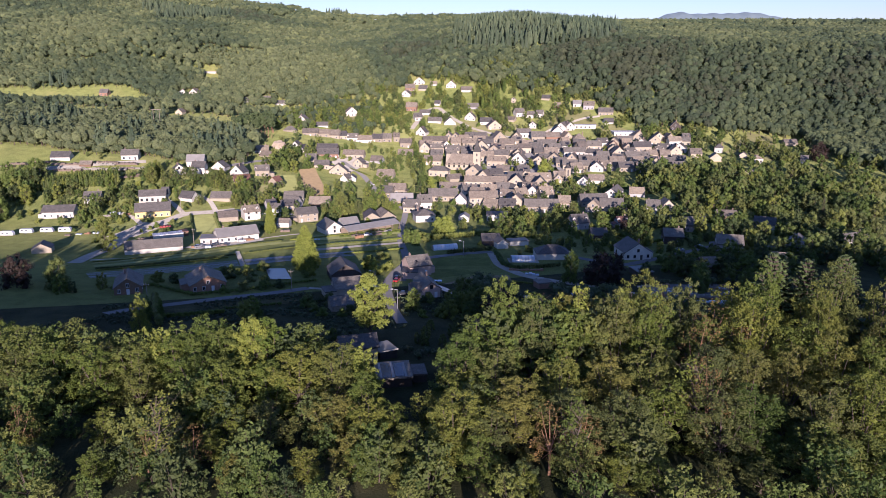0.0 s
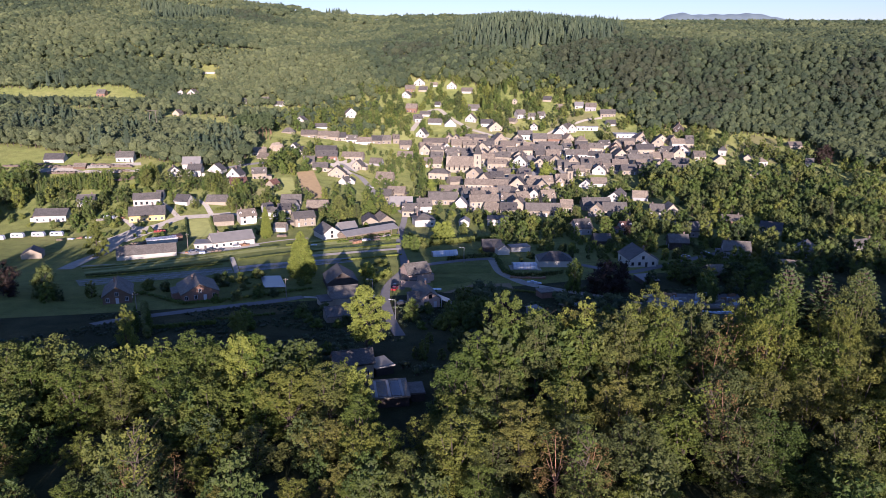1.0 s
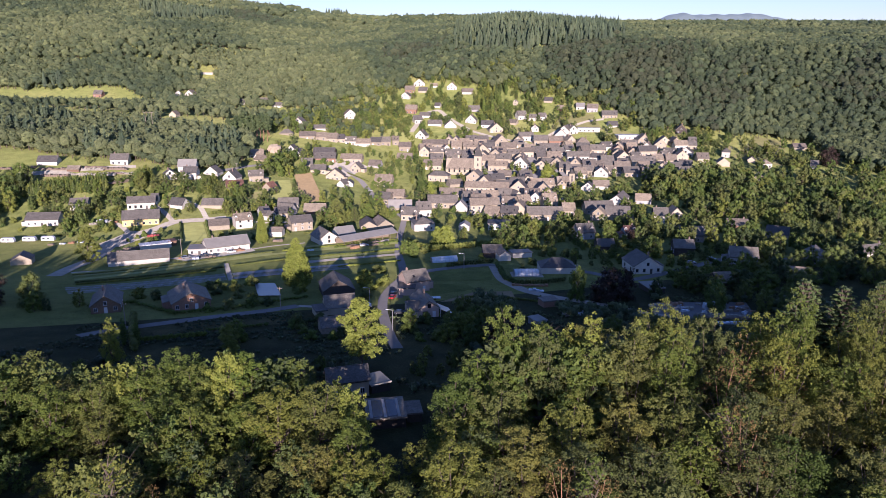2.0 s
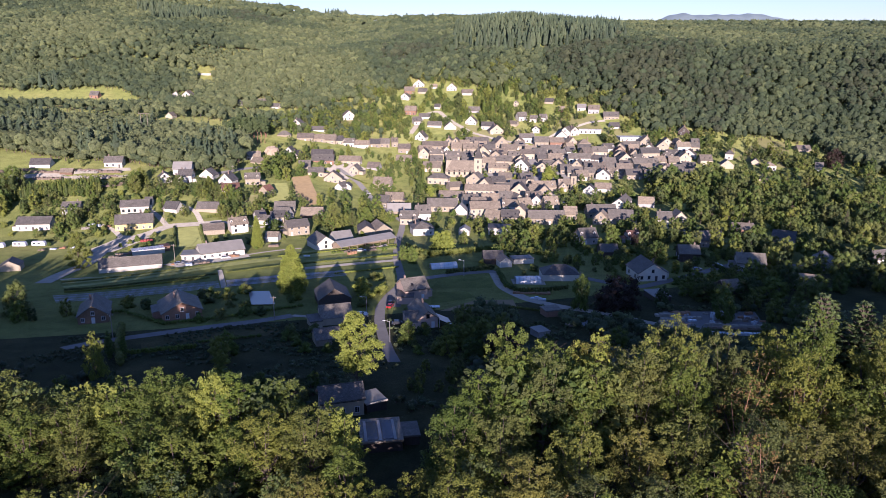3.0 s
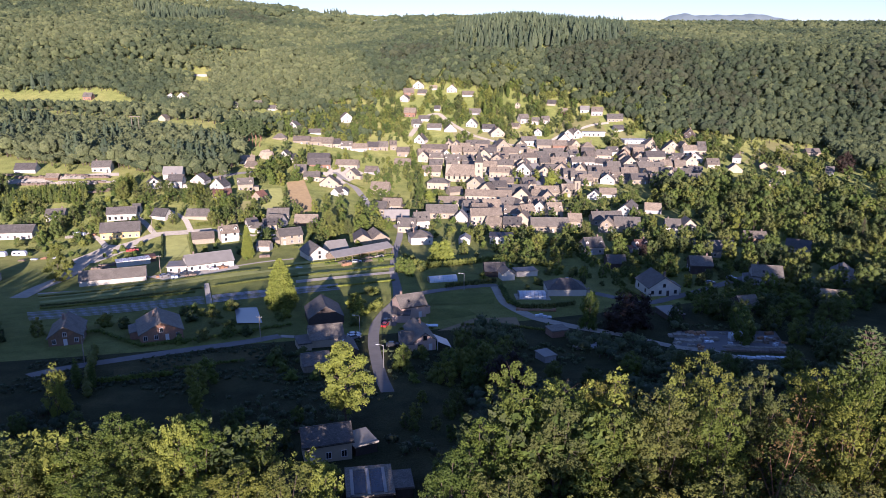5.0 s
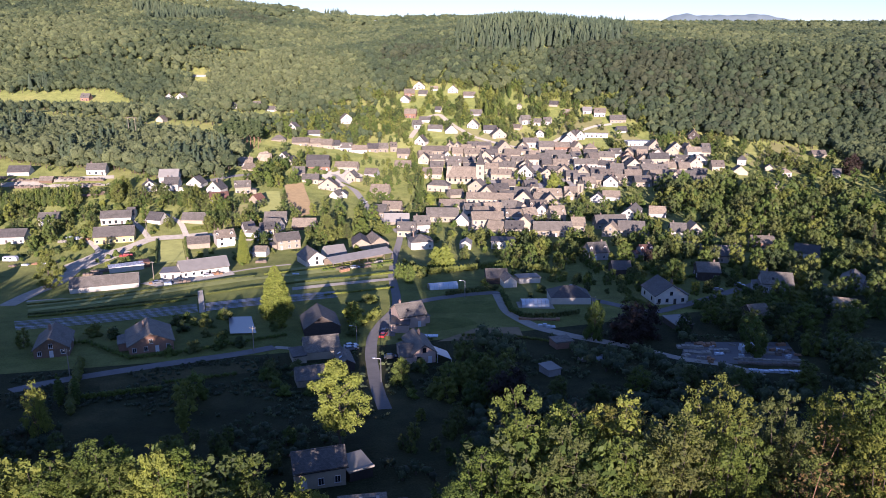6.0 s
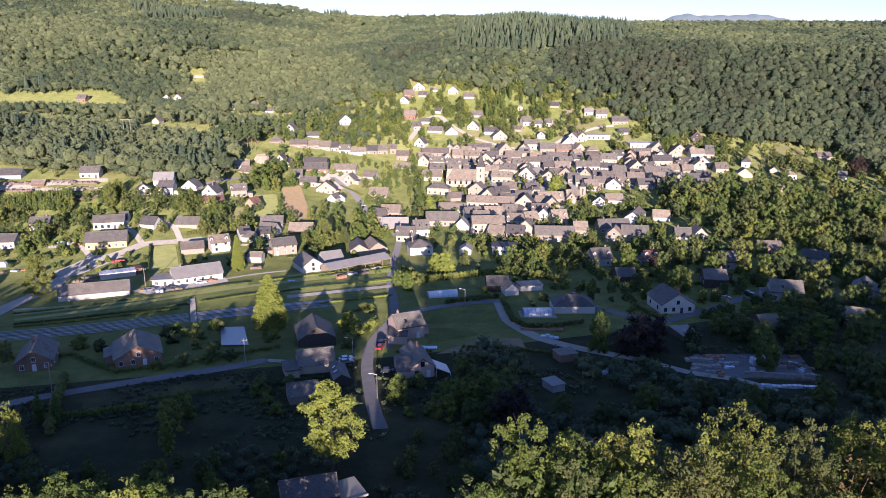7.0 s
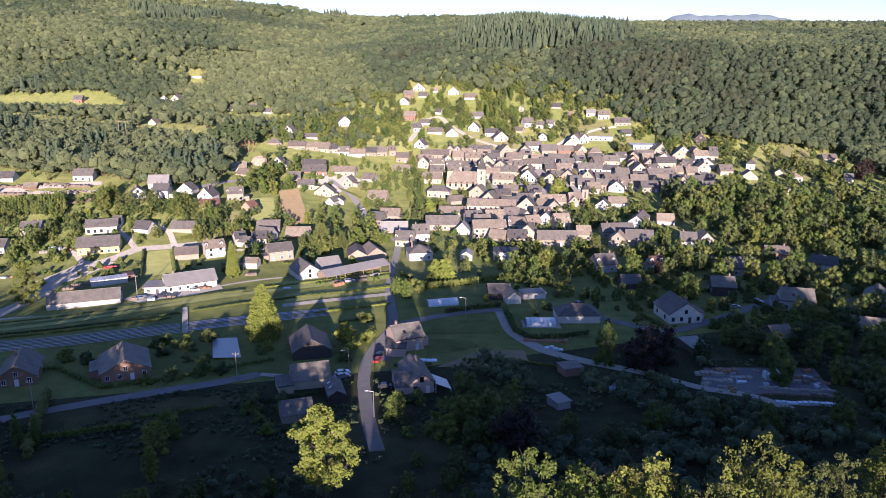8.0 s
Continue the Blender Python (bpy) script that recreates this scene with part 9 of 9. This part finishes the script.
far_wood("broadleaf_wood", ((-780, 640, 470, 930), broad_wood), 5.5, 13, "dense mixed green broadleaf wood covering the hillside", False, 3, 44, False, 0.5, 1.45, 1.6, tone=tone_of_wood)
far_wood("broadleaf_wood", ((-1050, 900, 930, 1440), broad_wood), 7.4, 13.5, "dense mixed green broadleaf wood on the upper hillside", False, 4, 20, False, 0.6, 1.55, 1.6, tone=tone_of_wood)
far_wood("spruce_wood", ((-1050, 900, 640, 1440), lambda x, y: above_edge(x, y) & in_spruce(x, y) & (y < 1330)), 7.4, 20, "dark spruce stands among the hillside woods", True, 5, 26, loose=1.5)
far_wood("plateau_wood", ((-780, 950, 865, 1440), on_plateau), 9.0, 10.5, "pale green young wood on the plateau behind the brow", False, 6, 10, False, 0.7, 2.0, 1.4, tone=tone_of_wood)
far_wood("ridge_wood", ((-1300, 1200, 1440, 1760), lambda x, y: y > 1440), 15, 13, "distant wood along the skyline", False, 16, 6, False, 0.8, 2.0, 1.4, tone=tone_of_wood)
far_wood("ridge_spruce", ((-325, -278, 1630, 1665), lambda x, y: y > 1600), 7, 21, "small dark clump of spruces on the skyline", True, 17, 20)
far_wood("plantation", ((-378, -282, 950, 1035), in_plantation), 4.6, 6, "smooth pale green young plantation on the hillside", False, 18, 14, False, 0.8, 1.5, tone=lambda x, y: 0.3 + 0 * x)
def spur_firs(x, y):
    return np.sin(x / 11) + np.sin(y / 7 + x / 19) + 0.6 * np.sin(x / 4.3) > 1.15


# the spur's frontal sunlight is put into paler leaves, tone 0.55
far_wood("spur_wood", ((-560, -100, 488, 612), lambda x, y: (y > 492 + 30 * step(x, -170, -110)) & (x < -161 - 0.16 * (y - 490)) & ~spur_firs(x, y)), 5.6, 14.0, "green wood on the spur above the valley houses", False, 7, 70, False, 0.45, 1.4, loose=1.5, tone=lambda x, y: 0.55 + 0 * x)
far_wood("spur_edge", ((-560, -165, 480, 500), lambda x, y: (y > 486 + 3 * np.sin(x / 13)) & (x < -170)), 4.2, 7.5, "low leafy growth along the foot of the spur wood", False, 11, 40, False, 0.5, 1.7, loose=1.3, tone=lambda x, y: 0.4 + 0 * x)
far_wood("spur_spruce", ((-560, -100, 488, 612), lambda x, y: (y > 495) & (x < -168 - 0.16 * (y - 490)) & spur_firs(x, y)), 5.6, 17.5, "dark conifers on the spur above the valley houses", True, 8, 80, leaf_size=1.2, loose=1.7)
far_wood("scrub_wood", ((-600, -70, 650, 870), lambda x, y: ~above_edge(x, y) & (x < -75 - 0.2 * (y - 650)) & (np.sin(x / 29) + np.sin(y / 23 + x / 60) > -0.9) & ~((x < -370) & (y > 785) & (y < 850))), 8.5, 10, "light green scrub and young trees on the hillside", False, 9, 44, False, 0.55, loose=1.35, tone=lambda x, y: 0.15 + 0 * x)


def distant_ridge():
    """A far wooded ridge on the skyline, with a low clump on its crest. Its blue tone and its glow stand in for haze.
    """
    xs = np.linspace(200, 2500, 140)
    crest = 168 + 138 * bell(xs, 1370, 430) + 62 * bell(xs, 1000, 170) + 30 * bell(xs, 1850, 300) + 9 * bell(xs, 1075, 45) + 3 * np.sin(xs / 37) + 2 * np.sin(xs / 13)
    ys = np.linspace(3700, 4100, 9)
    v = np.array([(x, y, -60 + (c + 60) * math.sin(math.pi / 2 * (y - 3700) / 400)) for y in ys for x, c in zip(xs, crest)])
    i = (np.arange(len(ys) - 1)[:, None] * len(xs) + np.arange(len(xs) - 1)[None]).ravel()
    m, n, l, b = nodes_of("far_wood_haze_glow")
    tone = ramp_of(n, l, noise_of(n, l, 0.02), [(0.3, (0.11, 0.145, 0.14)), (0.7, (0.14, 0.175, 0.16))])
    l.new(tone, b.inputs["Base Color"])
    # the blue tone also glows, which pales the ridge as haze would
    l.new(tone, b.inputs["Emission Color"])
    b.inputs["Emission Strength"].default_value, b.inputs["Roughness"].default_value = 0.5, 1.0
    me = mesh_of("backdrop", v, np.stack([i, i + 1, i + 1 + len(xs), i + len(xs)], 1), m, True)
    tagged(new("backdrop", me), "wooded ridge on the far horizon, its haze given by blue tone and glow", "distant hills", kind="structure")


distant_ridge()
# brambles and rough growth of the near slope, in the shade of the belt
far_wood("slope_scrub", ((-125, 0, 168, 192), lambda x, y: (np.sin(x / 7 + 1) + np.sin(y / 6 + x / 11) + 0.7 * np.sin(x / 3.1) > 0.0 + step(y, 180, 194)) & (np.hypot(x + 26.5, y - 172) > 9)), 2.9, 2.4, "dark brambles and rough growth on the shaded slope", False, 11, 40, False, 0.5, 1.8, 1.7)
far_wood("slope_scrub", ((0, 135, 172, 268), lambda x, y: (np.sin(x / 9 + 2) + np.sin(y / 8 + x / 13) + 0.7 * np.sin(x / 3.7 + y / 5) > -0.6 + 1.2 * step(y, 205, 268)) & ~((x > 52) & (x < 100) & (y > 236) & (y < 262))), 3.4, 4.2, "dark green scrub on the shaded slope beside the yards", False, 13, 44, False, 0.5, 1.6, 1.7)
far_wood("rough_tufts", ((-120, -18, 196, 246), lambda x, y: (y < 244 + 0.33 * (x + 45)) & (np.sin(x / 5 + y / 9) + np.sin(y / 4 - x / 13) > -0.5)), 1.9, 0.9, "dry tufts and weeds in the shaded meadow", False, 14, 8, False, 1.3, 2.6, 1.7)
far_wood("rough_tufts", ((-14, 130, 200, 300), lambda x, y: (y < 262 + 0.2 * x) & (np.sin(x / 6 + y / 8) + np.sin(y / 5 - x / 12) > 0.2) & ~((x > 50) & (x < 102) & (y > 236) & (y < 264))), 2.4, 1.1, "weeds and low growth between shaded gardens", False, 15, 8, False, 1.3, 2.4, 1.7)

# the grown patterns themselves are not part of the place
for made in GROWN.values():
    for t in made:
        for o in (*t.children_recursive, t):
            bpy.data.objects.remove(o)
